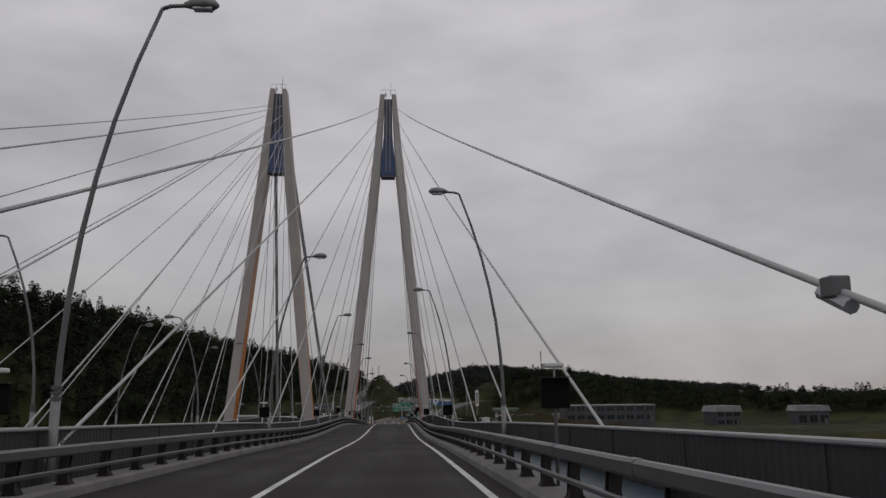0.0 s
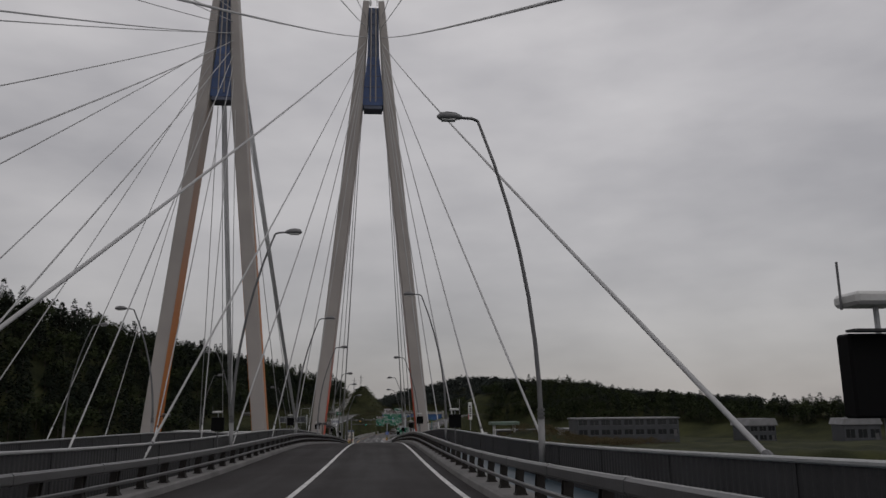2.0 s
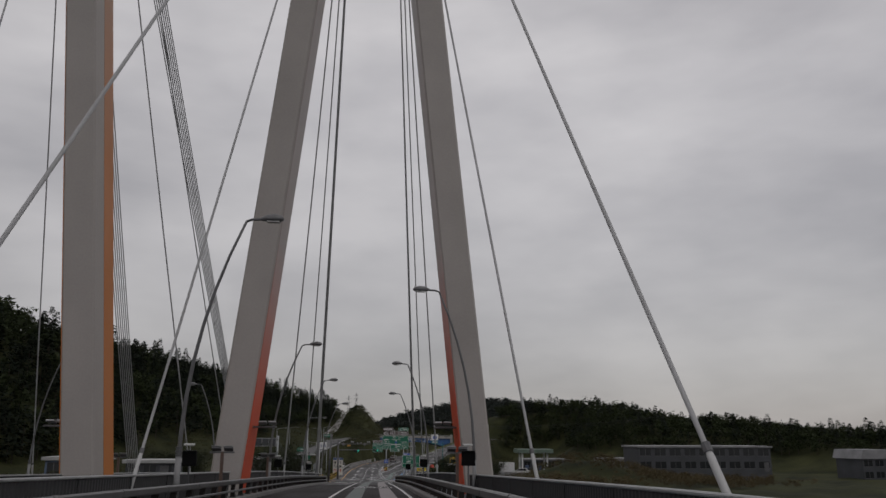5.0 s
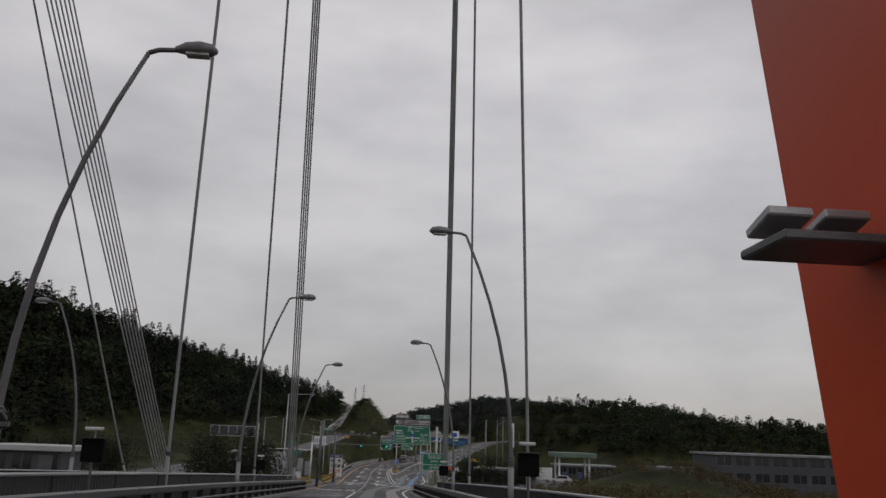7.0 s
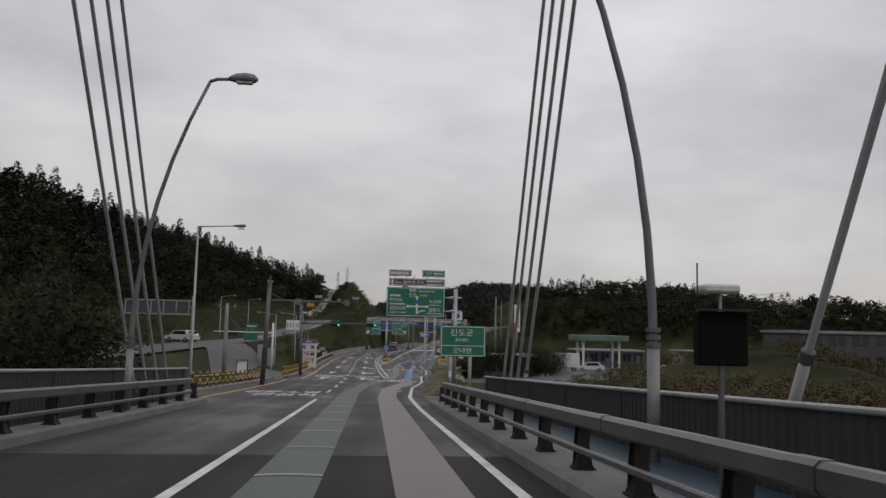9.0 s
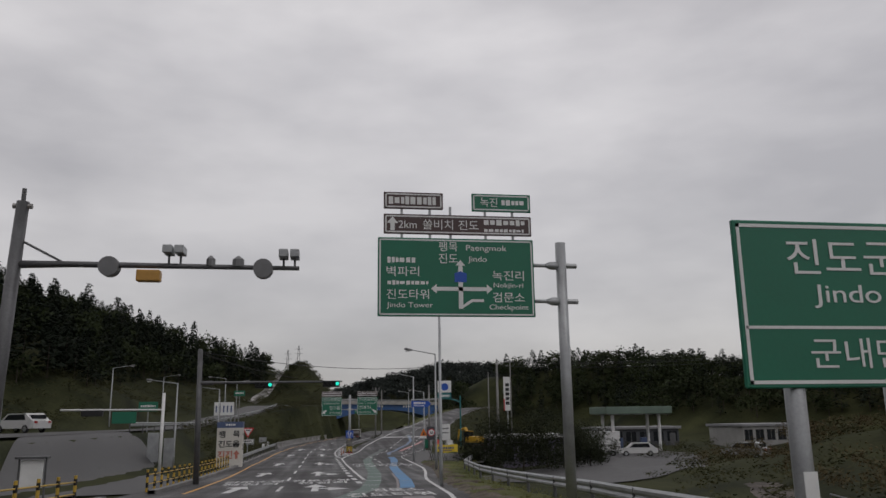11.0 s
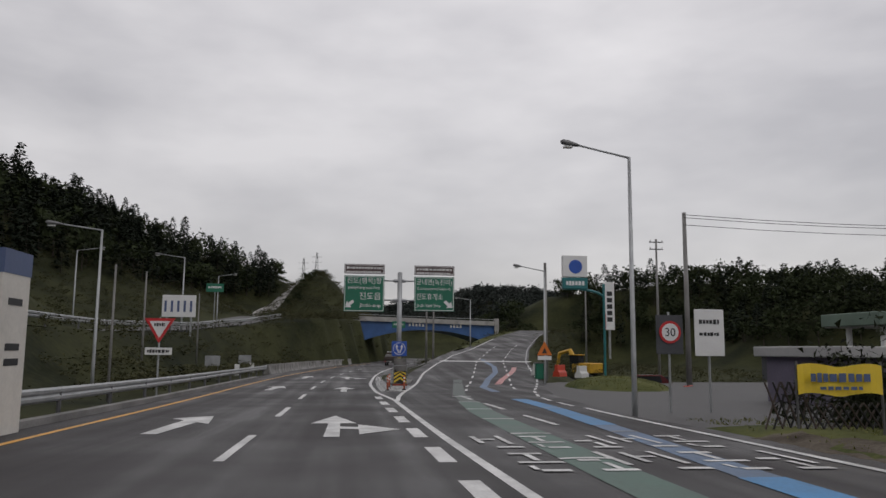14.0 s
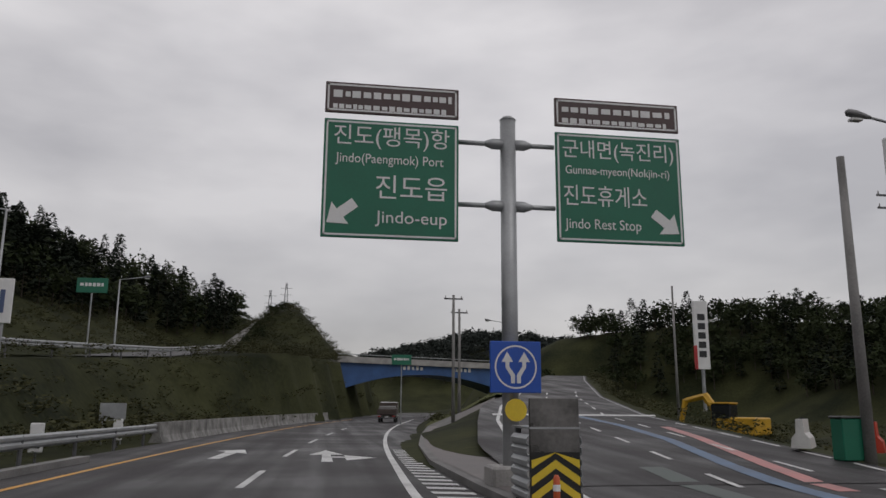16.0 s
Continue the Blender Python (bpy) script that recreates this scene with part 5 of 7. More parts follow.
part("cap", tube(bmesh.new(), [(-6.85, 0, 7.78), (-6.85, 0, 7.88)], [0.14, 0.08], 10), M_STEEL_DARK, S)
signal_head(S, -3.42, 5.92)
signal_head(S, 0.2, 5.98, 0.4)
part("stay_wire", tube(bmesh.new(), [(-6.85, 0, 7.7), (-4.6, 0.1, 6.9), (-3.4, 0.2, 6.2)], 0.012, 4), M_BLACK, S)
S = thing("overhead_wire", "thin black cables slung across the road", "cable")
for z, sag, x1, y1, z1 in ((7.72, 0.45, 7.45, 248.9, 7.55), (7.62, 0.12, -1.6, 238.7, 6.28)):
    pts = [(-6.8 + (x1 + 6.8) * k / 12, 238.3 + (y1 - 238.3) * k / 12, z + (z1 - z) * k / 12 - sag * 4 * (k / 12) * (1 - k / 12)) for k in range(13)]
    part("wire", tube(bmesh.new(), pts, 0.016, 4), M_BLACK, S)

S = thing("camera_mast", "utility mast whose arm carries traffic cameras", "camera mast", (0, 212.4, -0.15))
part("mast", tube(bmesh.new(), [(-7.0, 0, 1.5), (-6.75, 0, 9.0)], [0.17, 0.13], 12), M_STEEL_DARK, S, "", True)
part("arm", tube(bmesh.new(), [(-6.8, 0, 7.6), (-5.6, 0, 7.62), (-0.75, 0, 7.6)], [0.09, 0.07, 0.05], 8), M_STEEL_DARK, S, "", True)
part("brace", bar((-6.75, 0, 8.15), (-5.8, 0, 7.65), 0.03, 6), M_STEEL_DARK, S)
for x in (-4.85, -1.55):
    part("round_box", tube(bmesh.new(), [(x, -0.1, 7.58), (x, 0.15, 7.58)], 0.22, 14), M_LAMP_HEAD, S)
for x, z in ((-3.6, 7.95), (-3.35, 7.95), (-1.1, 7.9), (-0.85, 7.9)):
    part("camera", boxed(x - 0.1, x + 0.1, -0.3, 0.15, z - 0.09, z + 0.09, 0.015), M_STEEL, S, "small grey camera")
    part("camera_bracket", bar((x, 0, 7.6), (x, 0, z), 0.025, 6), M_STEEL_DARK, S)
part("amber_box", boxed(-4.25, -3.75, -0.15, 0.1, 7.25, 7.5, 0.02), material("amber_plastic", (0.45, 0.24, 0.05), 0.5, vary=0.1), S, "amber warning box")
for x, r in ((-2.7, 0.10), (-2.1, 0.13)):
    part("beacon", tube(bmesh.new(), [(x, 0, 7.62), (x, 0, 7.78), (x, 0, 7.86)], [r, r, 0.03], 10), M_LAMP_HEAD, S)
part("mast_top", tube(bmesh.new(), [(-6.75, 0, 9.0), (-6.75, 0, 9.3)], 0.05, 6), M_STEEL_DARK, S)
part("insulator", tube(bmesh.new(), [(-6.95, 0, 8.9), (-6.55, 0, 8.9)], 0.06, 6), M_CONCRETE, S)


# ---- street lamps on land ----
def land_lamp(x, y, elbow_z, hx, hz, turn=0.0, base=None):
    """Straight pole with one long rising arm."""
    z0 = gz(x, y) if base is None else base
    t = thing("street_lamp", "tall straight grey street lamp with one long arm", "street lamp", (x, y, 0), group="roadside lamps")
    part("pole", tube(bmesh.new(), [(0, 0, z0 - 0.3), (0, 0, z0 + 1.2), (0, 0, elbow_z)], [0.085, 0.08, 0.05], 10), M_STEEL, t, "", True)
    part("base_plate", boxed(-0.2, 0.2, -0.2, 0.2, z0 - 0.05, z0 + 0.04), M_STEEL_DARK, t)
    d = hx - x
    part("arm", tube(bmesh.new(), [(0, 0, elbow_z - 0.03), (d * 0.75, 0, elbow_z + (hz - elbow_z) * 0.75)], [0.036, 0.03], 8), M_STEEL, t, "", True)
    s = 1 if d > 0 else -1
    a, b = d * 0.72, d
    hd = part("lamp_head", tube(bmesh.new(), [(a + (b - a) * u, 0, elbow_z + (hz - elbow_z) * (0.72 + 0.28 * u)) for u in (0, 0.3, 0.6, 0.9, 1.0)], [0.035, 0.07, 0.095, 0.085, 0.03], 8), M_LAMP_HEAD, t, "flat oval lamp head", True)
    part("lens", boxed(min(a + (b - a) * 0.4, a + (b - a) * 0.85), max(a + (b - a) * 0.4, a + (b - a) * 0.85), -0.08, 0.08, hz - 0.20, hz - 0.14, 0.01), M_LENS, hd)
    return t


land_lamp(5.1, 230.4, 9.3, 2.87, 9.65)
land_lamp(7.5, 248.95, 8.46, 5.31, 8.82)
land_lamp(8.13, 268.5, 7.88, 6.0, 8.28)
land_lamp(12.6, 296.1, 7.3, 10.5, 7.65)
land_lamp(16.5, 352.0, 9.0, 14.3, 9.3)
land_lamp(-11.6, 283.3, 7.4, -14.1, 7.7)
land_lamp(-12.1, 261.4, 7.1, -14.6, 7.4)
land_lamp(-24.6, 290, 10.2, -22.2, 10.5)
land_lamp(-24.4, 318, 10.6, -22.0, 10.9)
land_lamp(-15.5, 320, 10.4, -18.2, 10.7)
land_lamp(-16.5, 345, 11.0, -14.2, 11.3)
land_lamp(-9.6, 203.0, 11.2, -7.0, 11.3)


# ---- fences, guard rails ----
M_HAZARD = material("paint_hazard_yellow", (0.52, 0.34, 0.05), 0.5, vary=0.2, scale=3, fine=25, bump=0.05)


def median_fence(pts, label):
    """Low yellow and black posts with two thin rails."""
    t = thing("median_fence", label, "fence")
    first = {}
    for k, (x, y) in enumerate(pts):
        z = rz(y) + 0.02
        for j, (name, a, b, mat, r) in enumerate((("post", 0, 0.95, M_HAZARD, 0.055), ("black_band", 0.18, 0.40, M_BLACK, 0.059), ("black_band", 0.62, 0.84, M_BLACK, 0.059))):
            if j not in first:
                first[j] = part(name, bar((0, 0, a), (0, 0, b), r, 8), mat, t)
                p = first[j]
            else:
                p = new(name, first[j].data)
                p.parent = t
            p.location = (x, y, z)
    for h in (0.35, 0.75):
        part("rail", tube(bmesh.new(), [(x, y, rz(y) + h) for x, y in pts], 0.028, 6), M_HAZARD, t, "thin yellow rail", True)
    return t


median_fence([(-7.75, y) for y in np.arange(231.5, 262.5, 1.55)], "yellow and black striped median fence with two rails")
median_fence([(-8.6, y) for y in np.arange(199, 226, 1.8)], "yellow and black striped median fence with two rails")


def w_beam(pts, label, h=0.72, post_every=2):
    """Corrugated roadside rail on posts."""
    t = thing("crash_barrier", label, "crash barrier", group="crash barriers")
    prof = [(-0.17, 0.0), (-0.12, 0.05), (-0.06, 0.05), (0.0, 0.0), (0.06, 0.05), (0.12, 0.05), (0.17, 0.0)]
    v, f = [], []
    P = [Vector(p) for p in pts]
    for i, p in enumerate(P):
        d = (P[min(i + 1, len(P) - 1)] - P[max(i - 1, 0)]).normalized()
        n = Vector((-d.y, d.x, 0))
        if n.x > 0 and p.x > 0:
            n = -n
        elif n.x < 0 and p.x < 0:
            n = -n
        for zz, o in prof:
            v.append(p + Vector((0, 0, h - 0.15 + zz)) + n * o)
        if i:
            k = len(prof)
            f += [((i - 1) * k + j, (i - 1) * k + j + 1, i * k + j + 1, i * k + j) for j in range(k - 1)]
    beam = raw("beam", v, f, M_STEEL, t, "corrugated galvanised beam")
    m = beam.modifiers.new("thickness", "SOLIDIFY")
    m.thickness = 0.012
    for i in range(0, len(P), post_every):
        part("post", bar(P[i] + Vector((0, 0, -0.4)), P[i] + Vector((0, 0, h)), 0.06, 8), M_STEEL_DARK, t)
    return t


def along(table, step=2.0, lift=0.0, zf=None):
    out = []
    for (x0, y0), (x1, y1) in zip(table, table[1:]):
        n = max(1, int(math.hypot(x1 - x0, y1 - y0) / step))
        out += [(x0 + (x1 - x0) * k / n, y0 + (y1 - y0) * k / n) for k in range(n)]
    out.append(table[-1])
    return [(x, y, (zf(x, y) if zf else gz(x, y)) + lift) for x, y in out]


road_side = lambda x, y: rz(y) - 0.02
w_beam(along([(4.9, 198.8), (6.8, 215), (8.0, 236), (9.3, 248), (12.0, 259.5)], zf=road_side), "grey corrugated crash barrier along the verge")
w_beam(along([(-7.55, 263.3), (-7.75, 275), (-7.85, 290), (-7.75, 303), (-7.35, 317)], zf=road_side), "grey corrugated crash barrier along the median", 0.78)
w_beam([(-16.7 + float(bend(y)), y, float(upper_z(y))) for y in np.arange(266, 362, 2.5)], "grey crash barrier along the upper road")
# median kerb and concrete barrier further on
strip("kerb", [(y, -7.4 + float(bend(y)), -7.1 + float(bend(y))) for y in np.arange(230, 306, 3.0)], M_CONCRETE_DARK, "stained concrete median kerb", "kerb", z0=0.16, thick=0.2)
strip("kerb", [(y, -8.3, -8.0) for y in np.arange(190, 227, 3.0)], M_CONCRETE_DARK, "stained concrete kerb", "kerb", z0=0.16, thick=0.2)
M_BARRIER_STAINED = material("barrier_concrete_stained", (0.17, 0.165, 0.155), 0.8, vary=0.55, scale=1.3, fine=14, bump=0.3, tint=(0.25, 0.245, 0.235))
cb = thing("concrete_barrier", "weathered concrete barrier wall along the median", "barrier", kind="structure")
for k, y in enumerate(np.arange(317, 374, 3.0)):
    x, x2 = -8.5 + float(bend(y)), -8.5 + float(bend(y + 2.94))
    bm = bmesh.new()
    prof = [(-0.3, 0), (0.3, 0), (0.17, 0.3), (0.12, 0.85), (-0.12, 0.85), (-0.17, 0.3)]
    a = [bm.verts.new((x + u, y, rz(y) + w)) for u, w in prof]
    b = [bm.verts.new((x2 + u, y + 2.94, rz(y + 2.94) + w)) for u, w in prof]
    for j in range(6):
        bm.faces.new((a[j], a[(j + 1) % 6], b[(j + 1) % 6], b[j]))
    bm.faces.new(a[::-1])
    bm.faces.new(b)
    part("block", bm, M_BARRIER_STAINED, cb)
for y in (306.0, 315.0):
    S = thing("marker_block", "small white marker block behind the crash barrier", "marker", (-8.4, y, gz(-8.4, y)))
    part("block", boxed(-0.17, 0.17, -0.1, 0.1, 0.3, 1.12, 0.02), M_SIGN_WHITE, S)
    part("stake", bar((0, 0.02, -0.3), (0, 0.02, 0.4), 0.04, 6), M_STEEL_DARK, S)
# grass verge on the right, with a strip of bare earth along the road
def verge_edge(y):
    return edge_right(y) + 0.85 if y > 199.5 else float(np.interp(y, [188, 196, 197, 198, 198.8, 199.5], [4.35, 4.3, 4.15, 3.7, 3.0, edge_right(199.5) + 0.85]))


v, f = [], []
ys = np.concatenate([np.arange(189, 200, 0.6), np.arange(200.5, 266, 1.5)])
for i, y in enumerate(ys):
    e = verge_edge(y)
    o = float(np.interp(y, [188, 198.8, 215, 236, 248, 260, 268], [5.2, 5.6, 7.6, 8.8, 10.6, 12.8, 14]))
    rise = float(np.interp(y, [189, 192], [0, 1]))
    v.append((e - 0.28, y, rz(y) - 0.12))
    for j in range(6):
        x = e + (max(o, e + 0.4) - e) * j / 5
        z = rz(y) + rise * ((0.03, 0.10, 0.08, 0.05, 0.0)[min(j, 4)] + 0.05 * math.sin(1.7 * x + y)) - 0.10 * (1 - rise)
        v.append((x, y, z if j < 5 and y < 264.5 else rz(y) - 0.09 if j < 5 else min(gz(x, y), rz(y)) - 0.3))
    if i:
        f += [(7 * (i - 1) + j, 7 * (i - 1) + j + 1, 7 * i + j + 1, 7 * i + j) for j in range(6)]
tagged(raw("verge", v, f, M_GRASS, None, smooth=True), "mown grass verge with brown earth patches", "verge", kind="structure")
M_EARTH = material("bare_earth", (0.075, 0.058, 0.043), 0.95, vary=0.5, scale=0.7, fine=14, bump=1.0, tint=(0.12, 0.105, 0.085), spec=0.1)
v, f = [], []
ys = np.arange(194, 262, 0.4)
for i, y in enumerate(ys):
    e = verge_edge(y)
    w = 0.85 + 0.28 * math.sin(0.9 * y) + 0.2 * math.sin(2.3 * y + 1)
    for j, (u, z) in enumerate(((-0.34, -0.03), (-0.1, 0.03), (0.25, 0.08), (0.6, 0.11), (1.0, 0.10), (1.25, -0.04))):
        v.append((e + (u if u < 0 else u * w), y, rz(y) + z + 0.03 * math.sin(5.1 * y + 3 * j) + 0.02 * math.sin(2.7 * y - 2 * j)))
    if i:
        f += [(6 * (i - 1) + j, 6 * (i - 1) + j + 1, 6 * i + j + 1, 6 * i + j) for j in range(5)]
tagged(raw("earth_strip", v, f, M_EARTH, None, smooth=True), "bare brown earth along the road's edge", "earth", kind="structure")
# worn path that runs down behind the crash barrier
M_PATH = material("path_gravel", (0.070, 0.060, 0.053), 0.85, vary=0.5, scale=0.5, fine=12, bump=0.6, tint=(0.115, 0.10, 0.09), spec=0.2)
v, f = [], []
for i, y in enumerate(np.arange(196, 236, 1.0)):
    a = float(np.interp(y, [196, 204, 220.6, 236], [6.4, 8.0, 15.2, 22.5]))
    for j in range(5):
        x = a + 0.7 * j + 0.2 * math.sin(1.3 * y + 2 * j) * (j in (0, 4))
        v.append((x, y, gz(x, y) + (0.09 if 0 < j < 4 else -0.06)))
    if i:
        f += [(5 * (i - 1) + j, 5 * (i - 1) + j + 1, 5 * i + j + 1, 5 * i + j) for j in range(4)]
tagged(raw("path", v, f, M_PATH, None, smooth=True), "wet grey-brown gravel path beside a thin hand rail", "path", kind="structure")


# ---- small bridge equipment ----
def control_box(x, y, s):
    t = thing("control_box", "small black cabinet with a lamp on a post by the barrier", "cabinet", (x, y, rz(y)), group="bridge control boxes")
    part("post", bar((0, 0, 0.05), (0, 0, 1.95), 0.03, 8), M_STEEL_DARK, t)
    cab = part("cabinet", boxed(-0.24, 0.24, -0.07, 0.07, 1.45, 1.95, 0.015), M_PANEL_BLACK, t, "matt black square panel")
    part("hood", boxed(-0.25, 0.25, -0.16, -0.06, 1.955, 1.97), M_BLACK, cab)
    part("lamp_bracket", bar((0, 0, 1.95), (0, 0, 2.12), 0.018, 6), M_STEEL, t)
    part("lamp", boxed(-0.20, 0.14, -0.14, 0.12, 2.12, 2.20, 0.02), M_LENS, t, "pale flat lamp")
    part("aerial", bar((-0.22, 0, 2.1), (-0.22, 0, 2.4), 0.008, 5), M_STEEL_DARK, t)
    return t


for y in (13.0, 39.6, 66.0, 91.6, 116.6, 142.0, 166.6):
    control_box(BC + (4.4 if y > 100 else 3.95), y, 1)
    control_box(BC - 5.25, y + 0.2, -1)


def flood_post(x, y):
    t = thing("floodlight_post", "twin pale floodlights on a short brown post", "floodlight", (x, y, rz(y)), group="pylon floodlights")
    part("post", boxed(-0.06, 0.06, -0.06, 0.06, 0, 2.0), material("post_brown", (0.11, 0.07, 0.055), 0.6), t)
    part("crossbar", boxed(-0.5, 0.5, -0.04, 0.04, 1.95, 2.02), M_STEEL_DARK, t)
    for s in (-0.28, 0.28):
        m = Matrix.Translation((s * 0.85, 0, 2.12)) @ Euler((radians(-30), 0, 0)).to_matrix().to_4x4()
        f = part("floodlight", boxed(-0.18, 0.18, -0.13, 0.13, -0.04, 0.04, 0.012, m=m), M_STEEL_DARK, t)
        part("visor", boxed(-0.19, 0.19, -0.17, 0.0, 0.045, 0.056, m=m), M_STEEL, f)
    return t


flood_post(3.5, 122.3)
flood_post(-6.15, 121.6)
flood_post(-6.35, 137.0)
flood_post(OLD + 5.0, 137.0)
# sensor box clamped on the first stay cables
for s in (-1, 1):
    t = thing("cable_sensor", "grey sensor box clamped on a stay cable", "sensor", (BC + 0.1 + s * 5.70, 7.6, 11.72))
    part("box", boxed(-0.11, 0.11, -0.11, 0.11, 0.0, 0.22, 0.015), M_STEEL_DARK, t)
    part("clamp", tube(bmesh.new(), [(0, -0.25, -0.12), (0, 0.25, 0.09)], 0.085, 8), M_STEEL, t)


# ---- upper carriageway and other paving ----
def draped(name, line, half, mat, label, category="road", lift=0.10, cols=8):
    v, f = [], []
    for i, (x, y) in enumerate(line):
        x2, y2 = line[min(i + 1, len(line) - 1)]
        x1, y1 = line[max(i - 1, 0)]
        d = Vector((x2 - x1, y2 - y1, 0)).normalized()
        for j in range(cols + 1):
            u = -1 + 2 * j / cols
            px, py = x + d.y * half * u, y - d.x * half * u
            v.append((px, py, gz(px, py) + lift))
        if i:
            k = cols + 1
            f += [((i - 1) * k + j, (i - 1) * k + j + 1, i * k + j + 1, i * k + j) for j in range(cols)]
    return tagged(raw(name, v, f, mat, smooth=True), label, category, kind="structure")


up = [(x, y) for x, y, _ in along([(OLD, 172), (-20.3, 200), (-20.6, 230), (-20.6, 262), (-20.5, 290)], 2.5)] + [(-20.5 + float(bend(y)), y) for y in np.arange(293, 400, 3.0)]
draped("road", up, 3.4, M_ASPHALT_OLD, "grey asphalt road on the bank above the main road")
draped("road", [(x, y) for x, y, _ in along([(-9.6, 231), (-12, 240), (-15, 251), (-18.5, 264)], 2.0)], 4.2, M_ASPHALT_OLD, "worn grey asphalt of the junction arm", lift=0.07)
draped("pavement", [(x, y) for x, y, _ in along([(14, 248), (26, 262), (38, 285), (42, 310)], 2.5)], 7.0, M_ASPHALT_OLD, "wet grey parking ground", "pavement", lift=0.08)
draped("service_road", [(x, y) for x, y, _ in along([(-21.5, 390), (-19.5, 400), (-17.2, 415), (-14.8, 431), (-13, 446)], 2.5)], 2.0, M_CONCRETE, "pale concrete service road climbing the slope", lift=0.25)
M_HEDGE = material("hedge_leaf", (0.030, 0.042, 0.014), 0.8, vary=0.4, scale=0.6, fine=4, bump=0.3, tint=(0.055, 0.062, 0.02), random_amount=0.5)
M_PINE = material("pine_needles", (0.013, 0.018, 0.0125), 0.9, vary=0.25, scale=0.15, fine=2, bump=0.0, tint=(0.018, 0.024, 0.016), spec=0.1, random_amount=0.3)
M_BROAD = material("oak_leaves", (0.018, 0.025, 0.013), 0.9, vary=0.3, scale=0.1, fine=2, bump=0.0, tint=(0.028, 0.036, 0.016), spec=0.1, random_amount=0.35)
M_SCRUB = material("scrub_leaves", (0.022, 0.031, 0.012), 0.85, vary=0.4, scale=0.1, fine=2, bump=0.0, tint=(0.042, 0.042, 0.018), spec=0.2, random_amount=0.6)
M_BARK = material("bark", (0.05, 0.04, 0.032), 0.9, vary=0.3, scale=2, fine=14, bump=0.5)
rng = np.random.default_rng(7)


def pine(n=250):
    """A ragged pine, 1 high: triangles in tiers round a trunk, more open towards the top."""
    t = rng.uniform(0.12, 1.0, n) ** 0.85
    r = (0.25 * (1.03 - t) ** 0.8 + 0.012) * rng.uniform(0.35, 1.1, n)
    a = rng.uniform(0, 2 * np.pi, n)
    c = np.stack([r * np.cos(a), r * np.sin(a), t], 1)
    s = 0.066 * rng.uniform(0.6, 1.25, n)[:, None] * (1.15 - 0.6 * t)[:, None]
    out = np.stack([np.cos(a), np.sin(a), -0.25 + 0 * a], 1)
    side = np.stack([-np.sin(a), np.cos(a), rng.normal(0, 0.35, n)], 1)
    return np.stack([c + side * s * 0.75, c - side * s * 0.75, c + out * s * 1.5 + rng.normal(0, 0.015, (n, 3))], 1)


def broadleaf(n=200, size=0.045):
    """A rounded crown of leaf clumps with gaps, 1 high."""
    k = 9
    hub = np.stack([rng.normal(0, 0.17, k), rng.normal(0, 0.17, k), rng.uniform(0.38, 0.86, k)], 1)
    c = hub[rng.integers(0, k, n)] + rng.normal(0, 0.085, (n, 3))
    d1, d2 = rng.normal(0, 1, (n, 3)), rng.normal(0, 1, (n, 3))
    d1 /= np.linalg.norm(d1, axis=1)[:, None]
    d2 /= np.linalg.norm(d2, axis=1)[:, None]
    s = rng.uniform(size, 1.8 * size, n)[:, None]
    return np.stack([c, c + d1 * s * 1.6, c + d2 * s * 1.6], 1)


PINES, BROADS, SHRUBS = [pine() for _ in range(9)], [broadleaf() for _ in range(7)], [broadleaf(90, 0.036) for _ in range(7)]


def trunk_tris(h):
    a = np.linspace(0, 2 * np.pi, 5)[:4]
    base = np.stack([0.018 * np.cos(a), 0.018 * np.sin(a), -0.05 + 0 * a], 1)
    tip = np.array([0, 0, 0.8])
    return np.stack([base, np.roll(base, -1, 0), np.repeat(tip[None], 4, 0)], 1)


def tri_mesh(name, tris, mat, parent=None):
    tris = np.asarray(tris, np.float32).reshape(-1, 3)
    me = bpy.data.meshes.new(name)
    n = len(tris) // 3
    me.vertices.add(3 * n)
    me.vertices.foreach_set("co", tris.ravel())
    me.loops.add(3 * n)
    me.loops.foreach_set("vertex_index", np.arange(3 * n, dtype=np.int32))
    me.polygons.add(n)
    me.polygons.foreach_set("loop_start", np.arange(0, 3 * n, 3, dtype=np.int32))
    me.update(calc_edges=True)
    me.validate()
    me.materials.append(mat)
    ob = new(name, me)
    ob.parent = parent
    return ob


def grow(spots, shapes, lo, hi, wide=1.0):
    out, trunks = [], []
    for x, y, z in spots:
        h = rng.uniform(lo, hi)
        a = rng.uniform(0, 6.28)
        c, s = np.cos(a), np.sin(a)
        m = np.array([[c, -s, 0], [s, c, 0], [0, 0, 1.0]]) * [[h * wide], [h * wide], [h]]
        out.append(shapes[rng.integers(len(shapes))] @ m.T + (x, y, z))
        trunks.append(trunk_tris(h) @ m.T + (x, y, z))
    return np.concatenate(out), np.concatenate(trunks)


def scatter(x0, x1, y0, y1, gap, keep):
    gx, gy = np.meshgrid(np.arange(x0, x1, gap), np.arange(y0, y1, gap))
    x = (gx + rng.uniform(-0.45, 0.45, gx.shape) * gap).ravel()
    y = (gy + rng.uniform(-0.45, 0.45, gy.shape) * gap).ravel()
    z = ground_z(x, y)
    k = keep(x, y, z)
    return np.stack([x, y, z - 0.1], 1)[k]


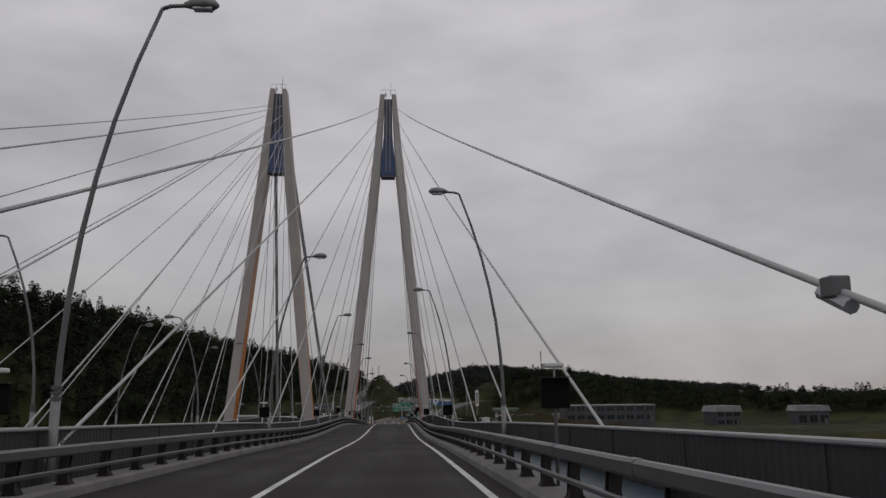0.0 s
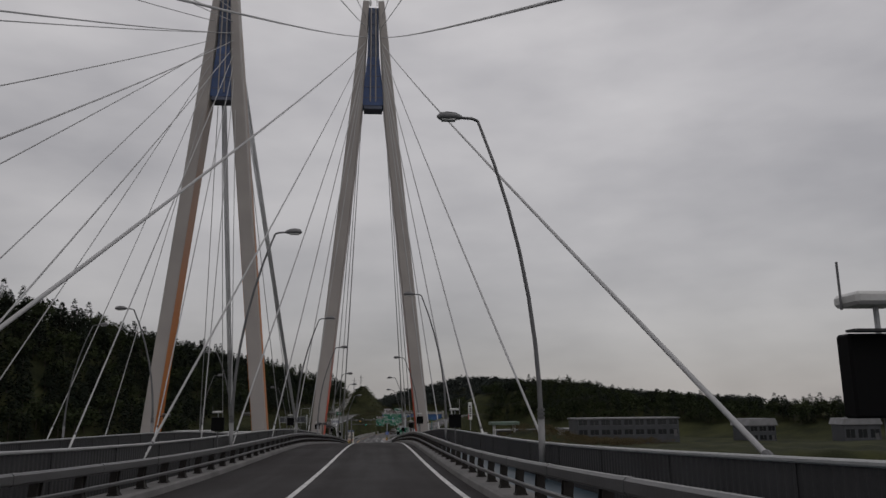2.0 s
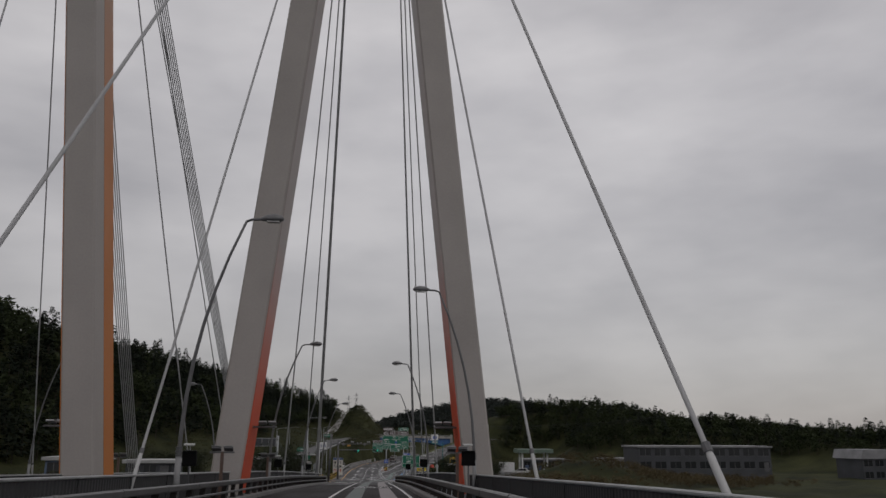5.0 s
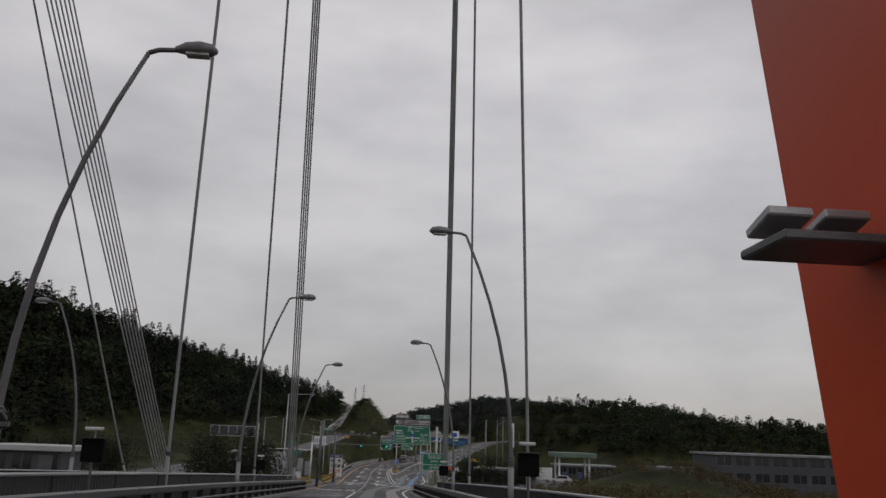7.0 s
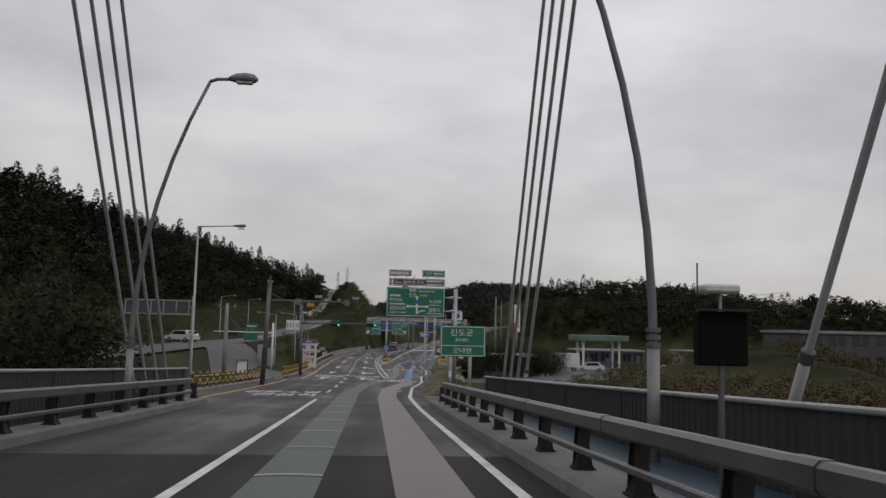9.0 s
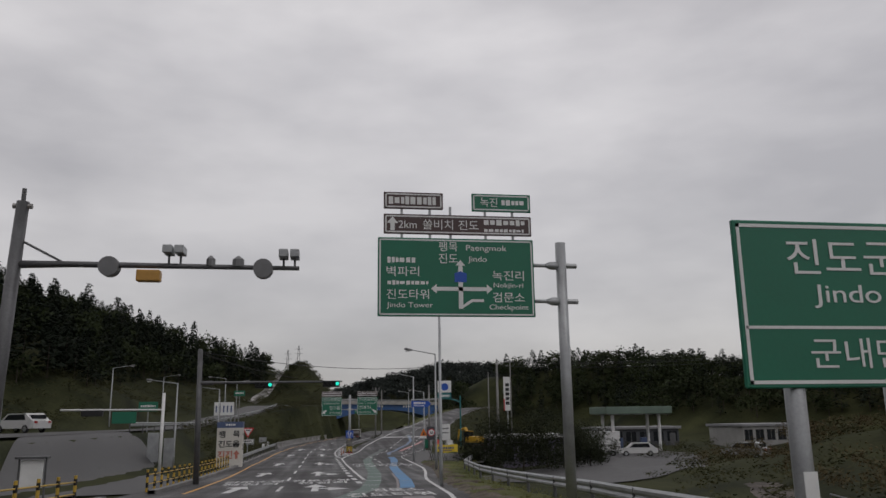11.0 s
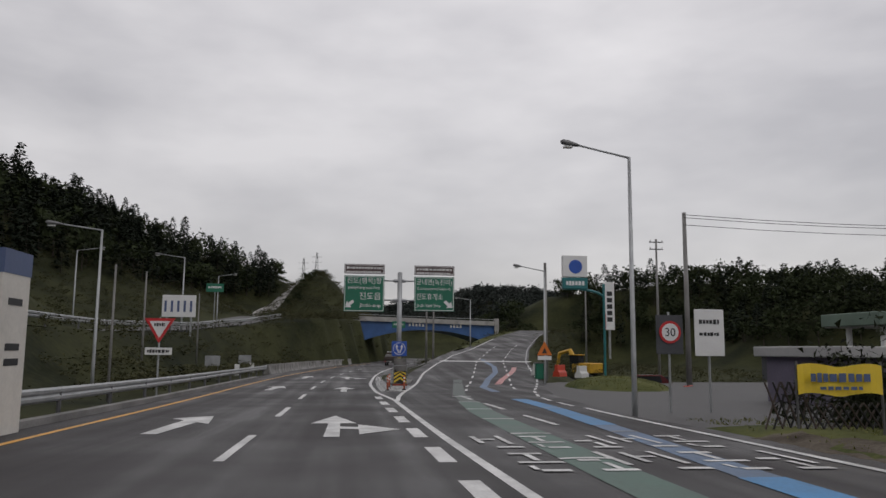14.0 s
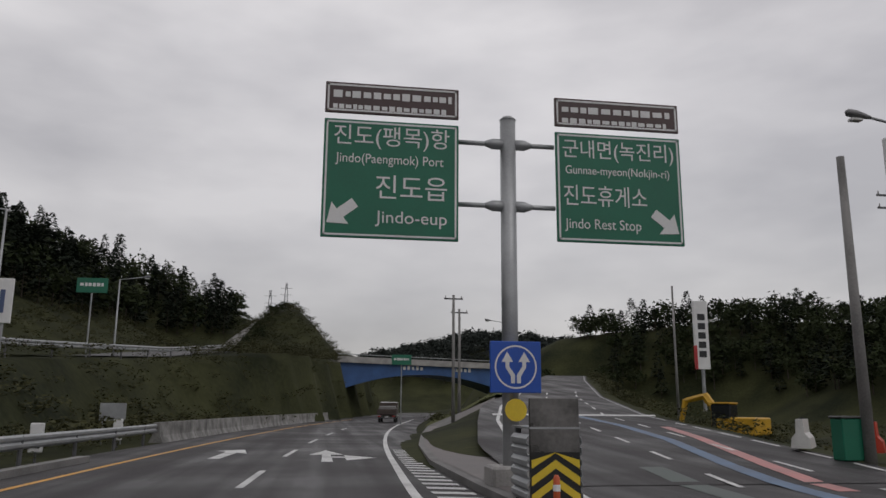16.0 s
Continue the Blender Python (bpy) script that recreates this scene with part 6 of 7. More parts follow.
def clear_of_roads(x, y):
    bx, bw = np.interp(y, BP[:, 1], BP[:, 0]), np.interp(y, BP[:, 1], BP[:, 3])
    main = np.abs(x + 1.5 - bend(y)) > 15
    side = (np.abs(x - bx) > bw + 3.5) | (y < 265)
    upper = np.abs(x + 20.5 - bend(y)) > 5.5
    serv = (np.abs(x + 19.5 - (y - 400) * 0.14) > 3.0) | (y < 396) | (y > 450)
    return main & side & upper & serv


left = scatter(-150, -8, 60, 520, 3.0, lambda x, y, z: clear_of_roads(x, y) & (z > np.interp(y, [200, 250, 300, 340, 400, 470], [1.5, 3.5, 7.0, 10.5, 12.0, 14.0])) & (np.hypot((x + 6) / 13, (y - 445) / 33) > 1) & (np.maximum(ridge(x, y, RIDGE_L, 46), ridge(x, y, RIDGE_S, 24)) > np.interp(y, [220, 260], [1.5, 6.0])))
pick = rng.uniform(0, 1, len(left)) < 0.72
tall = rng.uniform(0, 1, len(left)) < 0.12
A1, TA1 = grow(left[pick & ~tall], PINES, 3.8, 7.0, 1.0)
A2, TA2 = grow(left[pick & tall], PINES, 7.0, 9.0, 0.8)
A, TA = np.concatenate([A1, A2]), np.concatenate([TA1, TA2])
B, TB = grow(left[~pick], BROADS, 3.6, 6.0, 1.25)
knoll_bush = scatter(-26, 9, 412, 478, 1.9, lambda x, y, z: clear_of_roads(x, y) & (np.hypot((x + 6) / 14, (y - 445) / 34) < 1.05) & (z > 3))
KB, TK = grow(knoll_bush, BROADS, 0.9, 2.1, 1.5)
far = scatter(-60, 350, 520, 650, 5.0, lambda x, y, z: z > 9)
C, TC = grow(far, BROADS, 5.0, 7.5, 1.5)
near_r = scatter(40, 330, 140, 485, 3.6, lambda x, y, z: clear_of_roads(x, y) & (ridge(x, y, RIDGE_R, 36) > 3.0) & (z > 3.0))
pick2 = rng.uniform(0, 1, len(near_r)) < 0.45
D, TD = grow(near_r[pick2], PINES, 4.2, 7.8, 1.0)
E, TE = grow(near_r[~pick2], BROADS, 4.0, 6.2, 1.35)
for nm, tri, mat, lab in (("pine_wood", np.concatenate([A, D]), M_PINE, "dark green pine wood covering the hillside"), ("leafy_wood", np.concatenate([B, KB, E]), M_BROAD, "dull green leafy wood on the hills"), ("tree_trunks", np.concatenate([TA, TB, TC, TD, TE, TK]), M_BARK, "thin brown trunks of the hillside wood")):
    tagged(tri_mesh(nm, tri, mat), lab, "wood", kind="stuff")
# Rain haze is mixed into the far hill's leaf colour: paler and bluer.
M_HAZY_WOOD = material("hazy_wood_leaves", (0.026, 0.032, 0.030), 0.9, vary=0.25, scale=0.05, fine=1, bump=0.0, tint=(0.036, 0.042, 0.038), spec=0.1, random_amount=0.3)
tagged(tri_mesh("far_wood", C, M_HAZY_WOOD), "leafy wood on the far hill, its colour tinted blue for haze", "wood", kind="stuff")
scrub = scatter(-75, 12, 255, 530, 1.7, lambda x, y, z: clear_of_roads(x, y) & (z > 1.2) & (z < 29) & (rng.uniform(0, 1, x.shape) < 0.85))
scr2 = scatter(9, 60, 215, 400, 2.4, lambda x, y, z: clear_of_roads(x, y) & (x > np.interp(y, [215, 250, 262, 300, 330], [12, 22, 34, 40, 26])) & (rng.uniform(0, 1, x.shape) < 0.6))
scr3 = scatter(-60, -26, 176, 255, 2.4, lambda x, y, z: (rng.uniform(0, 1, x.shape) < 0.55) & (z < 9))
scr4 = scatter(9, 62, 196, 262, 1.7, lambda x, y, z: (x > np.interp(y, [196, 206, 220, 236, 248, 262], [12.0, 13.0, 19.0, 25, 27, 32])) & (np.abs(x - np.interp(y, [196, 230, 262], [44, 32, 24])) > 4) & (rng.uniform(0, 1, x.shape) < 0.6))
bank = scatter(-18, 20, 262, 470, 1.15, lambda x, y, z: (x - bend(y) < -9.0) & (x - bend(y) > np.where(y > 400, -34, -16.2)) & ((y > 284) | (x > -10.2)) & (rng.uniform(0, 1, x.shape) < 0.75))
cut = scatter(4, 62, 318, 432, 1.3, lambda x, y, z: (np.abs(x - np.interp(y, BP[:, 1], BP[:, 0])) > np.interp(y, BP[:, 1], BP[:, 3]) + 1.0) & (x - bend(y) > np.where(y < 352, 14, 4.2)) & (np.abs(x - np.interp(y, BP[:, 1], BP[:, 0])) < 14) & (rng.uniform(0, 1, x.shape) < 0.7))
bank = np.concatenate([bank, cut])
F, TF = grow(np.concatenate([scrub, scr2, scr3, bank]), SHRUBS, 0.6, 1.5, 1.9)
M_BRACKEN = material("bracken_brown", (0.062, 0.040, 0.025), 0.9, vary=0.4, scale=0.12, fine=2, bump=0.0, tint=(0.070, 0.056, 0.030), spec=0.1, random_amount=0.5)
F2, TF2 = grow(scr4, [broadleaf(250, 0.026) for _ in range(6)], 1.0, 2.3, 1.5)
tagged(tri_mesh("bracken", F2, M_BRACKEN), "rust-brown bracken and shrubs on the bank", "scrub", kind="stuff")
tagged(tri_mesh("scrub", F, M_SCRUB), "olive and brown scrub on the banks", "scrub", kind="stuff")


def bush(x, y, h, w, mat=None, label="dense dark green bush"):
    t = thing("bush", label, "bush", (x, y, gz(x, y)))
    n = 5600
    hub = np.stack([rng.normal(0, w * 0.30, 14), rng.normal(0, w * 0.30, 14), rng.uniform(0.18, 0.8, 14) * h], 1)
    c = hub[rng.integers(0, 14, n)] + rng.normal(0, 0.13, (n, 3)) * [w, w, h]
    c[:, 2] = np.abs(c[:, 2])
    d1, d2 = rng.normal(0, 1, (n, 3)), rng.normal(0, 1, (n, 3))
    s = 0.085
    tri_mesh("leaves", np.stack([c, c + d1 * s, c + d2 * s], 1), mat or M_BUSH, t)
    part("stem", tube(bmesh.new(), [(0, 0, -0.2), (0.1, 0, 0.5 * h)], [0.08, 0.03], 6), M_BARK, t)
    return t


M_BUSH = material("bush_leaf", (0.009, 0.012, 0.007), 0.8, vary=0.4, scale=0.6, fine=4, bump=0.0, tint=(0.018, 0.022, 0.010), spec=0.2, random_amount=0.5)
for x, y, h, w in ((13.3, 264.5, 3.4, 2.8), (15.2, 263.5, 4.8, 3.4), (17.6, 264.5, 5.4, 3.8), (20.2, 266, 5.0, 4.0), (22.9, 267.5, 4.4, 3.8), (25.2, 268.5, 3.0, 3.0), (29.0, 282, 3.6, 4.6)):
    bush(x, y, h, w)
for x, y, h, w in ((-9.0, 184.5, 4.4, 3.2), (-11.6, 186, 5.0, 3.6), (-13.4, 188.5, 4.2, 3.2), (-24.5, 196, 3.4, 4.0), (-28, 199, 3.0, 3.6), (-31, 203, 3.4, 4.4)):
    bush(x, y, h, w)
# grassy mound beside the side road
v, f = [], []
for i in range(15):
    for j in range(15):
        u, w = -1 + i / 7, -1 + j / 7
        x, y = 15.4 + 3.0 * u + 0.3 * (w + 1), 291.5 + 5.5 * w
        r = u * u + w * w
        v.append((x, y, rz(y) - 0.12 + 0.75 * max(0, 1 - r) ** 0.7 + 0.08 * math.sin(3 * x + 2 * y) * (r < 0.8)))
        if i and j:
            k = i * 15 + j
            f.append((k - 16, k - 15, k, k - 1))
tagged(raw("grass_mound", v, f, M_GRASS, None, smooth=True), "low grassy mound with brown patches beside the side road", "mound", kind="structure")
# verge grass blades
g = scatter(3.2, 13.5, 196, 266, 0.33, lambda x, y, z: (x > np.array([edge_right(q) for q in y]) + 1.0) & (y > 199) & (x < np.interp(y, [192, 198.8, 215, 236, 248, 260, 268], [3.2, 5.4, 7.4, 8.6, 10.4, 12.6, 14])) & (rng.uniform(0, 1, x.shape) < 0.7))
n = len(g) * 6
c = np.repeat(g, 6, 0) + np.concatenate([rng.uniform(-0.16, 0.16, (n, 2)), np.zeros((n, 1))], 1)
c[:, 2] = road_z(c[:, 1]) + 0.05
m2 = rng.uniform(-1, 1, (5200, 2))
m2 = m2[(m2 ** 2).sum(1) < 0.9]
mx, my = 15.4 + 3.0 * m2[:, 0] + 0.3 * (m2[:, 1] + 1), 291.5 + 5.5 * m2[:, 1]
c = np.concatenate([c, np.stack([mx, my, road_z(my) - 0.12 + 0.75 * (1 - (m2 ** 2).sum(1)) ** 0.7], 1)])
n = len(c)
tip = c + np.concatenate([rng.normal(0, 0.035, (n, 2)), rng.uniform(0.03, 0.10, (n, 1))], 1)
w = np.concatenate([rng.normal(0, 0.012, (n, 2)), np.zeros((n, 1))], 1)
M_BLADE = material("grass_blades", (0.068, 0.102, 0.020), 0.8, vary=0.4, scale=0.3, fine=4, bump=0.0, tint=(0.115, 0.115, 0.040), spec=0.2, random_amount=0.5)
tagged(tri_mesh("grass", np.stack([c - w, c + w, tip], 1), M_BLADE), "short green and straw grass on the verge", "grass", kind="stuff")


# ---- blue overpass ----
O = thing("overpass", "blue-sided road overpass on concrete piers", "overpass", kind="structure")
M_OB = material("overpass_paint_blue", (0.035, 0.10, 0.27), 0.5, vary=0.25, scale=0.4, fine=8, bump=0.08)
oa, ob_ = Vector((0.5, 402.0, 8.0)), Vector((29.6, 410.5, 7.6))
d = (ob_ - oa).normalized()
nrm = Vector((-d.y, d.x, 0)).normalized()


def slab_along(name, a, b, off0, off1, z0, z1, mat, arch=0.0, n=16):
    bm = bmesh.new()
    rings = []
    for k in range(n + 1):
        u = k / n
        p = a.lerp(b, u)
        lo = z0 + arch * (1 - (2 * u - 1) ** 2)
        rings.append([bm.verts.new((p.x + nrm.x * o, p.y + nrm.y * o, p.z + z)) for o, z in ((off0, lo), (off1, lo), (off1, z1), (off0, z1))])
    for q, w in zip(rings, rings[1:]):
        for j in range(4):
            bm.faces.new((q[j], q[(j + 1) % 4], w[(j + 1) % 4], w[j]))
    bm.faces.new(rings[0])
    bm.faces.new(rings[-1][::-1])
    return part(name, bm, mat, O)


slab_along("girder", oa, ob_, -3.6, 3.6, -4.6, -0.35, M_OB, 2.9)
slab_along("deck", oa, ob_, -4.2, 4.2, -0.35, 0.0, M_CONCRETE)
for o in (-4.2, 4.0):
    slab_along("side_wall", oa, ob_, o, o + 0.2, 0.0, 0.55, M_CONCRETE)
    slab_along("hand_rail", oa, ob_, o + 0.06, o + 0.14, 0.85, 0.95, M_STEEL)
for u in (0.02, 0.98):
    p = oa.lerp(ob_, u)
    part("pier", tube(bmesh.new(), [(p.x, p.y, -1.5), (p.x, p.y, p.z - 0.5)], 0.75, 12), M_CONCRETE_DARK, O)
for u0, n in ((0.36, 5), (0.66, 4)):
    for k in range(n):
        p = oa.lerp(ob_, u0 + 0.024 * k) + nrm * -3.64
        part("painted_letter", boxed(p.x - 0.2, p.x + 0.2, p.y - 0.02, p.y + 0.02, p.z - 1.05, p.z - 0.55 + 0.12 * (k % 2)), M_SIGN_WHITE, O)
p = ob_ + nrm * -4.1
part("end_post", boxed(p.x - 0.45, p.x + 0.45, p.y - 0.35, p.y + 0.35, 2.0, p.z + 1.15, 0.04), M_CONCRETE, O, "square concrete end post")
# grassy slope between the main road and the climbing side road
v, f = [], []
for i, y in enumerate(np.arange(350, 412, 1.5)):
    bx, bz, bw = branch_at(y)
    a, b = 3.5 + float(bend(y)), bx - bw - 0.5
    for j in range(7):
        x = a + (b - a) * j / 6
        u = j / 6
        z = rz(y) + (bz - rz(y)) * u * u * (3 - 2 * u)
        v.append((x, y, max(z, gz(x, y)) + (-0.15 if j in (0, 6) else 0.10 + 0.06 * math.sin(1.9 * x + 0.7 * y))))
    if i:
        f += [(7 * (i - 1) + j, 7 * (i - 1) + j + 1, 7 * i + j + 1, 7 * i + j) for j in range(6)]
tagged(raw("verge", v, f, M_GRASS, None, smooth=True), "rough grass slope below the side road", "verge", kind="structure")


# ---- vehicles ----
M_TYRE = material("tyre_rubber", (0.018, 0.018, 0.019), 0.85, vary=0.2, scale=4, fine=30, bump=0.2)
M_GLASS = material("vehicle_glass", (0.02, 0.022, 0.025), 0.08, vary=0.1, scale=2, fine=10, bump=0.0)
M_CAB = material("truck_paint_white", (0.55, 0.55, 0.55), 0.35, vary=0.1, scale=1, fine=14, bump=0.03, coat=0.3)
M_BED = material("truck_bed_rust", (0.06, 0.045, 0.038), 0.7, vary=0.35, scale=1.5, fine=14, bump=0.2)
M_TAIL = material("tail_lens_red", (0.35, 0.02, 0.02), 0.3, vary=0.1, scale=3, fine=20, bump=0.0)


def wheel(t, x, y, r, w):
    ty = part("wheel", tube(bmesh.new(), [(x - w / 2, y, r), (x - w / 2 + 0.03, y, r), (x + w / 2 - 0.03, y, r), (x + w / 2, y, r)], [r * 0.9, r, r, r * 0.9], 16), M_TYRE, t, "", True)
    part("rim", tube(bmesh.new(), [(x - w / 2 - 0.006, y, r), (x + w / 2 + 0.006, y, r)], r * 0.58, 12), M_STEEL, ty)


T = thing("pickup_truck", "small flatbed truck with a rust-brown load bed, driving away", "truck", (5.95, 359.6, rz(359.6) + 0.02), turn=-9)
part("chassis", boxed(-0.4, 0.4, 0.1, 4.7, 0.42, 0.62), M_BLACK, T)
part("bed_floor", boxed(-0.95, 0.95, 0.0, 2.95, 0.74, 0.86, 0.01), M_BED, T)
for s in (-1, 1):
    part("side_board", boxed(min(s * 0.89, s * 0.95), max(s * 0.89, s * 0.95), 0.02, 2.95, 0.86, 1.30, 0.01), M_BED, T)
    wheel(T, s * 0.76, 0.95, 0.32, 0.22)
    wheel(T, s * 0.76, 3.75, 0.32, 0.22)
    part("tail_light", boxed(s * 0.72 - 0.14, s * 0.72 + 0.14, -0.04, 0.02, 0.56, 0.68), M_TAIL, T)
    part("mirror", boxed(s * 1.03 - 0.07, s * 1.03 + 0.07, 4.4, 4.48, 1.35, 1.65, 0.015), M_BLACK, T)
part("tailgate", boxed(-0.95, 0.95, -0.04, 0.02, 0.80, 1.30, 0.01), M_BED, T)
part("load", boxed(-0.82, 0.82, 0.35, 2.7, 0.87, 1.62, 0.12), M_CONCRETE_DARK, T, "sheeted load")
part("head_board", boxed(-0.9, 0.9, 2.95, 3.02, 0.86, 1.95), M_BED, T)
bm = plate([(3.05, 0.45), (4.85, 0.45), (4.85, 1.05), (4.55, 1.92), (4.35, 2.02), (3.2, 2.02), (3.05, 1.9)], 1.7, axis=0)
cabp = part("cab", bm, M_CAB, T, "white cab")
cabp.location.x = -0.85
part("rear_window", boxed(-0.6, 0.6, 3.03, 3.06, 1.45, 1.85), M_GLASS, T)
part("number_plate", boxed(-0.2, 0.2, -0.05, -0.03, 0.5, 0.62), M_SIGN_WHITE, T)
part("bumper", boxed(-0.85, 0.85, -0.03, 0.08, 0.40, 0.52, 0.01), M_STEEL_DARK, T)


def car(x, y, turn, paint, label, kind="car"):
    t = thing("parked_car", label, kind, (x, y, gz(x, y) + 0.12), turn=turn)
    prof = [(-2.2, 0.35), (2.2, 0.35), (2.25, 0.75), (1.25, 0.95), (0.6, 1.5), (-1.3, 1.52), (-1.95, 1.0), (-2.25, 0.9)]
    b = part("body", plate(prof, 1.7, axis=0), paint, t)
    b.location.x = -0.85
    g = part("side_window", plate([(-1.35, 1.0), (1.0, 1.0), (0.52, 1.42), (-1.2, 1.44)], 1.72, axis=0), M_GLASS, t)
    g.location.x = -0.86
    part("rear_window", boxed(-0.65, 0.65, -1.86, -1.4, 1.05, 1.4), M_GLASS, t)
    for sx in (-0.78, 0.78):
        for sy in (-1.35, 1.4):
            wheel(t, sx, sy, 0.32, 0.2)
    for sx in (-0.65, 0.65):
        part("tail_light", boxed(sx - 0.14, sx + 0.14, -2.27, -2.2, 0.75, 0.92), M_TAIL, t)
    return t


M_CAR_WHITE = material("car_paint_white", (0.6, 0.6, 0.6), 0.3, vary=0.06, scale=1, fine=10, bump=0.0, coat=0.4)
M_CAR_SILVER = material("car_paint_silver", (0.38, 0.39, 0.40), 0.3, metal=0.4, vary=0.06, scale=1, fine=10, bump=0.0, coat=0.4)
M_CAR_RED = material("car_paint_dark_red", (0.10, 0.012, 0.014), 0.25, vary=0.1, scale=1, fine=10, bump=0.0, coat=0.4)
car(36.2, 283.5, 75, M_CAR_WHITE, "white estate car parked on wet ground")
car(20.5, 299.5, 70, M_CAR_RED, "dark red car parked at the yard entrance")
car(-24.0, 262.0, 60, M_CAR_WHITE, "white pickup on the upper road")
car(41.0, 268.0, 40, M_CAR_SILVER, "silver car parked on wet ground")
V = thing("box_van", "white box van parked beside the yard", "van", (32.6, 286.5, gz(32.6, 286.5) + 0.1), turn=80)
part("box_body", boxed(-1.0, 1.0, -2.4, 1.4, 0.6, 2.9, 0.04), M_CAR_WHITE, V, "plain white box")
part("cab", plate([(1.45, 0.4), (2.9, 0.4), (2.9, 1.1), (2.5, 2.0), (1.45, 2.05)], 1.8, axis=0), M_CAR_WHITE, V).location.x = -0.9
for sx in (-0.8, 0.8):
    for sy in (-1.5, 2.1):
        wheel(V, sx, sy, 0.36, 0.22)
part("rear_door_line", boxed(-0.01, 0.01, -2.42, -2.39, 0.7, 2.8), M_INK, V)


# ---- buildings ----
def house(name, label, x, y, w, dp, h, turn, wall, roof, rows=1, bays=4, z=None, pitch=0.0):
    t = thing(name, label, "building", (x, y, (gz(x, y) if z is None else z) - 0.2), turn=turn)
    part("wall", boxed(-w / 2, w / 2, -dp / 2, dp / 2, -2.5, h, 0.03), wall, t)
    if pitch:
        bm = plate([(-w / 2 - 0.5, h), (w / 2 + 0.5, h), (w / 2 - 0.2, h + pitch), (-w / 2 + 0.2, h + pitch)], dp + 0.9)
        part("roof", bm, roof, t).location.y = -dp / 2 - 0.45
    else:
        part("roof", boxed(-w / 2 - 0.35, w / 2 + 0.35, -dp / 2 - 0.35, dp / 2 + 0.35, h - 0.15, h + 0.25, 0.03), roof, t)
    for r in range(rows):
        for k in range(bays):
            cx = -w / 2 + w * (k + 0.5) / bays
            z0 = 0.9 + (h / rows) * r
            wd = part("window", boxed(cx - w / bays * 0.36, cx + w / bays * 0.36, -dp / 2 - 0.04, -dp / 2 + 0.02, z0, z0 + h / rows * 0.52), M_GLASS, t)
            part("frame", boxed(cx - w / bays * 0.40, cx + w / bays * 0.40, -dp / 2 - 0.06, -dp / 2 - 0.02, z0 - 0.10, z0), M_STEEL_DARK, wd)
            part("mullion", boxed(cx - 0.04, cx + 0.04, -dp / 2 - 0.06, -dp / 2 - 0.02, z0, z0 + h / rows * 0.52), M_STEEL_DARK, wd)
    part("door", boxed(w * 0.5 - 1.6, w * 0.5 - 0.6, -dp / 2 - 0.05, -dp / 2 + 0.02, 0.2, 2.2), M_STEEL_DARK, t)
    return t


M_WALL_PALE = material("wall_render_pale", (0.30, 0.295, 0.285), 0.8, vary=0.2, scale=0.5, fine=10, bump=0.15)
M_WALL_DARK = material("wall_cladding_dark", (0.055, 0.058, 0.066), 0.6, vary=0.25, scale=0.4, fine=10, bump=0.1)
M_WALL_BLUE = material("wall_sheet_blue", (0.10, 0.14, 0.22), 0.6, vary=0.25, scale=0.4, fine=10, bump=0.1)
M_ROOF_GREY = material("roof_sheet_grey", (0.22, 0.22, 0.23), 0.6, vary=0.25, scale=0.5, fine=10, bump=0.15)
M_ROOF_WHITE = material("roof_sheet_white", (0.38, 0.38, 0.38), 0.5, vary=0.15, scale=0.5, fine=10, bump=0.1)
M_ROOF_GREEN = material("roof_sheet_green", (0.12, 0.17, 0.135), 0.5, vary=0.2, scale=0.5, fine=10, bump=0.1)
house("visitor_building", "long dark glass-fronted two-storey building", 72, 262, 30, 10, 5.4, 0, M_WALL_DARK, M_ROOF_GREY, 2, 9, z=1.2)
house("hall_building", "long pale building with a row of windows", 73, 320, 13, 9, 3.2, 8, M_WALL_PALE, M_ROOF_GREY, 1, 6)
G = thing("station_canopy", "filling station canopy with a pale green fascia on white columns", "canopy", (43, 302, gz(43, 302)))
part("fascia", boxed(-4.8, 4.8, -3.5, 3.5, 5.2, 6.2, 0.05), M_ROOF_GREEN, G, "pale green fascia")
part("soffit", boxed(-4.6, 4.6, -3.3, 3.3, 5.12, 5.2), M_ROOF_WHITE, G)
for sx in (-3.4, 3.4):
    for sy in (-2.0, 2.0):
        part("column", bar((sx, sy, -0.3), (sx, sy, 5.15), 0.22, 12), M_SIGN_WHITE, G)
part("pump_island", boxed(-3.0, 3.0, -0.6, 0.6, -0.2, 0.2, 0.03), M_CONCRETE, G)
for sx in (-1.8, 1.8):
    part("fuel_pump", boxed(sx - 0.45, sx + 0.45, -0.3, 0.3, 0.2, 1.9, 0.04), M_BOX_BLUE, G)
house("pavilion", "small seaside hut with a pale flat roof", -26, 186, 5.5, 4, 2.6, 0, M_WALL_DARK, M_ROOF_WHITE, 1, 3)
house("pavilion", "small seaside hut with a pale flat roof", -34, 184, 6.0, 4, 2.6, 0, M_WALL_BLUE, M_ROOF_WHITE, 1, 3)
house("shore_house", "grey hillside house with a pitched roof", 112, 262, 9, 8, 5.0, 10, M_WALL_DARK, M_ROOF_GREY, 2, 3, pitch=2.0)
house("shore_house", "grey hillside house with a pitched roof", 135, 248, 10, 8, 4.5, -8, M_WALL_DARK, M_ROOF_GREY, 1, 3, pitch=1.8)
M_WALL_MAUVE = material("wall_render_mauve", (0.13, 0.115, 0.165), 0.7, vary=0.25, scale=0.5, fine=10, bump=0.1)
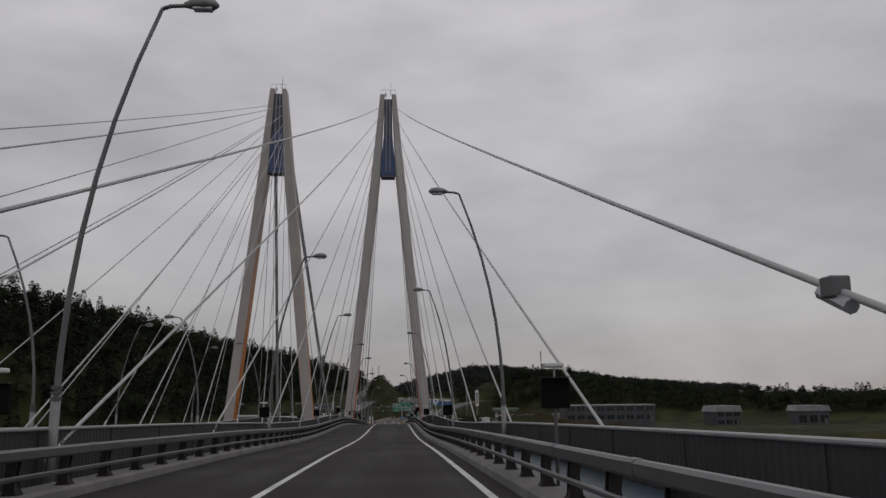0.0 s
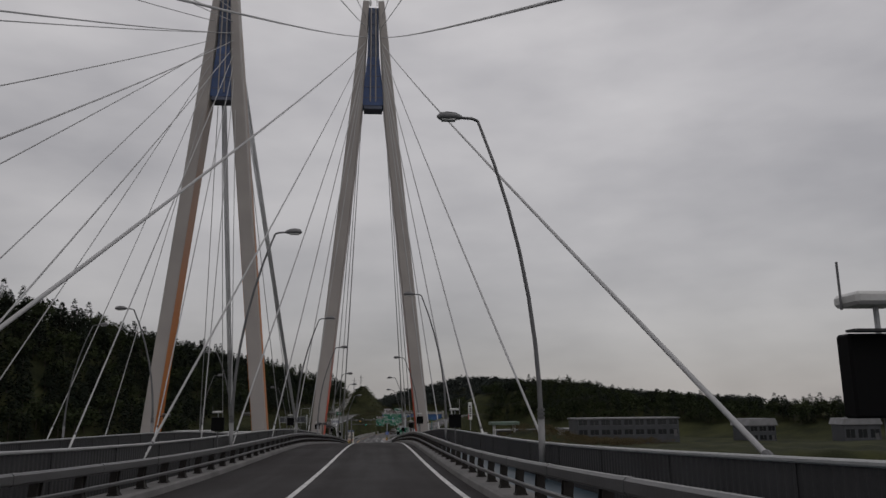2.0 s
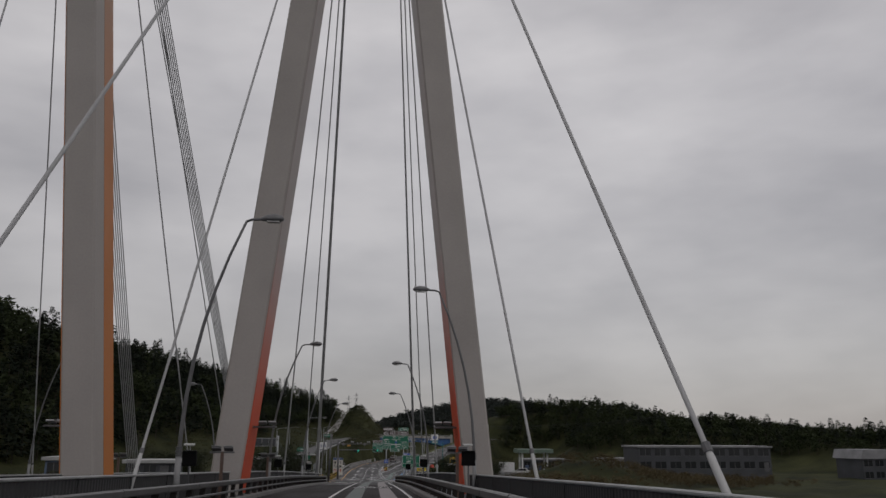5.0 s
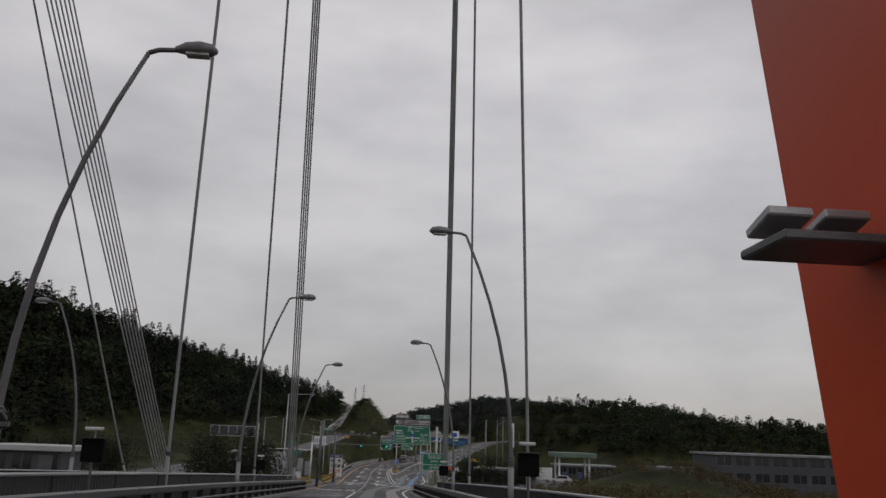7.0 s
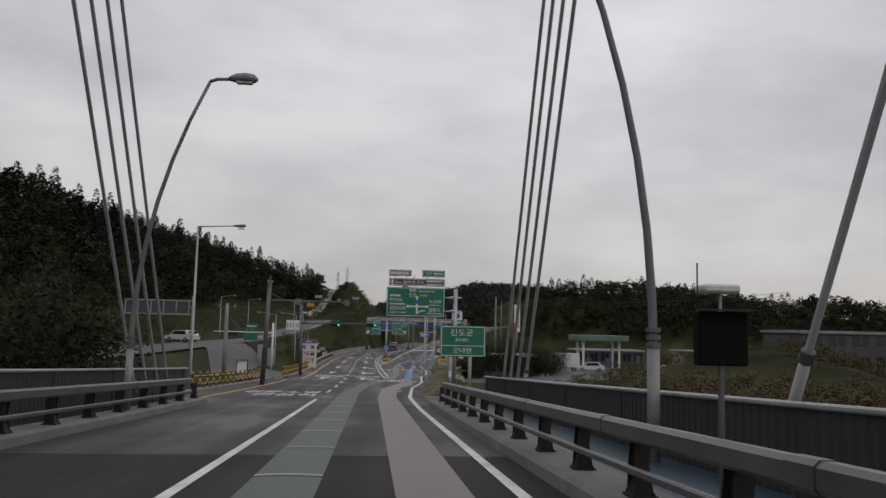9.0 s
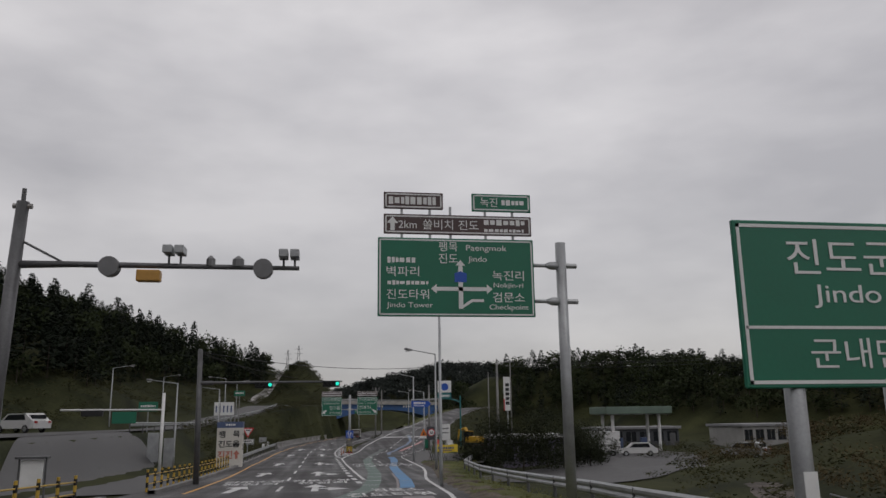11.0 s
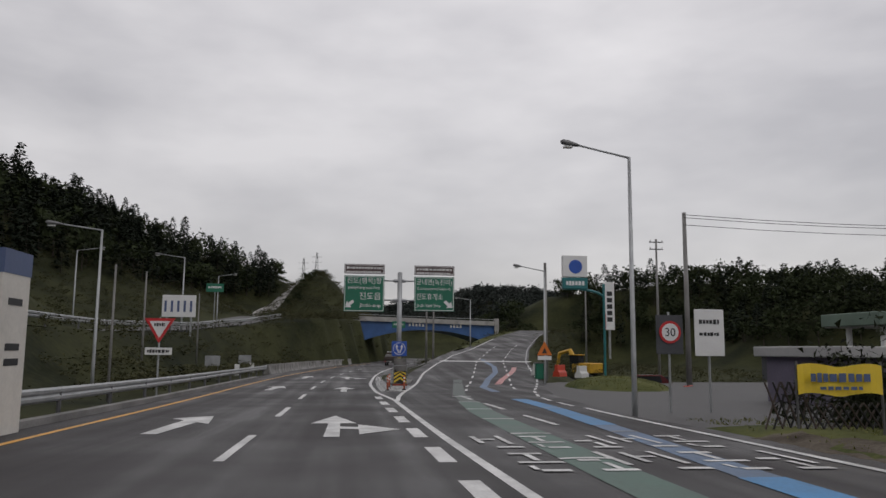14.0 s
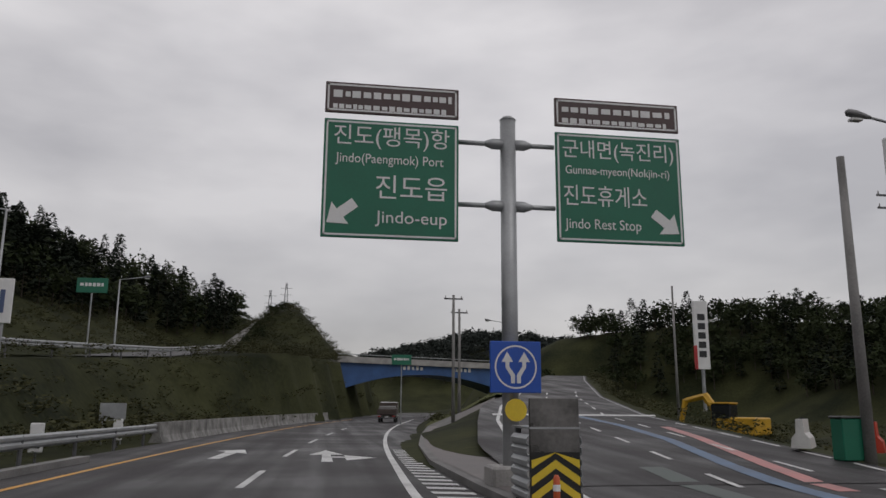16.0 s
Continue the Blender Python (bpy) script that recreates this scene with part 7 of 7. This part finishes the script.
house("kiosk", "low mauve roadside shop with a white flat roof", 20.6, 274, 7.6, 5, 3.2, 0, M_WALL_MAUVE, M_ROOF_WHITE, 1, 4)
house("terrace_building", "low building with a pale canopy edge", 50, 320, 14, 7, 3.0, 0, M_WALL_DARK, M_ROOF_GREY, 1, 6)


# ---- yard furniture ----
M_STATION_TEAL = material("panel_teal", (0.02, 0.16, 0.17), 0.4, vary=0.1)
G = thing("station_sign", "tall filling station sign with white and teal panels", "pole sign", (16.0, 300.3, 0))
part("panel", boxed(-0.95, 0.9, 0, 0.35, 7.35, 8.92, 0.03), M_SIGN_WHITE, G, "white upper panel")
part("emblem", tube(bmesh.new(), [(0, -0.02, 8.1), (0, 0.0, 8.1)], 0.5, 20), M_SIGN_BLUE, G, "round dark blue emblem")
part("lower_panel", boxed(-0.95, 0.9, 0, 0.35, 6.5, 7.3, 0.03), M_STATION_TEAL, G, "teal lower panel")
bars(G, -0.7, 0.7, 6.9, 0.3, -0.002, M_SIGN_WHITE, n=5, seed=41)
part("post", bar((2.15, 0.18, -0.2), (2.15, 0.18, 6.9), 0.09, 12), M_STATION_TEAL, G, "teal post")
part("bracket", tube(bmesh.new(), [(2.15, 0.18, 6.0), (1.7, 0.18, 6.25), (1.1, 0.18, 6.4), (0.3, 0.18, 6.5), (-0.9, 0.18, 6.5)], [0.08, 0.09, 0.09, 0.08, 0.07], 8), M_STATION_TEAL, G, "teal curved arm")
G = thing("banner_sign", "tall white vertical sign with black and red lettering", "pole sign", (37.9, 356, 0))
part("board", boxed(-0.75, 0.75, 0, 0.4, 5.2, 12.2, 0.03), M_SIGN_WHITE, G)
for k in range(5):
    part("writing_bar", boxed(-0.4, 0.4, -0.03, 0, 10.2 - 0.95 * k, 10.85 - 0.95 * k), M_INK, G)
part("red_base", boxed(-0.76, -0.6, -0.02, 0.42, 5.2, 7.6), M_SIGN_RED, G)
part("post", bar((0, 0.2, 1.0), (0, 0.2, 5.3), 0.18, 10), M_STEEL, G)
S = thing("speed_limit_sign", "white board with a round red-rimmed speed limit sign", "road sign", (10.4, 270.3, 0))
part("board", boxed(0.5, 1.5, 0.04, 0.08, 1.9, 3.4, 0.01), M_SIGN_WHITE, S)
part("backing_board", boxed(-0.8, 0.1, 0.04, 0.08, 1.95, 3.2, 0.01), M_WALL_DARK, S, "dark backing board")
part("red_rim", tube(bmesh.new(), [(-0.35, 0.0, 2.65), (-0.35, 0.03, 2.65)], 0.36, 24), M_SIGN_RED, S)
part("disc", tube(bmesh.new(), [(-0.35, -0.008, 2.65), (-0.35, 0.0, 2.65)], 0.28, 24), M_SIGN_WHITE, S)
letters("30", 0.26, M_INK, S, (-0.35, -0.014, 2.65))
for x in (-0.35, 1.0):
    part("post", bar((x, 0.12, -0.2), (x, 0.12, 3.3), 0.04, 8), M_STEEL, S)
bars(S, 0.65, 1.35, 3.0, 0.14, 0.035, M_INK, n=4, seed=45)
bars(S, 0.65, 1.35, 2.6, 0.1, 0.035, M_INK, n=5, seed=46)
S = thing("warning_sign", "orange triangular warning sign on a post", "road sign", (12.5, 295.8, 0))
M_ORANGE = material("sign_sheet_orange", (0.60, 0.16, 0.02), 0.4, vary=0.1)
part("triangle", plate([(-0.5, 1.75), (0.5, 1.75), (0, 2.65)], 0.03), M_ORANGE, S)
part("field", plate([(-0.18, 1.87), (0.18, 1.87), (0, 2.25)], -0.006), M_INK, S)
part("plate", boxed(-0.45, 0.45, 0, 0.03, 1.45, 1.7), M_SIGN_WHITE, S)
part("post", bar((0, 0.05, 0), (0, 0.05, 2.4), 0.035, 8), M_STEEL, S)
S = thing("utility_box", "dark green utility cabinet on the corner", "cabinet", (13.55, 301.2, on_branch(13.5, 301.2)))
part("cabinet", boxed(-0.35, 0.35, -0.25, 0.25, 0, 1.1, 0.03), M_SIGN_GREEN, S)
part("lid", boxed(-0.38, 0.38, -0.28, 0.28, 1.1, 1.16, 0.02), M_STEEL_DARK, S)
M_BARRIER_RED = material("barrier_plastic_red", (0.55, 0.06, 0.03), 0.45, vary=0.12, scale=2, fine=16, bump=0.05)
M_BARRIER_WHITE = material("barrier_plastic_white", (0.62, 0.62, 0.60), 0.45, vary=0.12, scale=2, fine=16, bump=0.05)
for x, y, m, lab in ((13.7, 303.6, M_BARRIER_WHITE, "white plastic water-filled barrier"), (15.0, 302.2, M_BARRIER_RED, "red plastic water-filled barrier"), (16.3, 301.0, M_BARRIER_WHITE, "white plastic water-filled barrier"), (20.5, 292.5, M_BARRIER_RED, "red plastic water-filled barrier")):
    t = thing("water_barrier", lab, "barrier", (x, y, max(gz(x, y), on_branch(x, y) if x < 17 else -9) + 0.1), group="water barriers", turn=-40)
    bm = plate([(-0.28, 0), (0.28, 0), (0.24, 0.3), (0.12, 0.45), (0.10, 0.85), (-0.10, 0.85), (-0.12, 0.45), (-0.24, 0.3)], 1.35)
    part("shell", bm, m, t)
    part("filler_cap", tube(bmesh.new(), [(0, 0.65, 0.85), (0, 0.65, 0.9)], 0.07, 10), M_BLACK, t)
# folding lattice barricade and yellow banner
t = thing("lattice_gate", "dark brown and black folding lattice barricade", "barricade", (0, 262.4, rz(262) + 0.05))
for k in range(14):
    x = 8.9 + 0.19 * k
    for s in (-1, 1):
        part("lath", bar((x - 0.19 * s, 0.02 * s, 0.05), (x + 0.19 * s, 0.02 * s, 1.05 if k < 5 else 0.6), 0.022, 5), M_BED if (k + s) % 2 else M_BLACK, t)
t = thing("banner", "yellow cloth banner stretched between two stakes", "banner", (0, 262.0, rz(262)))
bm = bmesh.new()
cols = [[bm.verts.new((9.25 + 1.95 * k / 12, 0.05 * math.sin(k * 1.1), 0.85 + 0.62 * j + 0.04 * math.sin(k * 0.8))) for j in (0, 1)] for k in range(13)]
for a, b in zip(cols, cols[1:]):
    bm.faces.new((a[0], b[0], b[1], a[1]))
sh = part("cloth", bm, M_SIGN_YELLOW, t)
sh.modifiers.new("thickness", "SOLIDIFY").thickness = 0.01
for x in (9.25, 11.2):
    part("stake", bar((x, 0.06, -0.1), (x, 0.06, 1.55), 0.03, 6), M_STEEL_DARK, t)
bars(t, 9.5, 10.9, 1.21, 0.18, -0.07, M_BOX_BLUE, n=7, seed=51)
bars(t, 9.7, 10.7, 0.99, 0.08, -0.07, M_BOX_BLUE, n=6, seed=52)
# excavator
X = thing("excavator", "yellow excavator parked in the yard", "excavator", (24.9, 327.0, gz(24.9, 327.0) + 0.1), turn=35)
M_DIGGER = material("digger_yellow", (0.52, 0.30, 0.02), 0.45, vary=0.2, scale=1.2, fine=14, bump=0.08)
for s in (-1, 1):
    part("track", plate([(-1.6, 0.1), (-1.3, 0), (1.3, 0), (1.6, 0.1), (1.6, 0.6), (1.3, 0.75), (-1.3, 0.75), (-1.6, 0.6)], 0.5, axis=0), M_TYRE, X).location.x = s * 0.9 - 0.25
part("house", boxed(-1.1, 1.1, -1.6, 0.9, 0.85, 1.9, 0.08), M_DIGGER, X)
part("cab", boxed(-1.1, -0.1, -0.1, 1.2, 0.95, 2.7, 0.08), M_GLASS, X)
part("cab_roof", boxed(-1.12, -0.08, -0.12, 1.22, 2.7, 2.8, 0.02), M_DIGGER, X)
part("boom", tube(bmesh.new(), [(0.3, 0.9, 1.4), (0.3, 2.2, 3.2), (0.3, 3.6, 2.9)], [0.25, 0.28, 0.18], 6), M_DIGGER, X)
part("stick", tube(bmesh.new(), [(0.3, 3.6, 2.95), (0.3, 4.1, 1.0)], [0.2, 0.14], 6), M_DIGGER, X)
part("bucket", plate([(3.7, 0.2), (4.4, 0.2), (4.5, 0.9), (4.0, 1.1)], 0.8, axis=0), M_STEEL_DARK, X).location.x = -0.1


# ---- poles and wires ----
def utility_pole(x, y, top, label="grey concrete utility pole with cross arms", arms=2, r=0.14, base=None):
    t = thing("utility_pole", label, "utility pole", (x, y, 0), group="utility poles")
    z0 = gz(x, y) if base is None else base
    part("pole", tube(bmesh.new(), [(0, 0, z0 - 0.3), (0, 0, top)], [r, r * 0.65], 10), M_CONCRETE_DARK, t, "", True)
    for k in range(arms):
        part("cross_arm", boxed(-0.7, 0.7, -0.05, 0.05, top - 0.35 - 0.7 * k, top - 0.25 - 0.7 * k), M_STEEL_DARK, t)
        for xx in (-0.6, 0.0, 0.6):
            part("insulator", tube(bmesh.new(), [(xx, 0, top - 0.25 - 0.7 * k), (xx, 0, top - 0.08 - 0.7 * k)], [0.05, 0.03], 6), M_CONCRETE, t)
    return t


utility_pole(22.4, 296.0, 11.5, arms=0, r=0.2)
utility_pole(13.9, 300.9, 8.4, arms=0, r=0.16)
utility_pole(29.5, 318, 13.0)
utility_pole(-11.0, 220.6, 7.4, arms=1, r=0.19)
utility_pole(9.0, 338, 9.5, arms=1)
utility_pole(10.5, 344, 9.2, arms=1)
utility_pole(33, 352, 13, arms=0)
utility_pole(-13.5, 299, 7.0, arms=0, r=0.08)
utility_pole(-12.5, 312, 6.5, arms=0, r=0.07)
utility_pole(-9.2, 277.5, 5.2, arms=0, r=0.06)
W = thing("overhead_wire", "thin overhead wires sagging between poles", "cable")
for z in (11.3, 11.1, 10.6):
    a, b = Vector((22.2, 295.7, z)), Vector((80, 300, z + 3))
    part("wire", tube(bmesh.new(), [a.lerp(b, k / 10) - Vector((0, 0, 1.2 * 4 * (k / 10) * (1 - k / 10))) for k in range(11)], 0.02, 4), M_BLACK, W)


def lattice_tower(x, y, z, h):
    t = thing("power_pylon", "small grey lattice power pylon on the hilltop", "pylon", (x, y, z))
    for sx in (-1, 1):
        for sy in (-1, 1):
            part("leg", bar((sx * 0.8, sy * 0.8, 0), (sx * 0.15, sy * 0.15, h), 0.05, 5), M_STEEL_DARK, t)
    for k in range(5):
        w0, w1 = 0.8 - 0.65 * k / 5, 0.8 - 0.65 * (k + 1) / 5
        for s in (-1, 1):
            part("brace", bar((-s * w0, -w0, h * k / 5), (s * w1, -w1, h * (k + 1) / 5), 0.035, 4), M_STEEL_DARK, t)
    for zz in (0.78, 0.9):
        part("cross_arm", bar((-1.3, 0, h * zz), (1.3, 0, h * zz), 0.04, 4), M_STEEL_DARK, t)


lattice_tower(-9.0, 452, gz(-9.0, 452), 27.6 - gz(-9.0, 452))
lattice_tower(-12.6, 455, gz(-12.6, 455), 26.4 - gz(-12.6, 455))

# mast arm with a green sign seen from behind, and the gantry board over the upper road
t = thing("mast_arm_sign", "white mast arm carrying a small green sign", "road sign", (0, 251.8, 0))
part("mast", tube(bmesh.new(), [(-11.25, 0, gz(-11.25, 251.8) - 0.3), (-11.25, 0, 6.0)], 0.11, 10), M_SIGN_WHITE, t, "white mast", True)
part("arm", bar((-11.25, 0, 4.85), (-18.0, 0, 4.9), 0.055, 8), M_SIGN_WHITE, t)
part("signal_back", boxed(-16.6, -15.2, -0.15, 0.15, 4.45, 4.85, 0.02), M_BLACK, t)
part("green_plate", boxed(-14.6, -13.0, 0, 0.04, 3.95, 4.75, 0.01), M_SIGN_GREEN, t)
t = thing("gantry_board", "back of a dark framed gantry board over the road", "road sign", (0, 243.0, 0))
part("board", boxed(-25.5, -18.9, 0, 0.1, 6.7, 8.1, 0.02), M_WALL_DARK, t)
for z in (6.68, 8.12):
    part("frame_bar", boxed(-25.6, -18.8, -0.06, 0.0, z - 0.06, z + 0.06), M_STEEL, t)
for k in range(6):
    part("frame_post", boxed(-25.5 + 1.3 * k - 0.05, -25.5 + 1.3 * k + 0.05, -0.06, 0.0, 6.7, 8.1), M_STEEL, t)
part("mast", tube(bmesh.new(), [(-18.6, 0.2, -0.2), (-18.6, 0.2, 8.6)], 0.16, 10), M_STEEL, t, "", True)
part("arm", bar((-18.6, 0.2, 7.4), (-25.0, 0.2, 7.4), 0.07, 8), M_STEEL, t)
t = thing("notice_board", "small white notice under a little roof", "notice board", (-10.4, 225.2, rz(225)))
part("board", boxed(-0.38, 0.38, 0, 0.04, 0.55, 1.5, 0.01), M_SIGN_WHITE, t)
part("roof", boxed(-0.55, 0.55, -0.15, 0.2, 1.55, 1.63, 0.01), M_STEEL_DARK, t)
for x in (-0.45, 0.45):
    part("post", bar((x, 0.06, -0.1), (x, 0.06, 1.55), 0.035, 6), M_STEEL_DARK, t)
for x, y, z in ((-17.0, 274, 5.0), (-14.5, 331, 8.0), (6.6, 352, 5.0)):
    t = thing("guide_sign", "small green guide sign on a post", "road sign", (x, y, 0))
    part("plate", boxed(-0.9, 0.9, 0, 0.04, z, z + 0.9, 0.01), M_SIGN_GREEN, t)
    bars(t, -0.7, 0.7, z + 0.5, 0.2, -0.002, n=5, seed=int(y))
    part("post", bar((0, 0.08, gz(x, y) - 0.3), (0, 0.08, z + 0.9), 0.05, 8), M_STEEL, t)
for x, y in ((-10.2, 306), (-9.4, 318)):
    t = thing("notice_board", "small grey notice board on the bank", "notice board", (x, y, gz(x, y)))
    part("board", boxed(-0.55, 0.55, 0, 0.04, 1.0, 1.75, 0.01), M_STEEL, t)
    for s in (-0.4, 0.4):
        part("post", bar((s, 0.06, -0.3), (s, 0.06, 1.7), 0.035, 6), M_STEEL, t)
# sloping hand rail beside the verge steps
t = thing("hand_rail", "thin grey hand rail along the sloping path", "railing")
pts = [(x, y, gz(x, y) + 0.95) for x, y in ((6.9, 196.0), (7.9, 198.2), (9.4, 202.0), (11.1, 206.5), (12.8, 211.0), (14.8, 215.8), (16.6, 219.5))]
part("rail", tube(bmesh.new(), [(9.2, 193.8, pts[0][2] - 0.15)] + pts, 0.03, 6), M_STEEL_DARK, t)
for p in pts:
    part("post", bar(p, (p[0], p[1], p[2] - 1.1), 0.025, 6), M_STEEL_DARK, t)
# backs of two tall sign panels between the fence and the ramp
for x in (-14.0, -12.7):
    t = thing("sign_panel", "plain pale grey back of an upright sign panel", "road sign", (x, 262.6, gz(x, 262.6)), group="sign backs")
    part("panel", boxed(-0.45, 0.45, 0, 0.06, 0.15, 2.5, 0.015), M_STEEL, t)
    for s in (-0.3, 0.3):
        part("post", bar((s, 0.1, -0.3), (s, 0.1, 2.45), 0.035, 6), M_STEEL_DARK, t)
